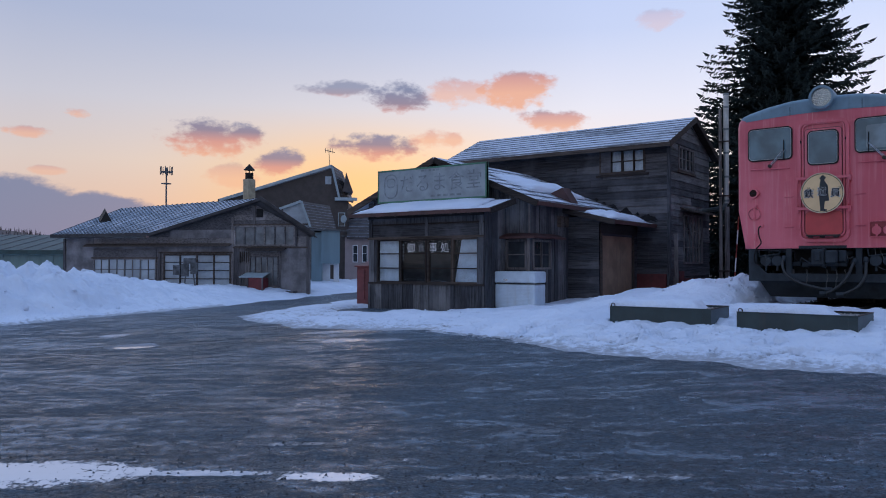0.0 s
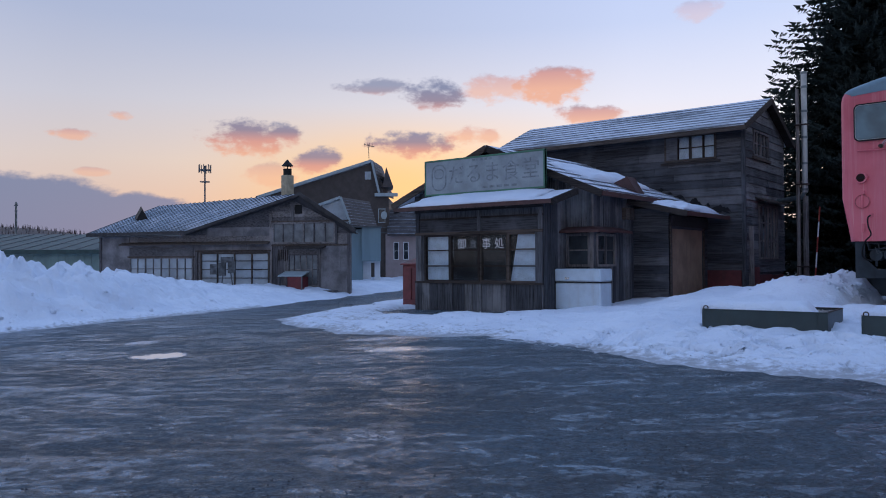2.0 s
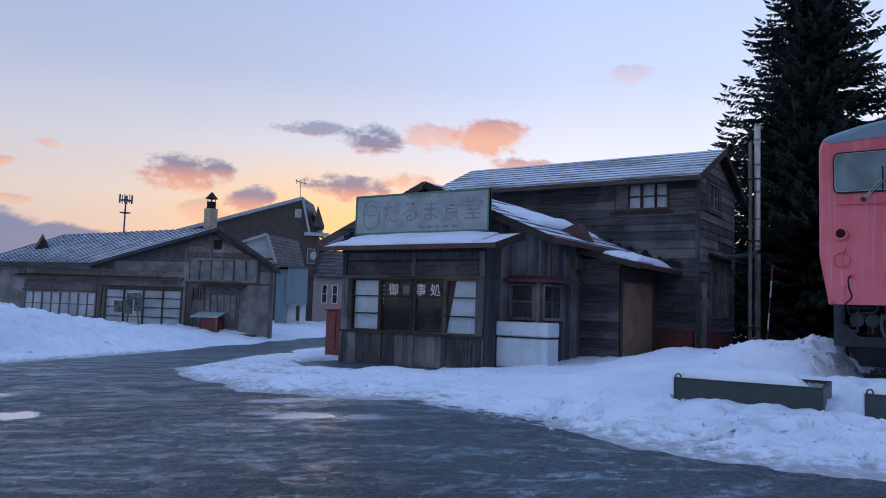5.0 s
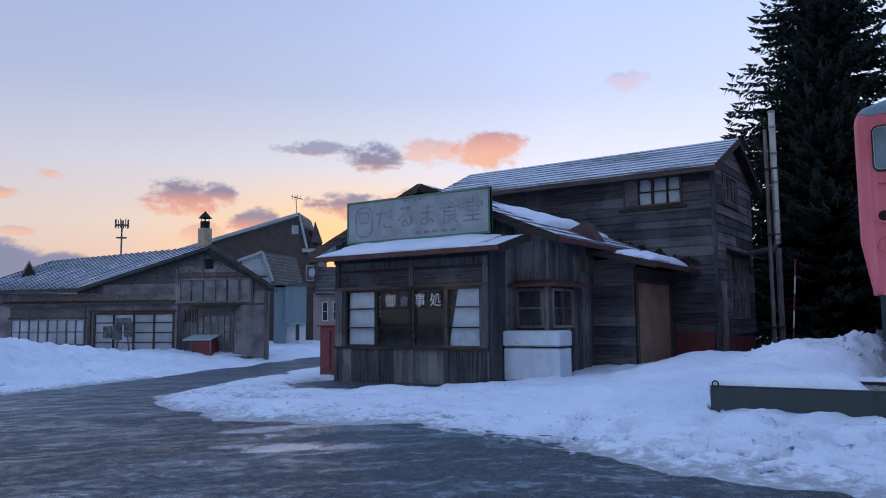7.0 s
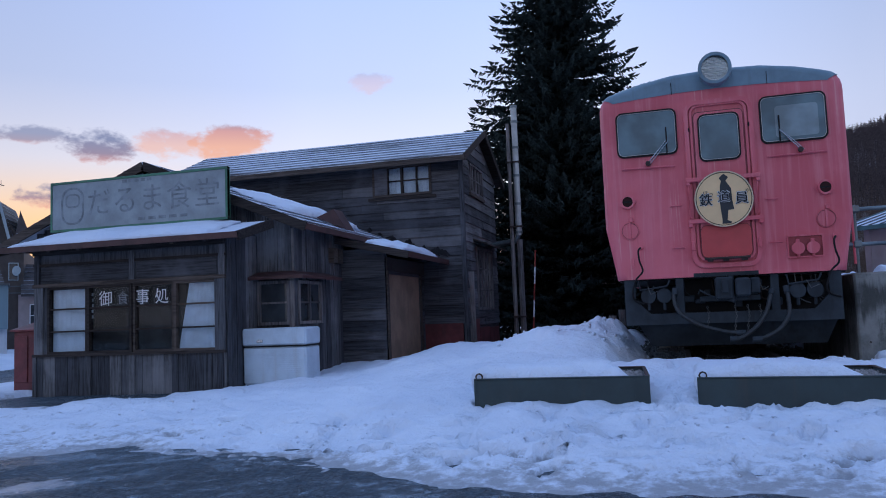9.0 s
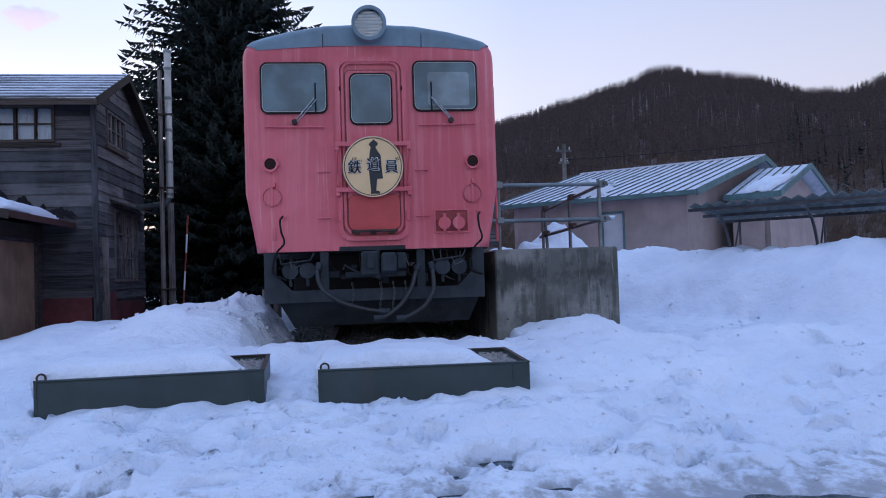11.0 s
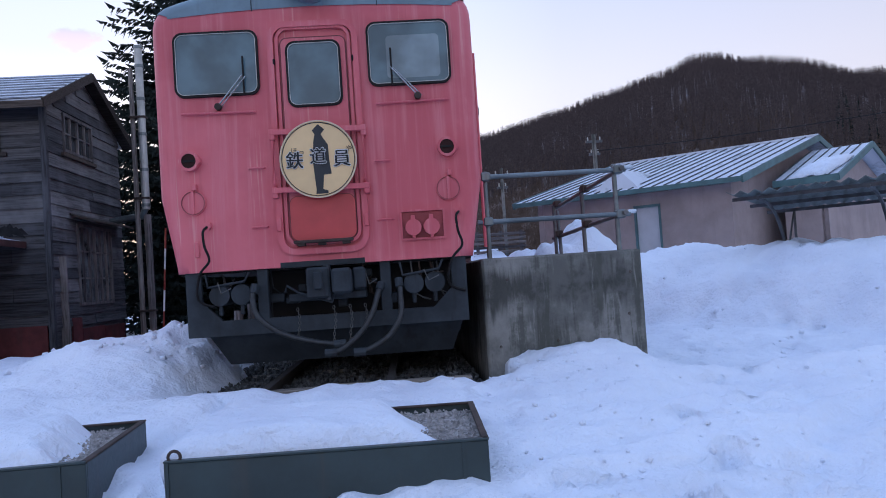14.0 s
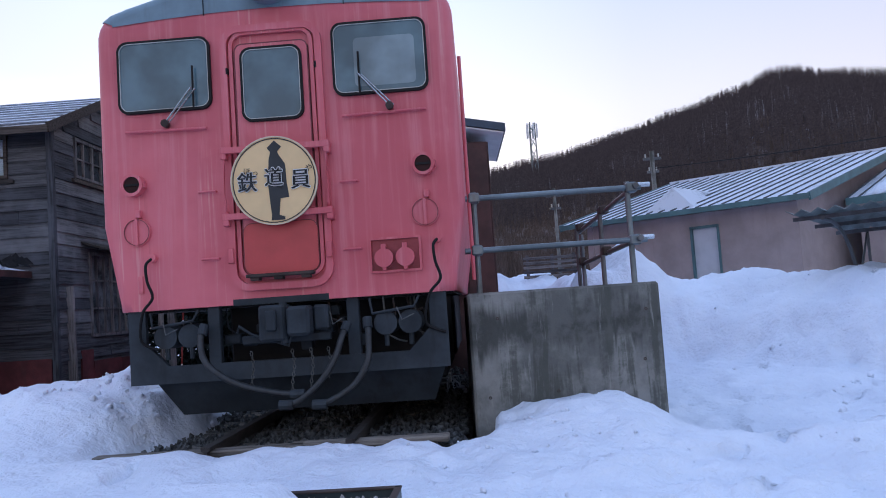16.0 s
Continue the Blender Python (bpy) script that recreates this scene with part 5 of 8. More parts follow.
def chest_freezer():
    t = thing("chest_freezer", "chalky white chest freezer standing against the diner", "freezer", Matrix.Translation((-9.66, 15.84, 0.32)))
    w, d, h = 1.08, 0.52, 0.92
    body = part("body", block(0, 0, 0.05, w, d, 0.63, 0.03), FREEZER, t)
    part("lid", block(-0.01, -0.012, 0.645, w + 0.01, d + 0.01, h, 0.03), FREEZER, t)
    part("base", block(0.04, 0.03, 0.0, w - 0.04, d - 0.04, 0.06, 0.005), RUBBER, t)
    for k in range(14):
        part("rib", block(0.06, -0.006, 0.10 + k * 0.032, w - 0.1, 0.002, 0.112 + k * 0.032, 0.002), FREEZER, body)
    for k in range(9):
        part("rib", block(w - 0.002, 0.06, 0.12 + k * 0.045, w + 0.006, d - 0.06, 0.132 + k * 0.045, 0.002), FREEZER, body)
    part("handle", block(0.26, -0.03, 0.70, 0.36, -0.01, 0.74, 0.004), CHROME, t)
    part("lid_seam", block(0.0, -0.004, 0.628, w, d, 0.647, 0.0), RUBBER, t)


chest_freezer()


def red_cabinet():
    t = thing("red_cabinet", "dull red metal cabinet beside the diner", "cabinet", Matrix.Translation((-13.98, 15.75, 0.25)))
    part("body", block(0, 0, 0.06, 0.62, 0.6, 1.08, 0.012), CAB_RED, t)
    bm = bmesh.new()
    slab(bm, [(-0.04, -0.05, 1.08), (0.66, -0.05, 1.08), (0.66, 0.65, 1.24), (-0.04, 0.65, 1.24)], (0, 0, 0.03))
    part("lid", bm, CAB_RED, t)
    for x in (0.03, 0.33):
        part("door", block(x, -0.02, 0.22, x + 0.27, 0.0, 1.0, 0.006), CAB_RED, t)
    part("base", block(-0.02, -0.02, 0.0, 0.64, 0.62, 0.06, 0.004), CAB_RED, t)


red_cabinet()


# ---- the railcar ----
def railcar():
    """Built about the middle of its front end: x across, y backwards, z from the world's zero."""
    t = thing("railcar", "weathered vermilion diesel railcar with grey-blue roof", "railcar", pose(-2.48, 15.25, -0.02, 0, 0, -1.6) @ Matrix.Diagonal((0.985, 1, 1, 1)))
    HW, LEN, CORNER = 1.505, 20.0, 0.13

    half = [(1.385, 1.72), (1.395, 1.80), (HW, 2.42), (HW, 3.93), (1.502, 4.01), (1.485, 4.08), (1.45, 4.135), (1.38, 4.185), (1.25, 4.228), (0.95, 4.305), (0.55, 4.37), (0.0, 4.395)]

    def section(inset, grow=0.0, first=0):
        """The whole section, drawn in by inset at the sides and the roof."""
        pts = [(x - (inset - grow) * min(1.0, x / 1.2), z - (inset * 0.55 - grow) * ease(z, 3.85, 4.2)) for x, z in half[first:]]
        return pts + [(-x, z) for x, z in reversed(pts[:-1])]

    # the front end turns into the flanks in a round corner
    rings = [(CORNER * (1 - math.sin(radians(p))), CORNER * (1 - math.cos(radians(p)))) for p in (90, 72, 54, 36, 18, 0)] + [(LEN, 0.0)]
    bm = bmesh.new()
    prev, first = None, None
    for y, ins in rings:
        cur = [bm.verts.new((x, y, z)) for x, z in section(ins)]
        if prev:
            n = len(cur)
            for k in range(n):
                bm.faces.new([prev[k], prev[(k + 1) % n], cur[(k + 1) % n], cur[k]]).smooth = k != n - 1
        else:
            first = cur
        prev = cur
    bm.faces.new(list(reversed(first)))
    bm.faces.new(prev)
    bmesh.ops.recalc_face_normals(bm, faces=bm.faces[:])
    body = part("body", bm, TRAIN_RED, t)
    # roof skin, a little proud of the body, drawn down over the brow
    bm = bmesh.new()
    prev = None
    for y, ins in rings:
        cur = [bm.verts.new((x, y - (0.008 if y < CORNER else 0.0), z)) for x, z in section(ins, 0.008, 6)]
        if prev:
            for a, b, c, d in zip(prev, prev[1:], cur[1:], cur):
                bm.faces.new([a, b, c, d]).smooth = True
        else:
            low = [bm.verts.new((v.co.x, v.co.y, min(v.co.z, 4.055 + 0.065 * (1 - (v.co.x / 1.4) ** 2)))) for v in cur]
            for a, b, c, d in zip(low, low[1:], cur[1:], cur):
                bm.faces.new([a, b, c, d])
        prev = cur
    bmesh.ops.recalc_face_normals(bm, faces=bm.faces[:])
    part("roof", bm, TRAIN_ROOF, t, "grey-blue painted roof")
    for x in (-0.55, 0.62):
        part("roof_seam", block(x - 0.004, -0.014, 4.10, x + 0.004, 0.0, 4.26, 0.0), TRAIN_DARK, t)

    # windscreens and door window: rubber, silver rim and glass
    for cx, cz, w, h in ((-0.90, 3.62, 0.78, 0.60), (0.89, 3.635, 0.78, 0.60), (0.0, 3.48, 0.51, 0.61)):
        y = -0.02 if cx else -0.045
        rim = part("window_seal", plate(bmesh.new(), cx, cz, w, h, 0.085, y - 0.012, y + 0.05, 0.021), RUBBER, t)
        part("window_rim", plate(bmesh.new(), cx, cz, w - 0.040, h - 0.040, 0.07, y - 0.014, y + 0.02, 0.006), STEEL_PALE, rim)
        part("pane", plate(bmesh.new(), cx, cz, w - 0.048, h - 0.048, 0.06, y - 0.004, y + 0.004), CAB_PANE, rim)
    part("window_blind", plate(bmesh.new(), 0.93, 3.60, 0.50, 0.40, 0.04, -0.0255, -0.0245), CAB_BLIND, t, "pale inner pane behind the windscreen")
    # door with its arched frame
    part("door_frame", plate(bmesh.new(), 0.0, 2.90, 0.84, 2.15, 0.16, -0.05, 0.01, 0.055), TRAIN_RED, t)
    part("door_frame", plate(bmesh.new(), 0.0, 2.92, 0.70, 2.02, 0.12, -0.035, 0.01, 0.03), TRAIN_RED, t)
    part("door_gap", plate(bmesh.new(), 0.0, 2.96, 0.614, 1.734, 0.066, -0.0335, 0.0, 0.009), TRAIN_GAP, t)
    part("lower_gap", plate(bmesh.new(), 0.005, 2.155, 0.614, 0.414, 0.076, -0.0365, 0.0, 0.009), TRAIN_GAP, t)
    part("door", plate(bmesh.new(), 0.0, 2.96, 0.60, 1.72, 0.06, -0.032, 0.01), TRAIN_RED, t)
    part("lower_plate", plate(bmesh.new(), 0.005, 2.155, 0.60, 0.40, 0.07, -0.045, 0.0), TRAIN_RED_DEEP, t, "fresh red lower plate")
    part("step", block(-0.27, -0.13, 1.925, 0.27, -0.03, 1.95, 0.004), RUST, t)
    for x in (-0.24, -0.05, 0.17):
        part("step_bracket", block(x, -0.11, 1.90, x + 0.07, -0.03, 1.927, 0.003), RUST, t)
    for z in (2.945, 2.415):
        bar = part("bar", block(-0.44, -0.115, z - 0.025, 0.45, -0.085, z + 0.025, 0.004), TRAIN_RED, t)
        for x in (-0.44, 0.40):
            part("bracket", block(x, -0.11, z - 0.07, x + 0.05, 0.0, z + 0.03, 0.006), TRAIN_RED, bar)
    for sx in (-1, 1):
        part("grab_rail", tube(bmesh.new(), [(sx * 0.40, -0.05, 2.93), (sx * 0.415, -0.09, 2.88), (sx * 0.415, -0.09, 2.48), (sx * 0.40, -0.05, 2.43)], 0.012), TRAIN_RED, t)
        part("hinge", block(sx * 0.40 - 0.02, -0.075, 2.05, sx * 0.40 + 0.02, -0.03, 2.17, 0.004), TRAIN_RED, t)
        part("hinge", block(sx * 0.365 - 0.008, -0.06, 3.58, sx * 0.365 + 0.008, -0.02, 3.63, 0.003), RUBBER, t)
    # round headboard
    hb = part("headboard", disc(bmesh.new(), (0.0, -0.135, 2.675), 0.352, 0.018, seg=48), CREAM, t, "round cream headboard with black lettering")
    part("headboard_rim", disc(bmesh.new(), (0.0, -0.142, 2.675), 0.352, 0.025, seg=48, r_in=0.343), CREAM_EDGE, hb)
    part("headboard_line", disc(bmesh.new(), (0.0, -0.139, 2.675), 0.336, 0.003, seg=48, r_in=0.328), INK, hb)
    bm = bmesh.new()
    slab(bm, [(-0.035, -0.139, 2.36), (0.075, -0.139, 2.36), (0.075, -0.139, 2.385), (0.03, -0.139, 2.40), (0.045, -0.139, 2.53), (0.115, -0.139, 2.535), (0.10, -0.139, 2.66), (0.095, -0.139, 2.80), (0.05, -0.139, 2.87), (0.035, -0.139, 2.90), (0.07, -0.139, 2.94), (0.015, -0.139, 2.99), (-0.045, -0.139, 2.935), (-0.02, -0.139, 2.90), (-0.035, -0.139, 2.84), (-0.05, -0.139, 2.66), (-0.04, -0.139, 2.52), (-0.03, -0.139, 2.40)], (0, 0.004, 0))
    part("emblem", bm, INK, hb, "plain black upright shape")
    for k, (ch, s) in enumerate((("鉄", 0.165), ("道", 0.155), ("員", 0.165))):
        m = Matrix.Translation((-0.215 + k * 0.215, -0.144, 2.66 + (0.03 if k == 1 else 0.0))) @ pose(0, 0, 0, 90, 0, 0)
        for j in range(8):
            a = j * math.pi / 4
            glyphs(ch, s, WHITE_PAINT, m @ Matrix.Translation((0.008 * math.cos(a), 0.008 * math.sin(a), 0.0)), hb, "lettering", "white outline of the lettering", 0.001)
        for du in (-0.0028, 0.0, 0.0028):
            glyphs(ch, s, INK, m @ Matrix.Translation((du, 0, 0.004)), hb, "lettering", "black lettering", 0.001)
    # the small reading beside each letter
    for ch, x, z in (("ほ", -0.215, 2.755), ("っ", -0.15, 2.74), ("ぽ", 0.045, 2.625), ("や", 0.285, 2.75)):
        glyphs(ch, 0.062, INK, Matrix.Translation((x, -0.143, z)) @ pose(0, 0, 0, 90, 0, 0), hb, "small_lettering", "small black reading beside the letter", 0.001)
    # tail lamps, round covers, headlight
    for sx in (-1, 1):
        lamp = part("tail_lamp", disc(bmesh.new(), (sx * 1.19, -0.075, 2.735), 0.090, 0.10, seg=28, r_in=0.067), TRAIN_RED, t, "round tail lamp in a red bezel")
        part("lens", disc(bmesh.new(), (sx * 1.19, -0.060, 2.735), 0.068, 0.05, seg=24), LAMP_GLASS, lamp)
        part("lens_bar", block(sx * 1.19 - 0.055, -0.070, 2.726, sx * 1.19 + 0.055, -0.055, 2.744, 0.0), RUBBER, lamp)
        part("lamp_lug", block(sx * 1.19 + 0.06, -0.06, 2.71, sx * 1.19 + 0.10, 0.0, 2.76, 0.004), TRAIN_RED, lamp)
        cov = part("round_cover", disc(bmesh.new(), (sx * 1.18, -0.03, 2.355), 0.112, 0.03, seg=32, r_in=0.106), TRAIN_RED, t)
        part("cover_gap", disc(bmesh.new(), (sx * 1.18, -0.034, 2.355), 0.106, 0.02, seg=32, r_in=0.102), TRAIN_GAP, cov)
        part("cover_plate", disc(bmesh.new(), (sx * 1.18, -0.022, 2.355), 0.102, 0.03, seg=32), TRAIN_RED, cov)
        part("cover_bar", block(sx * 1.18 - 0.013, -0.045, 2.25, sx * 1.18 + 0.013, -0.018, 2.46, 0.004), TRAIN_RED, cov)
        part("cover_lug", block(sx * 1.18 + 0.0, -0.05, 2.47, sx * 1.18 + 0.04, 0.0, 2.53, 0.004), TRAIN_RED, cov)
        part("gutter", tube(bmesh.new(), [(sx * 0.90 - 0.34, -0.03, 3.17), (sx * 0.90 + 0.34, -0.03, 3.17 + 0.01 * sx)], 0.011), TRAIN_RED, t)
        # wiper: arm, blade and pivot
        px, pz = (-0.90, 3.22) if sx < 0 else (0.95, 3.225)
        tip = (px + 0.24 * -sx, -0.075, pz + 0.27)
        wp = part("wiper", tube(bmesh.new(), [(px, -0.05, pz), tip], 0.008), CHROME, t)
        part("wiper_arm", tube(bmesh.new(), [(px + 0.035, -0.05, pz), (tip[0] + 0.03, -0.07, tip[2] - 0.01)], 0.006), CHROME, wp)
        part("wiper_blade", tube(bmesh.new(), [(tip[0] + 0.01, -0.06, tip[2] - 0.16), (tip[0] + 0.01, -0.06, tip[2] + 0.18)], 0.009), RUBBER, wp)
        part("pivot", disc(bmesh.new(), (px, -0.06, pz), 0.032, 0.05, seg=12), RUST, wp)
        for z in (2.64, 2.10):
            part("hand_hold", tube(bmesh.new(), [(sx * 0.58 - 0.07, -0.015, z), (sx * 0.58 - 0.07, -0.04, z), (sx * 0.58 + 0.07, -0.04, z), (sx * 0.58 + 0.07, -0.015, z)], 0.009), TRAIN_RED, t)
        # jumper lead
        x = -1.06 if sx < 0 else 1.26
        lead = part("jumper_lead", tube(bmesh.new(), flowing([(x, -0.05, 2.13), (x - 0.03, -0.09, 2.08), (x - 0.02, -0.1, 1.95), (x + 0.01, -0.08, 1.82), (x - 0.09, -0.05, 1.70), (x - 0.13, 0.0, 1.48), (x + 0.02, 0.01, 1.40)]), 0.012), RUBBER, t, smooth=True)
        part("lead_clamp", disc(bmesh.new(), (x, -0.055, 2.14), 0.035, 0.06, seg=12), TRAIN_RED, lead)
    part("tag_plate", block(-1.19, -0.02, 1.86, -1.15, 0.0, 2.0, 0.004), TRAIN_RED, t)
    lamp = part("headlight", disc(bmesh.new(), (0.0, -0.16, 4.345), 0.205, 0.34, seg=36, r_in=0.165), TRAIN_ROOF, t, "round headlight on the roof edge")
    part("lens", disc(bmesh.new(), (0.0, -0.13, 4.345), 0.168, 0.012, seg=36), GLASS, lamp, "clear ribbed lens")
    part("reflector", disc(bmesh.new(), (0.0, -0.10, 4.345), 0.166, 0.2, seg=36), CHROME, lamp)
    for k in range(-4, 5):
        z = k * 0.034
        half = math.sqrt(max(0.0, 0.16 ** 2 - z * z))
        part("lens_rib", block(-half, -0.136, 4.345 + z - 0.003, half, -0.131, 4.345 + z + 0.003, 0.0), LENS, lamp)
    # socket box
    sock = part("socket_box", plate(bmesh.new(), 0.92, 2.035, 0.42, 0.28, 0.01, -0.03, 0.0, 0.018), TRAIN_RED, t, "recessed socket box")
    # back plate in darker red, the shade of a recess painted in
    part("socket_back", block(0.725, -0.008, 1.91, 1.115, 0.004, 2.16, 0.002), SOCKET_RED, sock)
    for x in (0.83, 1.0):
        part("socket_cap", disc(bmesh.new(), (x, -0.075, 2.01), 0.075, 0.07, seg=20), TRAIN_RED, sock)
        part("cap_lug", block(x - 0.02, -0.07, 2.07, x + 0.02, 0.0, 2.12, 0.004), TRAIN_RED, sock)
        part("cap_lug", block(x - 0.015, -0.07, 1.91, x + 0.015, -0.02, 1.94, 0.003), TRAIN_RED, sock)
    # side doors rail seen along the flank
    part("flank_rail", tube(bmesh.new(), [(HW + 0.03, 0.35, 1.8), (HW + 0.03, 0.35, 3.7)], 0.016), TRAIN_RED, t)
    for k in range(7):
        w = part("side_window", block(HW - 0.02, 2.4 + k * 2.2, 2.95, HW + 0.012, 3.6 + k * 2.2, 3.7, 0.01), CAB_PANE, t)
        w = part("side_window", block(-HW - 0.012, 2.4 + k * 2.2, 2.95, -HW + 0.02, 3.6 + k * 2.2, 3.7, 0.01), CAB_PANE, t)
    # ---- below the floor ----
    fr = part("end_frame", slab(bmesh.new(), [(-1.30, 0.02, 1.72), (-1.30, 0.02, 1.13), (1.30, 0.02, 1.13), (1.30, 0.02, 1.72), (1.16, 0.02, 1.72), (1.16, 0.02, 1.45), (0.98, 0.02, 1.27), (-0.98, 0.02, 1.27), (-1.16, 0.02, 1.45), (-1.16, 0.02, 1.72)], (0, 0.05, 0)), TRAIN_DARK, t, "dark grey steel end frame")
    for x in (-0.60, 0.54):
        part("frame_post", block(x - 0.05, 0.03, 1.25, x + 0.05, 0.10, 1.72, 0.006), TRAIN_DARK, fr)
    part("snow_plough", slab(bmesh.new(), [(-1.16, 0.16, 1.15), (-1.00, 0.34, 0.84), (1.14, 0.34, 0.84), (1.26, 0.16, 1.15)], (0, 0.04, 0)), TRAIN_DARK, t, "dark plough plate above the rails")
    part("under_box", block(-0.62, 0.5, 1.0, 1.25, 2.4, 1.72, 0.02), RUBBER, t)
    part("under_box", block(-1.25, 3.2, 1.0, 1.25, LEN - 0.5, 1.72, 0.02), RUBBER, t)
    part("floor_plate", block(-1.36, 0.1, 1.70, 1.36, 3.2, 1.716, 0.0), RUBBER, t)
    # drop skirt in the middle of the front sill
    part("sill_notch", block(-0.42, -0.006, 1.715, 0.36, 0.03, 1.765, 0.0), TRAIN_DARK, t)
    cp = part("coupler", block(-0.17, -0.20, 1.42, 0.04, 0.1, 1.70, 0.02), TRAIN_DARK, t, "heavy cast coupler")
    part("coupler_jaw", block(0.06, -0.24, 1.45, 0.24, 0.0, 1.68, 0.025), TRAIN_DARK, cp)
    part("coupler_lock", block(-0.10, -0.26, 1.50, -0.02, -0.12, 1.66, 0.012), TRAIN_DARK, cp)
    part("coupler_pin", tube(bmesh.new(), [(0.02, -0.15, 1.72), (0.02, -0.15, 1.40)], 0.03), TRAIN_DARK, cp)
    part("coupler_bracket", block(-0.36, -0.02, 1.40, 0.36, 0.05, 1.47, 0.01), TRAIN_DARK, cp)
    part("coupler_head", block(0.24, -0.1, 1.48, 0.36, 0.05, 1.68, 0.02), TRAIN_DARK, cp)
    part("uncoupling_lever", tube(bmesh.new(), [(-0.38, -0.06, 1.50), (-0.36, -0.08, 1.55), (-0.25, -0.1, 1.48), (0.05, -0.14, 1.38), (0.10, -0.16, 1.52)], 0.011), TRAIN_DARK, cp)
    for sx, x0 in ((-1, -0.90), (1, 0.90)):
        for k in (-1, 1):
            c = part("air_cylinder", tube(bmesh.new(), [(x0 + 0.10 * k, 0.02, 1.50), (x0 + 0.10 * k, 0.4, 1.50)], 0.095, 16), TRAIN_DARK, t)
            part("valve", tube(bmesh.new(), [(x0 + 0.10 * k, 0.06, 1.42), (x0 + 0.10 * k, 0.06, 1.32)], 0.02), TRAIN_DARK, c)
        part("air_pipe", tube(bmesh.new(), [(x0 - 0.22, 0.03, 1.70), (x0 - 0.20, 0.01, 1.58), (x0 - 0.02, 0.0, 1.60), (x0 + 0.14, 0.0, 1.62), (x0 + 0.18, 0.02, 1.70)], 0.012), TRAIN_DARK, t)
    # brake hoses
    hoses = (((-0.66, -0.02, 1.58), (-0.68, -0.07, 1.45), (-0.62, -0.12, 1.28), (-0.40, -0.14, 1.12), (-0.10, -0.14, 1.03), (0.10, -0.12, 1.0)),
             ((0.50, -0.02, 1.52), (0.46, -0.08, 1.42), (0.40, -0.14, 1.25), (0.28, -0.17, 1.08), (0.12, -0.18, 0.96), (0.02, -0.18, 0.93)),
             ((0.66, -0.02, 1.55), (0.67, -0.08, 1.42), (0.66, -0.14, 1.22), (0.55, -0.17, 1.05), (0.38, -0.18, 0.95), (0.28, -0.18, 0.92)))
    for pts in hoses:
        h = part("brake_hose", tube(bmesh.new(), flowing(pts), 0.026, 10), HOSE, t, smooth=True)
        part("hose_clamp", tube(bmesh.new(), [pts[0], Vector(pts[0]).lerp(Vector(pts[1]), 0.6)], 0.038, 10), TRAIN_DARK, h)
        part("hose_coupling", tube(bmesh.new(), [Vector(pts[-1]) + Vector((-0.06, 0, 0.0)), Vector(pts[-1]) + Vector((0.05, 0, 0.0))], 0.04, 10), TRAIN_DARK, h)
    for x, n in ((-0.28, 10), (0.05, 13), (0.20, 11), (0.34, 8)):
        ch = bmesh.new()
        for k in range(n):
            z, q = 1.33 - k * 0.03, k % 2
            ring = [(x + (0.0 if q else 0.011 * math.cos(r * math.pi / 3)) + 0.012 * math.sin(k * 0.5), -0.05 + (0.011 * math.cos(r * math.pi / 3) if q else 0.0), z + 0.019 * math.sin(r * math.pi / 3)) for r in range(7)]
            tube(ch, ring, 0.0045, 5)
        part("chain", ch, STEEL_DULL, t)
    rnd = random.Random(3)
    for k in range(16):
        x, z = rnd.uniform(-1.05, 1.05), rnd.uniform(1.40, 1.66)
        w, yy = rnd.uniform(0.06, 0.24), rnd.uniform(0.08, 0.28)
        part("air_pipe", tube(bmesh.new(), [(x, yy, 1.71), (x + 0.02, yy - 0.02, z), (x + w * 0.6, yy, z - 0.05), (x + w, yy + 0.05, z - rnd.uniform(-0.05, 0.12))], rnd.uniform(0.006, 0.013), 6), rnd.choice((TRAIN_DARK, STEEL_DULL, RUST)), t)
    for k in range(10):
        x, z = rnd.uniform(-1.05, 1.0), rnd.uniform(1.32, 1.60)
        part("valve_box", block(x, 0.16, z, x + rnd.uniform(0.05, 0.14), 0.3, z + rnd.uniform(0.04, 0.12), 0.01), TRAIN_DARK, t)
    for x, w in ((-1.0, 0.12), (0.36, 0.10), (0.9, 0.14)):
        part("hanging_wire", tube(bmesh.new(), [(x, -0.02, 1.62), (x + w * 0.3, -0.06, 1.52), (x + w, -0.03, 1.56)], 0.006, 6), STEEL_DULL, t)
    for sx in (-1, 1):
        for k in range(2):
            y = 2.4 + k * 2.1
            wh = part("wheel", disc(bmesh.new(), (sx * 0.53 - 0.06, y, 1.10), 0.43, 0.12, "x", 28), RUST, t)
            wh2 = part("wheel", disc(bmesh.new(), (sx * 0.53 - 0.06, y + 13.2, 1.10), 0.43, 0.12, "x", 28), RUST, t)
    part("bogie_frame", block(-0.9, 1.8, 0.95, 0.9, 5.1, 1.25, 0.03), TRAIN_DARK, t)
    part("bogie_frame", block(-0.9, 15.0, 0.95, 0.9, 18.3, 1.25, 0.03), TRAIN_DARK, t)


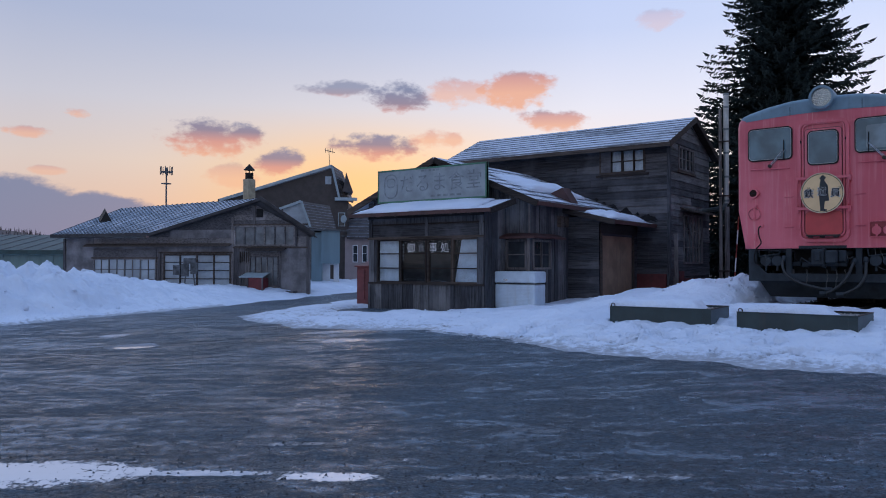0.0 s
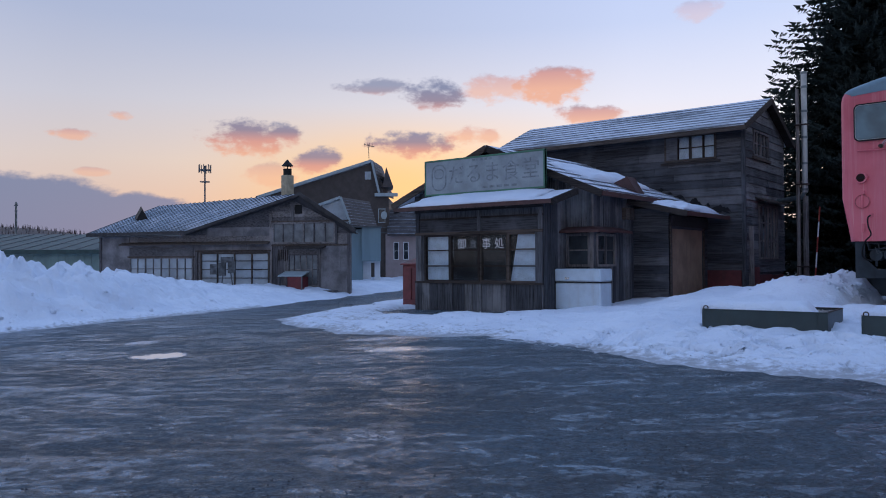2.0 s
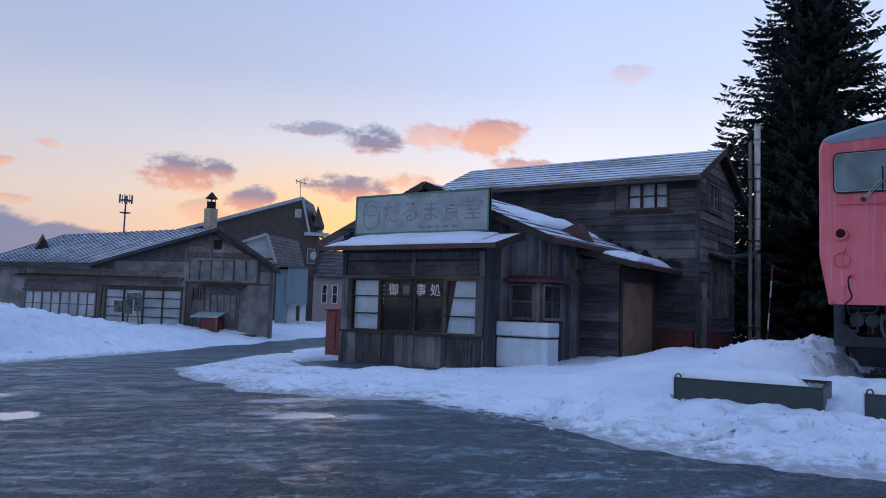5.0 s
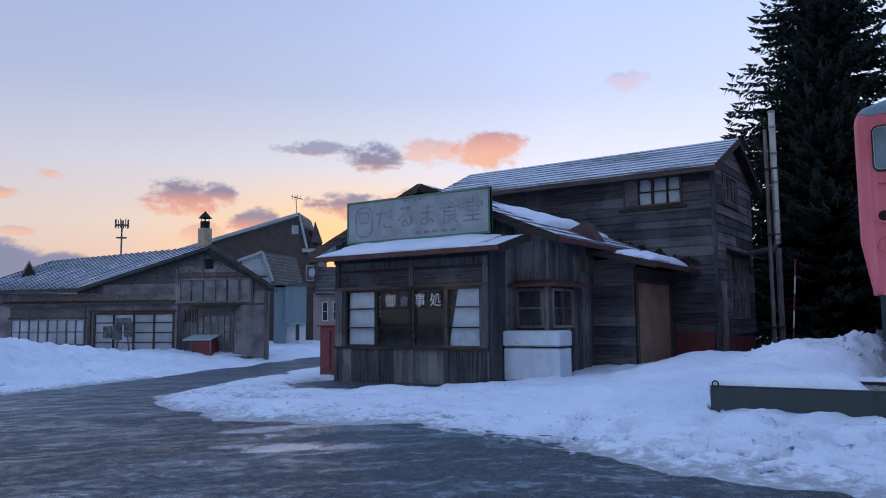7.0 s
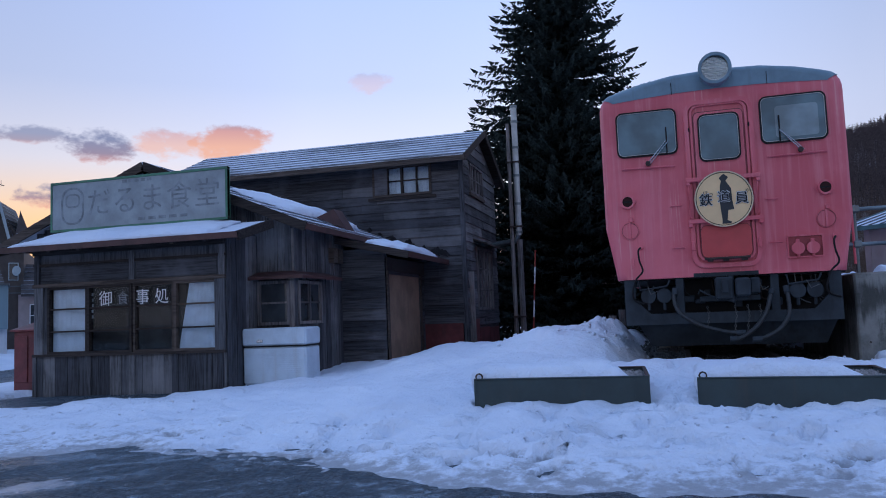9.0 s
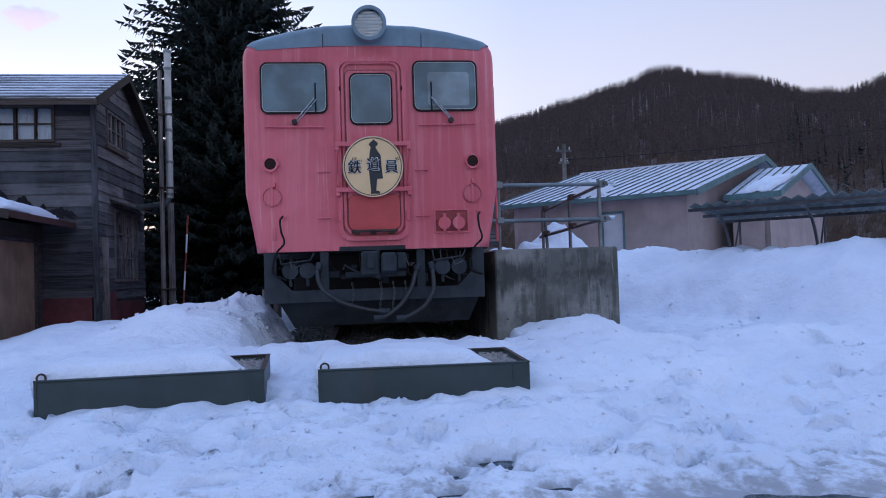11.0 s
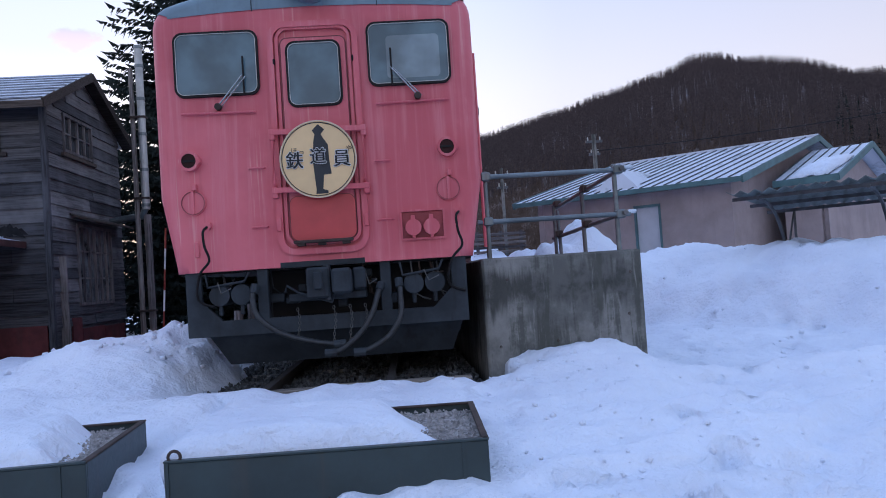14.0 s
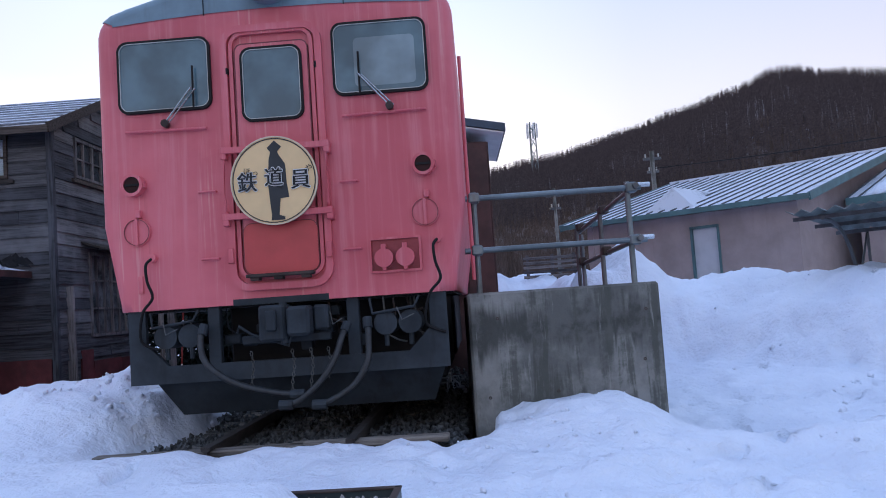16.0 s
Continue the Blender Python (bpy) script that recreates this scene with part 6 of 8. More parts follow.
HOSE = paint("grey_rubber_hose", (0.022, 0.026, 0.030), 0.55, vary=0.25, scale=20)
STEEL_DULL = paint("dull_zinc", (0.085, 0.09, 0.09), 0.6, 0.2, vary=0.2)
LAMP_GLASS = paint("dark_red_lens", (0.030, 0.010, 0.010), 0.45, vary=0.3, spec=0.15)
CREAM_EDGE = paint("cream_rim", (0.72, 0.62, 0.46), 0.5, vary=0.06, bump=0.03)
LENS = glass_material("headlight_lens", (0.12, 0.14, 0.155), 0.06)
CAB_BLIND = glass_material("inner_pane", (0.13, 0.18, 0.20), 0.08)
SOCKET_RED = paint("socket_recess_red", (0.30, 0.05, 0.058), 0.6, vary=0.2)
railcar()


def track():
    """Rails, sleepers and ballast under the railcar."""
    t = thing("railway_track", "rusty rails on old sleepers in dark ballast", "railway track", pose(-2.48, 15.25, 0, 0, 0, -1.6))
    for sx in (-1, 1):
        bm = bmesh.new()
        prof = [(-0.06, 0.54), (0.06, 0.54), (0.06, 0.555), (0.012, 0.57), (0.012, 0.635), (0.033, 0.645), (0.033, 0.67), (-0.033, 0.67), (-0.033, 0.645), (-0.012, 0.635), (-0.012, 0.57), (-0.06, 0.555)]
        slab(bm, [(sx * 0.5335 + x, -0.45, z) for x, z in prof], (0, 24, 0))
        part("rail", bm, RAIL, t)
    bm = bmesh.new()
    box(bm, -1.05, -0.52, 0.40, 1.05, -0.30, 0.56, 0.01)
    me = None
    for k in range(36):
        if me is None:
            ob = part("sleeper", bm, SLEEPER, t)
            me = ob.data
        else:
            ob = new("sleeper", me)
            ob.parent = t
            ob.location = (0.01 * math.sin(k * 3.1), 0.64 * k, 0)
    for y, x0, x1, a in ((-0.30, -1.70, 0.15, 0.02), (-0.22, 0.05, 1.25, -0.015)):
        bm = bmesh.new()
        box(bm, x0, y - 0.07, 0.585, x1, y + 0.07, 0.632, 0.008, Matrix.Rotation(a, 4, "Z"))
        part("plank", bm, SLEEPER, t, "old grey plank across the track")
    # ballast bed
    rnd = random.Random(6)
    vs, fs = [], []
    for k in range(8000):
        y = rnd.uniform(-0.75, 3.2) if k < 7000 else rnd.uniform(3.2, 9)
        x = rnd.uniform(-1.55, 1.35)
        r = rnd.uniform(0.018, 0.045)
        z = 0.535 + rnd.uniform(-0.03, 0.035) - 0.12 * max(0.0, abs(x) - 1.1) - 0.1 * max(0.0, -0.3 - y)
        b = len(vs)
        q = Euler((rnd.uniform(0, 6), rnd.uniform(0, 6), rnd.uniform(0, 6))).to_matrix()
        for v in ((1, 0, 0), (-1, 0.2, 0), (0, 0.8, 0.2), (0.1, -0.9, 0), (0, 0.1, 0.7), (0.2, 0, -0.7)):
            p = q @ Vector(v) * r
            vs.append((x + p.x, y + p.y, z + p.z))
        fs += [(b + i, b + j, b + l) for i, j, l in ((0, 2, 4), (2, 1, 4), (1, 3, 4), (3, 0, 4), (2, 0, 5), (1, 2, 5), (3, 1, 5), (0, 3, 5))]
    st = new("ballast", mesh_of("ballast", vs, fs, BALLAST))
    st.parent = t
    tagged(st, kind="stuff")
    bm = bmesh.new()
    slab(bm, [(-1.6, -0.8, 0.42), (1.4, -0.8, 0.42), (1.4, 24, 0.47), (-1.6, 24, 0.47)], (0, 0, -0.3))
    part("ballast_bed", bm, BALLAST, t)


RAIL = paint("dark_rusted_rail", (0.036, 0.030, 0.028), 0.75, vary=0.3, scale=6)
SLEEPER = wood("old_sleeper", (0.17, 0.155, 0.14), along="x", worn=0.5)
track()


# ---- planters, concrete block and scaffold rail ----
def planter(name, x0, y0, x1, y1, turn, z, seed):
    w, d = x1 - x0, y1 - y0
    t = thing(name, "dark green steel planter box heaped with snow", "planter", pose(x0, y0, z - 0.42, 0, 0, turn), group="planters before the railcar")
    h, k = 0.42, 0.02
    part("front_panel", block(0, 0, 0.04, w, k, h, 0.004), BOX_GREEN, t)
    part("back_panel", block(0, d - k, 0.04, w, d, h, 0.004), BOX_GREEN, t)
    part("side_panel", block(0, k, 0.04, k, d - k, h, 0.004), BOX_GREEN, t)
    part("side_panel", block(w - k, k, 0.04, w, d - k, h, 0.004), BOX_GREEN, t)
    part("bottom", block(k, k, 0.04, w - k, d - k, 0.08, 0.0), RUST, t)
    for y in (0.0, d - 0.03):
        part("rim_bar", block(0, y - 0.008, h, w, y + 0.03, h + 0.012, 0.003), RUST if y else BOX_GREEN, t)
    part("rim_bar", block(w - 0.03, 0, h, w + 0.005, d, h + 0.012, 0.003), RUST, t)
    for x in (0.06, w - 0.08):
        part("edge_angle", block(x - 0.05, -0.006, 0.04, x - 0.045 + 0.008, 0.0, h, 0.0), BOX_GREEN, t)
    for x, y in ((0.02, 0.03), (0.02, d - 0.05), (w - 0.16, 0.03), (w - 0.16, d - 0.1), (w / 2, 0.08)):
        part("support_block", block(x, y, -0.10, x + 0.15, y + 0.08, 0.04, 0.006), CONCRETE, t)
    for x in (0.05, w - 0.12):
        ring = [(x + 0.03 * math.cos(a * math.pi / 6), 0.01, h + 0.025 + 0.03 * math.sin(a * math.pi / 6)) for a in range(13)]
        if x < 0.1:
            part("lifting_ring", tube(bmesh.new(), ring, 0.008, 6), RUST, t)
    for x in (w * 0.12, w * 0.5, w * 0.93):
        part("bolt", disc(bmesh.new(), (x, -0.004, 0.2), 0.006, 0.006, seg=8), RUST, t)
    # gravel filling and the snow on it
    rnd = random.Random(seed)
    vs, fs = [], []
    for _ in range(1500):
        x, y, r = rnd.uniform(w * 0.45, w - 0.04), rnd.uniform(0.04, d - 0.04), rnd.uniform(0.008, 0.02)
        z = h - 0.035 + rnd.uniform(-0.01, 0.012)
        b = len(vs)
        for v in ((1, 0, 0), (-0.5, 0.8, 0), (-0.5, -0.8, 0), (0.1, 0.1, 0.9)):
            a = rnd.uniform(0.7, 1.2) * r
            vs.append((x + v[0] * a, y + v[1] * a, z + v[2] * a))
        fs += [(b, b + 1, b + 3), (b + 1, b + 2, b + 3), (b + 2, b, b + 3)]
    gr = new("gravel", mesh_of("gravel", vs, fs, GRAVEL))
    gr.parent = t
    tagged(gr, kind="stuff")
    part("filling", block(k, k, 0.1, w - k, d - k, h - 0.04, 0.0), GRAVEL, t)
    n = 40
    bm = bmesh.new()
    grid = []
    for j in range(n + 1):
        row = []
        for i in range(n + 1):
            u, v = i / n, j / n
            x, y = -0.025 + u * (w + 0.005), 0.02 + v * (d - 0.04)
            e = min(1.0, min(u * w + 0.05, v * d * 1.4, (1 - v) * d * 1.2) * 7)
            cut = ease((0.95 if seed % 2 == 0 else 1.0) - 0.16 * v * (1 if seed % 2 == 0 else 0.6) + 0.05 * bumps(x + seed, y, 4) - u, 0.0, 0.20)
            if v < 0.2:
                cut *= 1 - 0.85 * hill(u, v, 0.70, 0.0, 0.09, 0.12)
            hh = h - 0.08 + (0.06 + 0.13 * e ** 0.6 + 0.035 * bumps(x + 3 * seed, y, 1.6)) * cut
            row.append(bm.verts.new((x, y, hh)))
        grid.append(row)
    for r0, r1 in zip(grid, grid[1:]):
        for i in range(n):
            bm.faces.new([r0[i], r0[i + 1], r1[i + 1], r1[i]])
    rim = [grid[0][i] for i in range(n)] + [grid[j][n] for j in range(n)] + [grid[n][n - i] for i in range(n)] + [grid[n - j][0] for j in range(n)]
    low = [bm.verts.new((v.co.x + (0.05 if v.co.x < 0.01 else 0.0), v.co.y, 0.2)) for v in rim]
    for i in range(len(rim)):
        j = (i + 1) % len(rim)
        bm.faces.new([rim[j], rim[i], low[i], low[j]])
    bmesh.ops.recalc_face_normals(bm, faces=bm.faces[:])
    part("snow_cap", bm, SNOW, t, "smooth cap of snow", True)


planter("planter", -5.03, 11.98, -3.46, 13.12, 3.0, 0.735, 3)
planter("planter", -3.07, 11.98, -1.50, 13.08, -2.5, 0.72, 4)


def concrete_block():
    t = thing("concrete_block", "stained grey concrete platform end with drill holes", "concrete block")
    bm = bmesh.new()
    box(bm, -1.03, 15.40, 0.1, 0.52, 19.2, 1.665, 0.02)
    part("block", bm, CONCRETE, t)
    for x, z in ((-0.80, 1.45), (0.40, 1.45), (-0.90, 0.82), (-0.35, 0.84), (0.36, 1.05)):
        part("tie_hole", disc(bmesh.new(), (x, 15.395, z), 0.013, 0.008, seg=12, r_in=0.006), RUST, t)


concrete_block()


# darker copy of STEEL that paints shade onto the rear pipes
STEEL_SHADE = paint("shaded_scaffold_steel", (0.13, 0.135, 0.14), 0.5, 0.5, vary=0.25, dirt=(0.09, 0.06, 0.045), dirt_amount=0.2)


def scaffold_rail():
    t = thing("scaffold_rail", "galvanised scaffold tube railing on the concrete", "railing")
    Y, Y2 = 15.62, 18.6

    def pipe(p, q, mat=STEEL):
        return part("pipe", tube(bmesh.new(), [p, q], 0.0245, 12), mat, t)

    for x, y in ((-0.92, Y), (0.38, Y), (0.38, 16.9), (0.36, 18.3)):
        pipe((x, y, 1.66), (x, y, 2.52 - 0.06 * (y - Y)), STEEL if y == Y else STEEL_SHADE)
    pipe((-1.02, Y - 0.05, 2.46), (0.48, Y - 0.05, 2.46))
    pipe((-1.02, Y - 0.05, 2.02), (0.50, Y - 0.05, 2.02))
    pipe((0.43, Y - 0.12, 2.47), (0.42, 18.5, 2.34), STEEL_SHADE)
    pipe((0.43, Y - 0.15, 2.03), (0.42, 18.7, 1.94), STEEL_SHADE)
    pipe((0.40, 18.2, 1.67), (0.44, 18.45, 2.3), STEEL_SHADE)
    for x, y, z in ((-0.92, Y, 2.46), (-0.92, Y, 2.02), (0.40, Y, 2.46), (0.40, Y, 2.02), (0.41, 16.9, 2.42), (0.41, 16.9, 2.01), (0.40, 18.3, 2.38), (0.40, 18.3, 1.98)):
        part("clamp", block(x - 0.045, y - 0.09, z - 0.04, x + 0.05, y + 0.03, z + 0.045, 0.012), RUST if y > Y else STEEL, t)
    for z in (2.46, 2.02):
        part("clamp_bolt", tube(bmesh.new(), [(0.45, Y - 0.05, z + 0.02), (0.56, Y - 0.05, z + 0.02)], 0.02, 8), CHROME, t)


scaffold_rail()


# ---- station side: building, canopy, shelter ----
def station():
    t = thing("station_building", "pinkish rendered station building with snowy seamed metal roof", "station building")
    A, B = Vector((2.36, 29.0, 0)), Vector((6.28, 25.59, 0))
    u = (B - A).normalized()
    f = Face(A, (u.x, u.y))
    L = (B - A).length
    back = Vector((0.76, 0.65, 0))
    D = 9.4
    holes = [(2.77, 3.46, 0.8, 2.94)]
    w = wall(f, L, 0.2, 3.25, holes, 0.18, STUCCO, t)
    gf = Face(B, (back.x, back.y))
    wall(gf, D, 0.2, 3.25, [], 0.18, STUCCO, t, gable=(D / 2, 4.5))
    wall(Face(A + back * D, (-back.x, -back.y)), D, 0.2, 3.25, [], 0.18, STUCCO, t, gable=(D / 2, 4.5))
    wall(Face(B + back * D, (-u.x, -u.y)), L, 0.2, 3.25, [], 0.18, STUCCO, t)
    bm = bmesh.new()
    f.bar(bm, holes[0][0] + 0.04, holes[0][1] - 0.04, 0.8, 2.90, -0.1, -0.05)
    dr = part("door", bm, DOOR_GREY, t, "pale grey metal door")
    bm = bmesh.new()
    for b in ((holes[0][0], holes[0][0] + 0.05, 0.8, 2.94), (holes[0][1] - 0.05, holes[0][1], 0.8, 2.94), (holes[0][0], holes[0][1], 2.89, 2.95)):
        f.bar(bm, *b, -0.1, 0.03)
    part("door_frame", bm, TEAL, dr)
    bm = bmesh.new()
    f.bar(bm, holes[0][0] + 0.08, holes[0][0] + 0.14, 1.6, 1.68, -0.05, 0.02)
    part("door_handle", bm, STEEL, dr)
    e = 0.45
    ra, rb = A - u * e - back * e, B + u * e - back * e
    ra2, rb2 = A - u * e + back * (D + e), B + u * e + back * (D + e)
    ma, mb = A - u * e + back * D / 2, B + u * e + back * D / 2
    ze, zr = 3.33, 4.68

    def up(p, z):
        return (p.x, p.y, z)
    rf = roof_plane(t, [up(ra, ze), up(rb, ze), up(mb, zr), up(ma, zr)], 0.08, ROOF_SEAM, seams=20, seam_mat=SEAM)
    roof_plane(t, [up(rb2, ze), up(ra2, ze), up(ma, zr), up(mb, zr)], 0.08, ROOF_SEAM, seams=20)
    beam(t, up(ra, ze - 0.05), up(rb, ze - 0.05), 0.05, 0.12, TEAL)
    for a, b in ((rb, mb), (rb2, mb), (ra, ma), (ra2, ma)):
        beam(t, up(a, ze - 0.06), up(b, zr - 0.06), 0.05, 0.17, TEAL)
    beam(t, up(ma, zr + 0.02), up(mb, zr + 0.02), 0.16, 0.06, ROOF_SEAM, "ridge_cap")
    # small snow guard dormer near the eave
    sl = (zr - ze) / (D / 2 + e)
    p = ra.lerp(rb, 0.47)
    q = [up(p - u * 0.62 + back * 0.25, ze + 0.25 * sl), up(p + u * 0.62 + back * 0.25, ze + 0.25 * sl), up(p + back * 0.45, ze + 0.62), up(p + back * 2.2, ze + 2.2 * sl)]
    bm = bmesh.new()
    v = [bm.verts.new(k) for k in q]
    for k in ((0, 1, 2), (1, 3, 2), (3, 0, 2), (0, 3, 1)):
        bm.faces.new([v[i] for i in k])
    bmesh.ops.recalc_face_normals(bm, faces=bm.faces[:])
    part("roof_dormer", bm, ROOF_SEAM, t)
    # lower wing with its own gable
    C, u = Vector((8.0, 26.41, 0)), Vector((0.668, -0.744, 0))
    back, out = Vector((0.744, 0.668, 0)), Vector((-0.744, -0.668, 0))
    g2 = Face(C + u * 1.0, (back.x, back.y))
    s2 = Face(C, (u.x, u.y))
    wall(s2, 1.0, 0.2, 3.2, [], 0.15, STUCCO, t)
    wall(g2, 5.3, 0.2, 3.2, [], 0.15, STUCCO, t, gable=(2.65, 4.05))
    c0, c1 = C + out * 0.4 - u * 0.1, C + u * 1.4 + out * 0.4
    d0, d1 = C + back * 2.65 - u * 0.1, C + u * 1.4 + back * 2.65
    e0, e1 = C + back * 5.7 - u * 0.1, C + u * 1.4 + back * 5.7
    r2 = roof_plane(t, [up(c0, 3.25), up(c1, 3.25), up(d1, 4.25), up(d0, 4.25)], 0.08, ROOF_SEAM, seams=6)
    roof_plane(t, [up(e1, 3.25), up(e0, 3.25), up(d0, 4.25), up(d1, 4.25)], 0.08, ROOF_SEAM, seams=6)
    beam(t, up(c0, 3.2), up(c1, 3.2), 0.05, 0.16, TEAL)
    beam(t, up(c1, 3.2), up(d1, 4.2), 0.05, 0.16, TEAL)
    beam(t, up(e1, 3.2), up(d1, 4.2), 0.05, 0.16, TEAL)
    snow_patch("roof_snow", [up(c0.lerp(c1, 0.25), 3.28), up(c0.lerp(c1, 0.85), 3.28), up(c0.lerp(c1, 0.95).lerp(d1, 0.5), 3.78), up(c0.lerp(c1, 0.5).lerp(d0.lerp(d1, 0.5), 0.45), 3.72)], 0.16, t, "snow left on the wing roof", 9)


station()


def canopy():
    t = thing("bicycle_canopy", "open canopy of grey corrugated sheets on curved steel legs", "canopy")
    A, B = Vector((4.0, 20.95, 0)), Vector((9.2, 15.4, 0))
    u = (B - A).normalized()
    n = Vector((u.y, -u.x, 0))
    back = -n
    L, D = (B - A).length, 2.1
    bm = bmesh.new()
    N = int(L / 0.06)
    rows = []
    for i in range(N + 1):
        p = A + u * (i * L / N)
        dz = 0.035 * math.cos(i * math.pi / 2.0)
        a = Vector((p.x, p.y, 2.60 + dz))
        q = p + back * D
        b = Vector((q.x, q.y, 2.36 + dz))
        rows.append([bm.verts.new(v) for v in (a, b, b - Vector((0, 0, 0.012)), a - Vector((0, 0, 0.012)))])
    for r0, r1 in zip(rows, rows[1:]):
        for k in range(4):
            bm.faces.new([r0[k], r1[k], r1[(k + 1) % 4], r0[(k + 1) % 4]])
    bm.faces.new(rows[0])
    bm.faces.new(list(reversed(rows[-1])))
    bmesh.ops.recalc_face_normals(bm, faces=bm.faces[:])
    part("corrugated_roof", bm, CORRUGATED, t, smooth=False)
    for f in (0.12, 0.5, 0.9):
        p, q = A + back * D * f, B + back * D * f
        z = 2.53 - 0.24 * f
        beam(t, (p.x, p.y, z), (q.x, q.y, z), 0.04, 0.06, STEEL_DARK, "purlin")
    for k in range(5):
        p = A + u * (0.45 + k * 1.7)
        pts = []
        for s in range(9):
            a = s / 8
            q = p + back * (D * 0.72 - D * 0.62 * a * a)
            pts.append((q.x, q.y, 0.6 + 1.88 * math.sin(a * math.pi / 2) ** 0.8))
        leg = part("leg", tube(bmesh.new(), pts, 0.03, 8), STEEL_DARK, t)
        q0, q1 = p + back * D * 0.70, p + back * D * 0.95
        part("brace", tube(bmesh.new(), [(q0.x, q0.y, 1.5), (q1.x, q1.y, 2.30)], 0.02, 8), STEEL_DARK, leg)
        q2 = p + back * D * 0.95
        part("rear_post", tube(bmesh.new(), [(q2.x, q2.y, 0.6), (q2.x, q2.y, 2.32)], 0.025, 8), STEEL_DARK, leg)


CORRUGATED = paint("corrugated_sheet", (0.15, 0.185, 0.185), 0.6, vary=0.2, dirt=(0.10, 0.11, 0.11))
STEEL_DARK = paint("dull_steel", (0.11, 0.12, 0.13), 0.5, 0.5, vary=0.2)
canopy()


def shelter():
    t = thing("platform_shelter", "dark red board shelter with blue-edged roof", "shelter")
    part("wall", block(-1.35, 21.5, 0.4, -0.46, 23.6, 4.16, 0.01), RED_METAL, t)
    for k in range(5):
        part("wall_board", block(-0.46, 21.5 + k * 0.42, 0.4, -0.44, 21.5 + k * 0.42 + 0.40, 4.15, 0.004), RED_METAL, t)
    for k in range(2):
        part("wall_board", block(-1.35 + k * 0.45, 21.48, 0.4, -1.35 + k * 0.45 + 0.43, 21.50, 4.15, 0.004), RED_METAL, t)
    bm = bmesh.new()
    slab(bm, [(-2.4, 21.2, 4.70), (-0.16, 21.2, 4.25), (-0.16, 23.8, 4.22), (-2.4, 23.8, 4.67)], (0, 0, 0.12))
    part("roof", bm, NAVY, t, "dark blue roof edge")
    for k in range(4):
        bm = bmesh.new()
        y = 21.24 + k * 0.63
        slab(bm, [(-1.4, y, 4.49), (-0.19, y, 4.245), (-0.19, y + 0.61, 4.24), (-1.4, y + 0.61, 4.485)], (0, 0, -0.025))
        part("soffit", bm, WHITE_PAINT, t)


NAVY = paint("navy_roof_sheet", (0.035, 0.06, 0.10), 0.5, vary=0.15)
shelter()


def utility_pole(x, y, z, label, h0=0.3, r=0.1):
    t = thing("utility_pole", label, "pole", Matrix.Translation((x, y, 0)))
    part("pole", tube(bmesh.new(), [(0, 0, h0), (0, 0, z)], r, 10, r * 0.75), CONCRETE, t)
    for zz, w in ((z - 0.3, 0.30), (z - 0.75, 0.2)):
        part("crossarm", block(-w, -0.04, zz, w, 0.04, zz + 0.08, 0.01), STEEL_DARK, t)
        for xx in (-w + 0.08, w - 0.08, 0.0):
            part("insulator", tube(bmesh.new(), [(xx, 0, zz + 0.08), (xx, 0, zz + 0.20)], 0.025, 8), STEEL_PALE, t)


utility_pole(5.8, 35.0, 6.2, "grey concrete utility pole behind the station")


utility_pole(-66.2, 27.6, 6.3, "distant grey utility pole behind the green hall")
utility_pole(2.55, 36.0, 5.3, "slim weathered utility pole beside the station", 0.2, 0.07)


# ---- poles, stove pipe and marker by the house ----
def stove_pipe():
    t = thing("stove_pipe", "tall galvanised flue pipe strapped to a timber post", "chimney pipe", Matrix.Translation((-6.52, 23.55, 0)))
    part("post", tube(bmesh.new(), [(-0.17, 0.0, 0.3), (-0.17, 0.0, 6.0)], 0.055, 8, 0.045), WOOD_OLD_Z, t)
    pipe = part("flue", tube(bmesh.new(), [(0, 0, 3.2), (0, 0, 6.42)], 0.075, 14), STEEL_PALE, t, "pale galvanised flue sections")
    for z in (3.25, 3.95, 4.65, 5.35, 6.0, 6.38):
        part("collar", tube(bmesh.new(), [(0, 0, z), (0, 0, z + 0.06)], 0.088, 14), STEEL, pipe)
    part("elbow", tube(bmesh.new(), [(0, 0, 3.25), (-0.1, 0.05, 3.08), (-0.75, 0.1, 3.0)], 0.07, 12), STEEL, t)
    part("post", tube(bmesh.new(), [(0.0, 0.05, 0.3), (0.0, 0.05, 3.1)], 0.07, 8), WOOD_OLD_Z, t)
    for z in (1.2, 3.4, 5.0):
        part("strap", block(-0.22, -0.09, z, 0.09, 0.09, z + 0.04, 0.004), RUST, t)


stove_pipe()


def snow_marker():
    t = thing("snow_marker", "slim red and white banded snow marker pole", "marker pole", Matrix.Translation((-6.3, 23.3, 0)) @ pose(0, 0, 0, 0, 4, 0))
    for k in range(6):
        part("band", tube(bmesh.new(), [(0, 0, 0.4 + k * 0.4), (0, 0, 0.8 + k * 0.4)], 0.018, 8), SIGNAL_RED if k % 2 else WHITE_PAINT, t)


SIGNAL_RED = paint("signal_red", (0.30, 0.04, 0.03), 0.5, vary=0.1)
snow_marker()


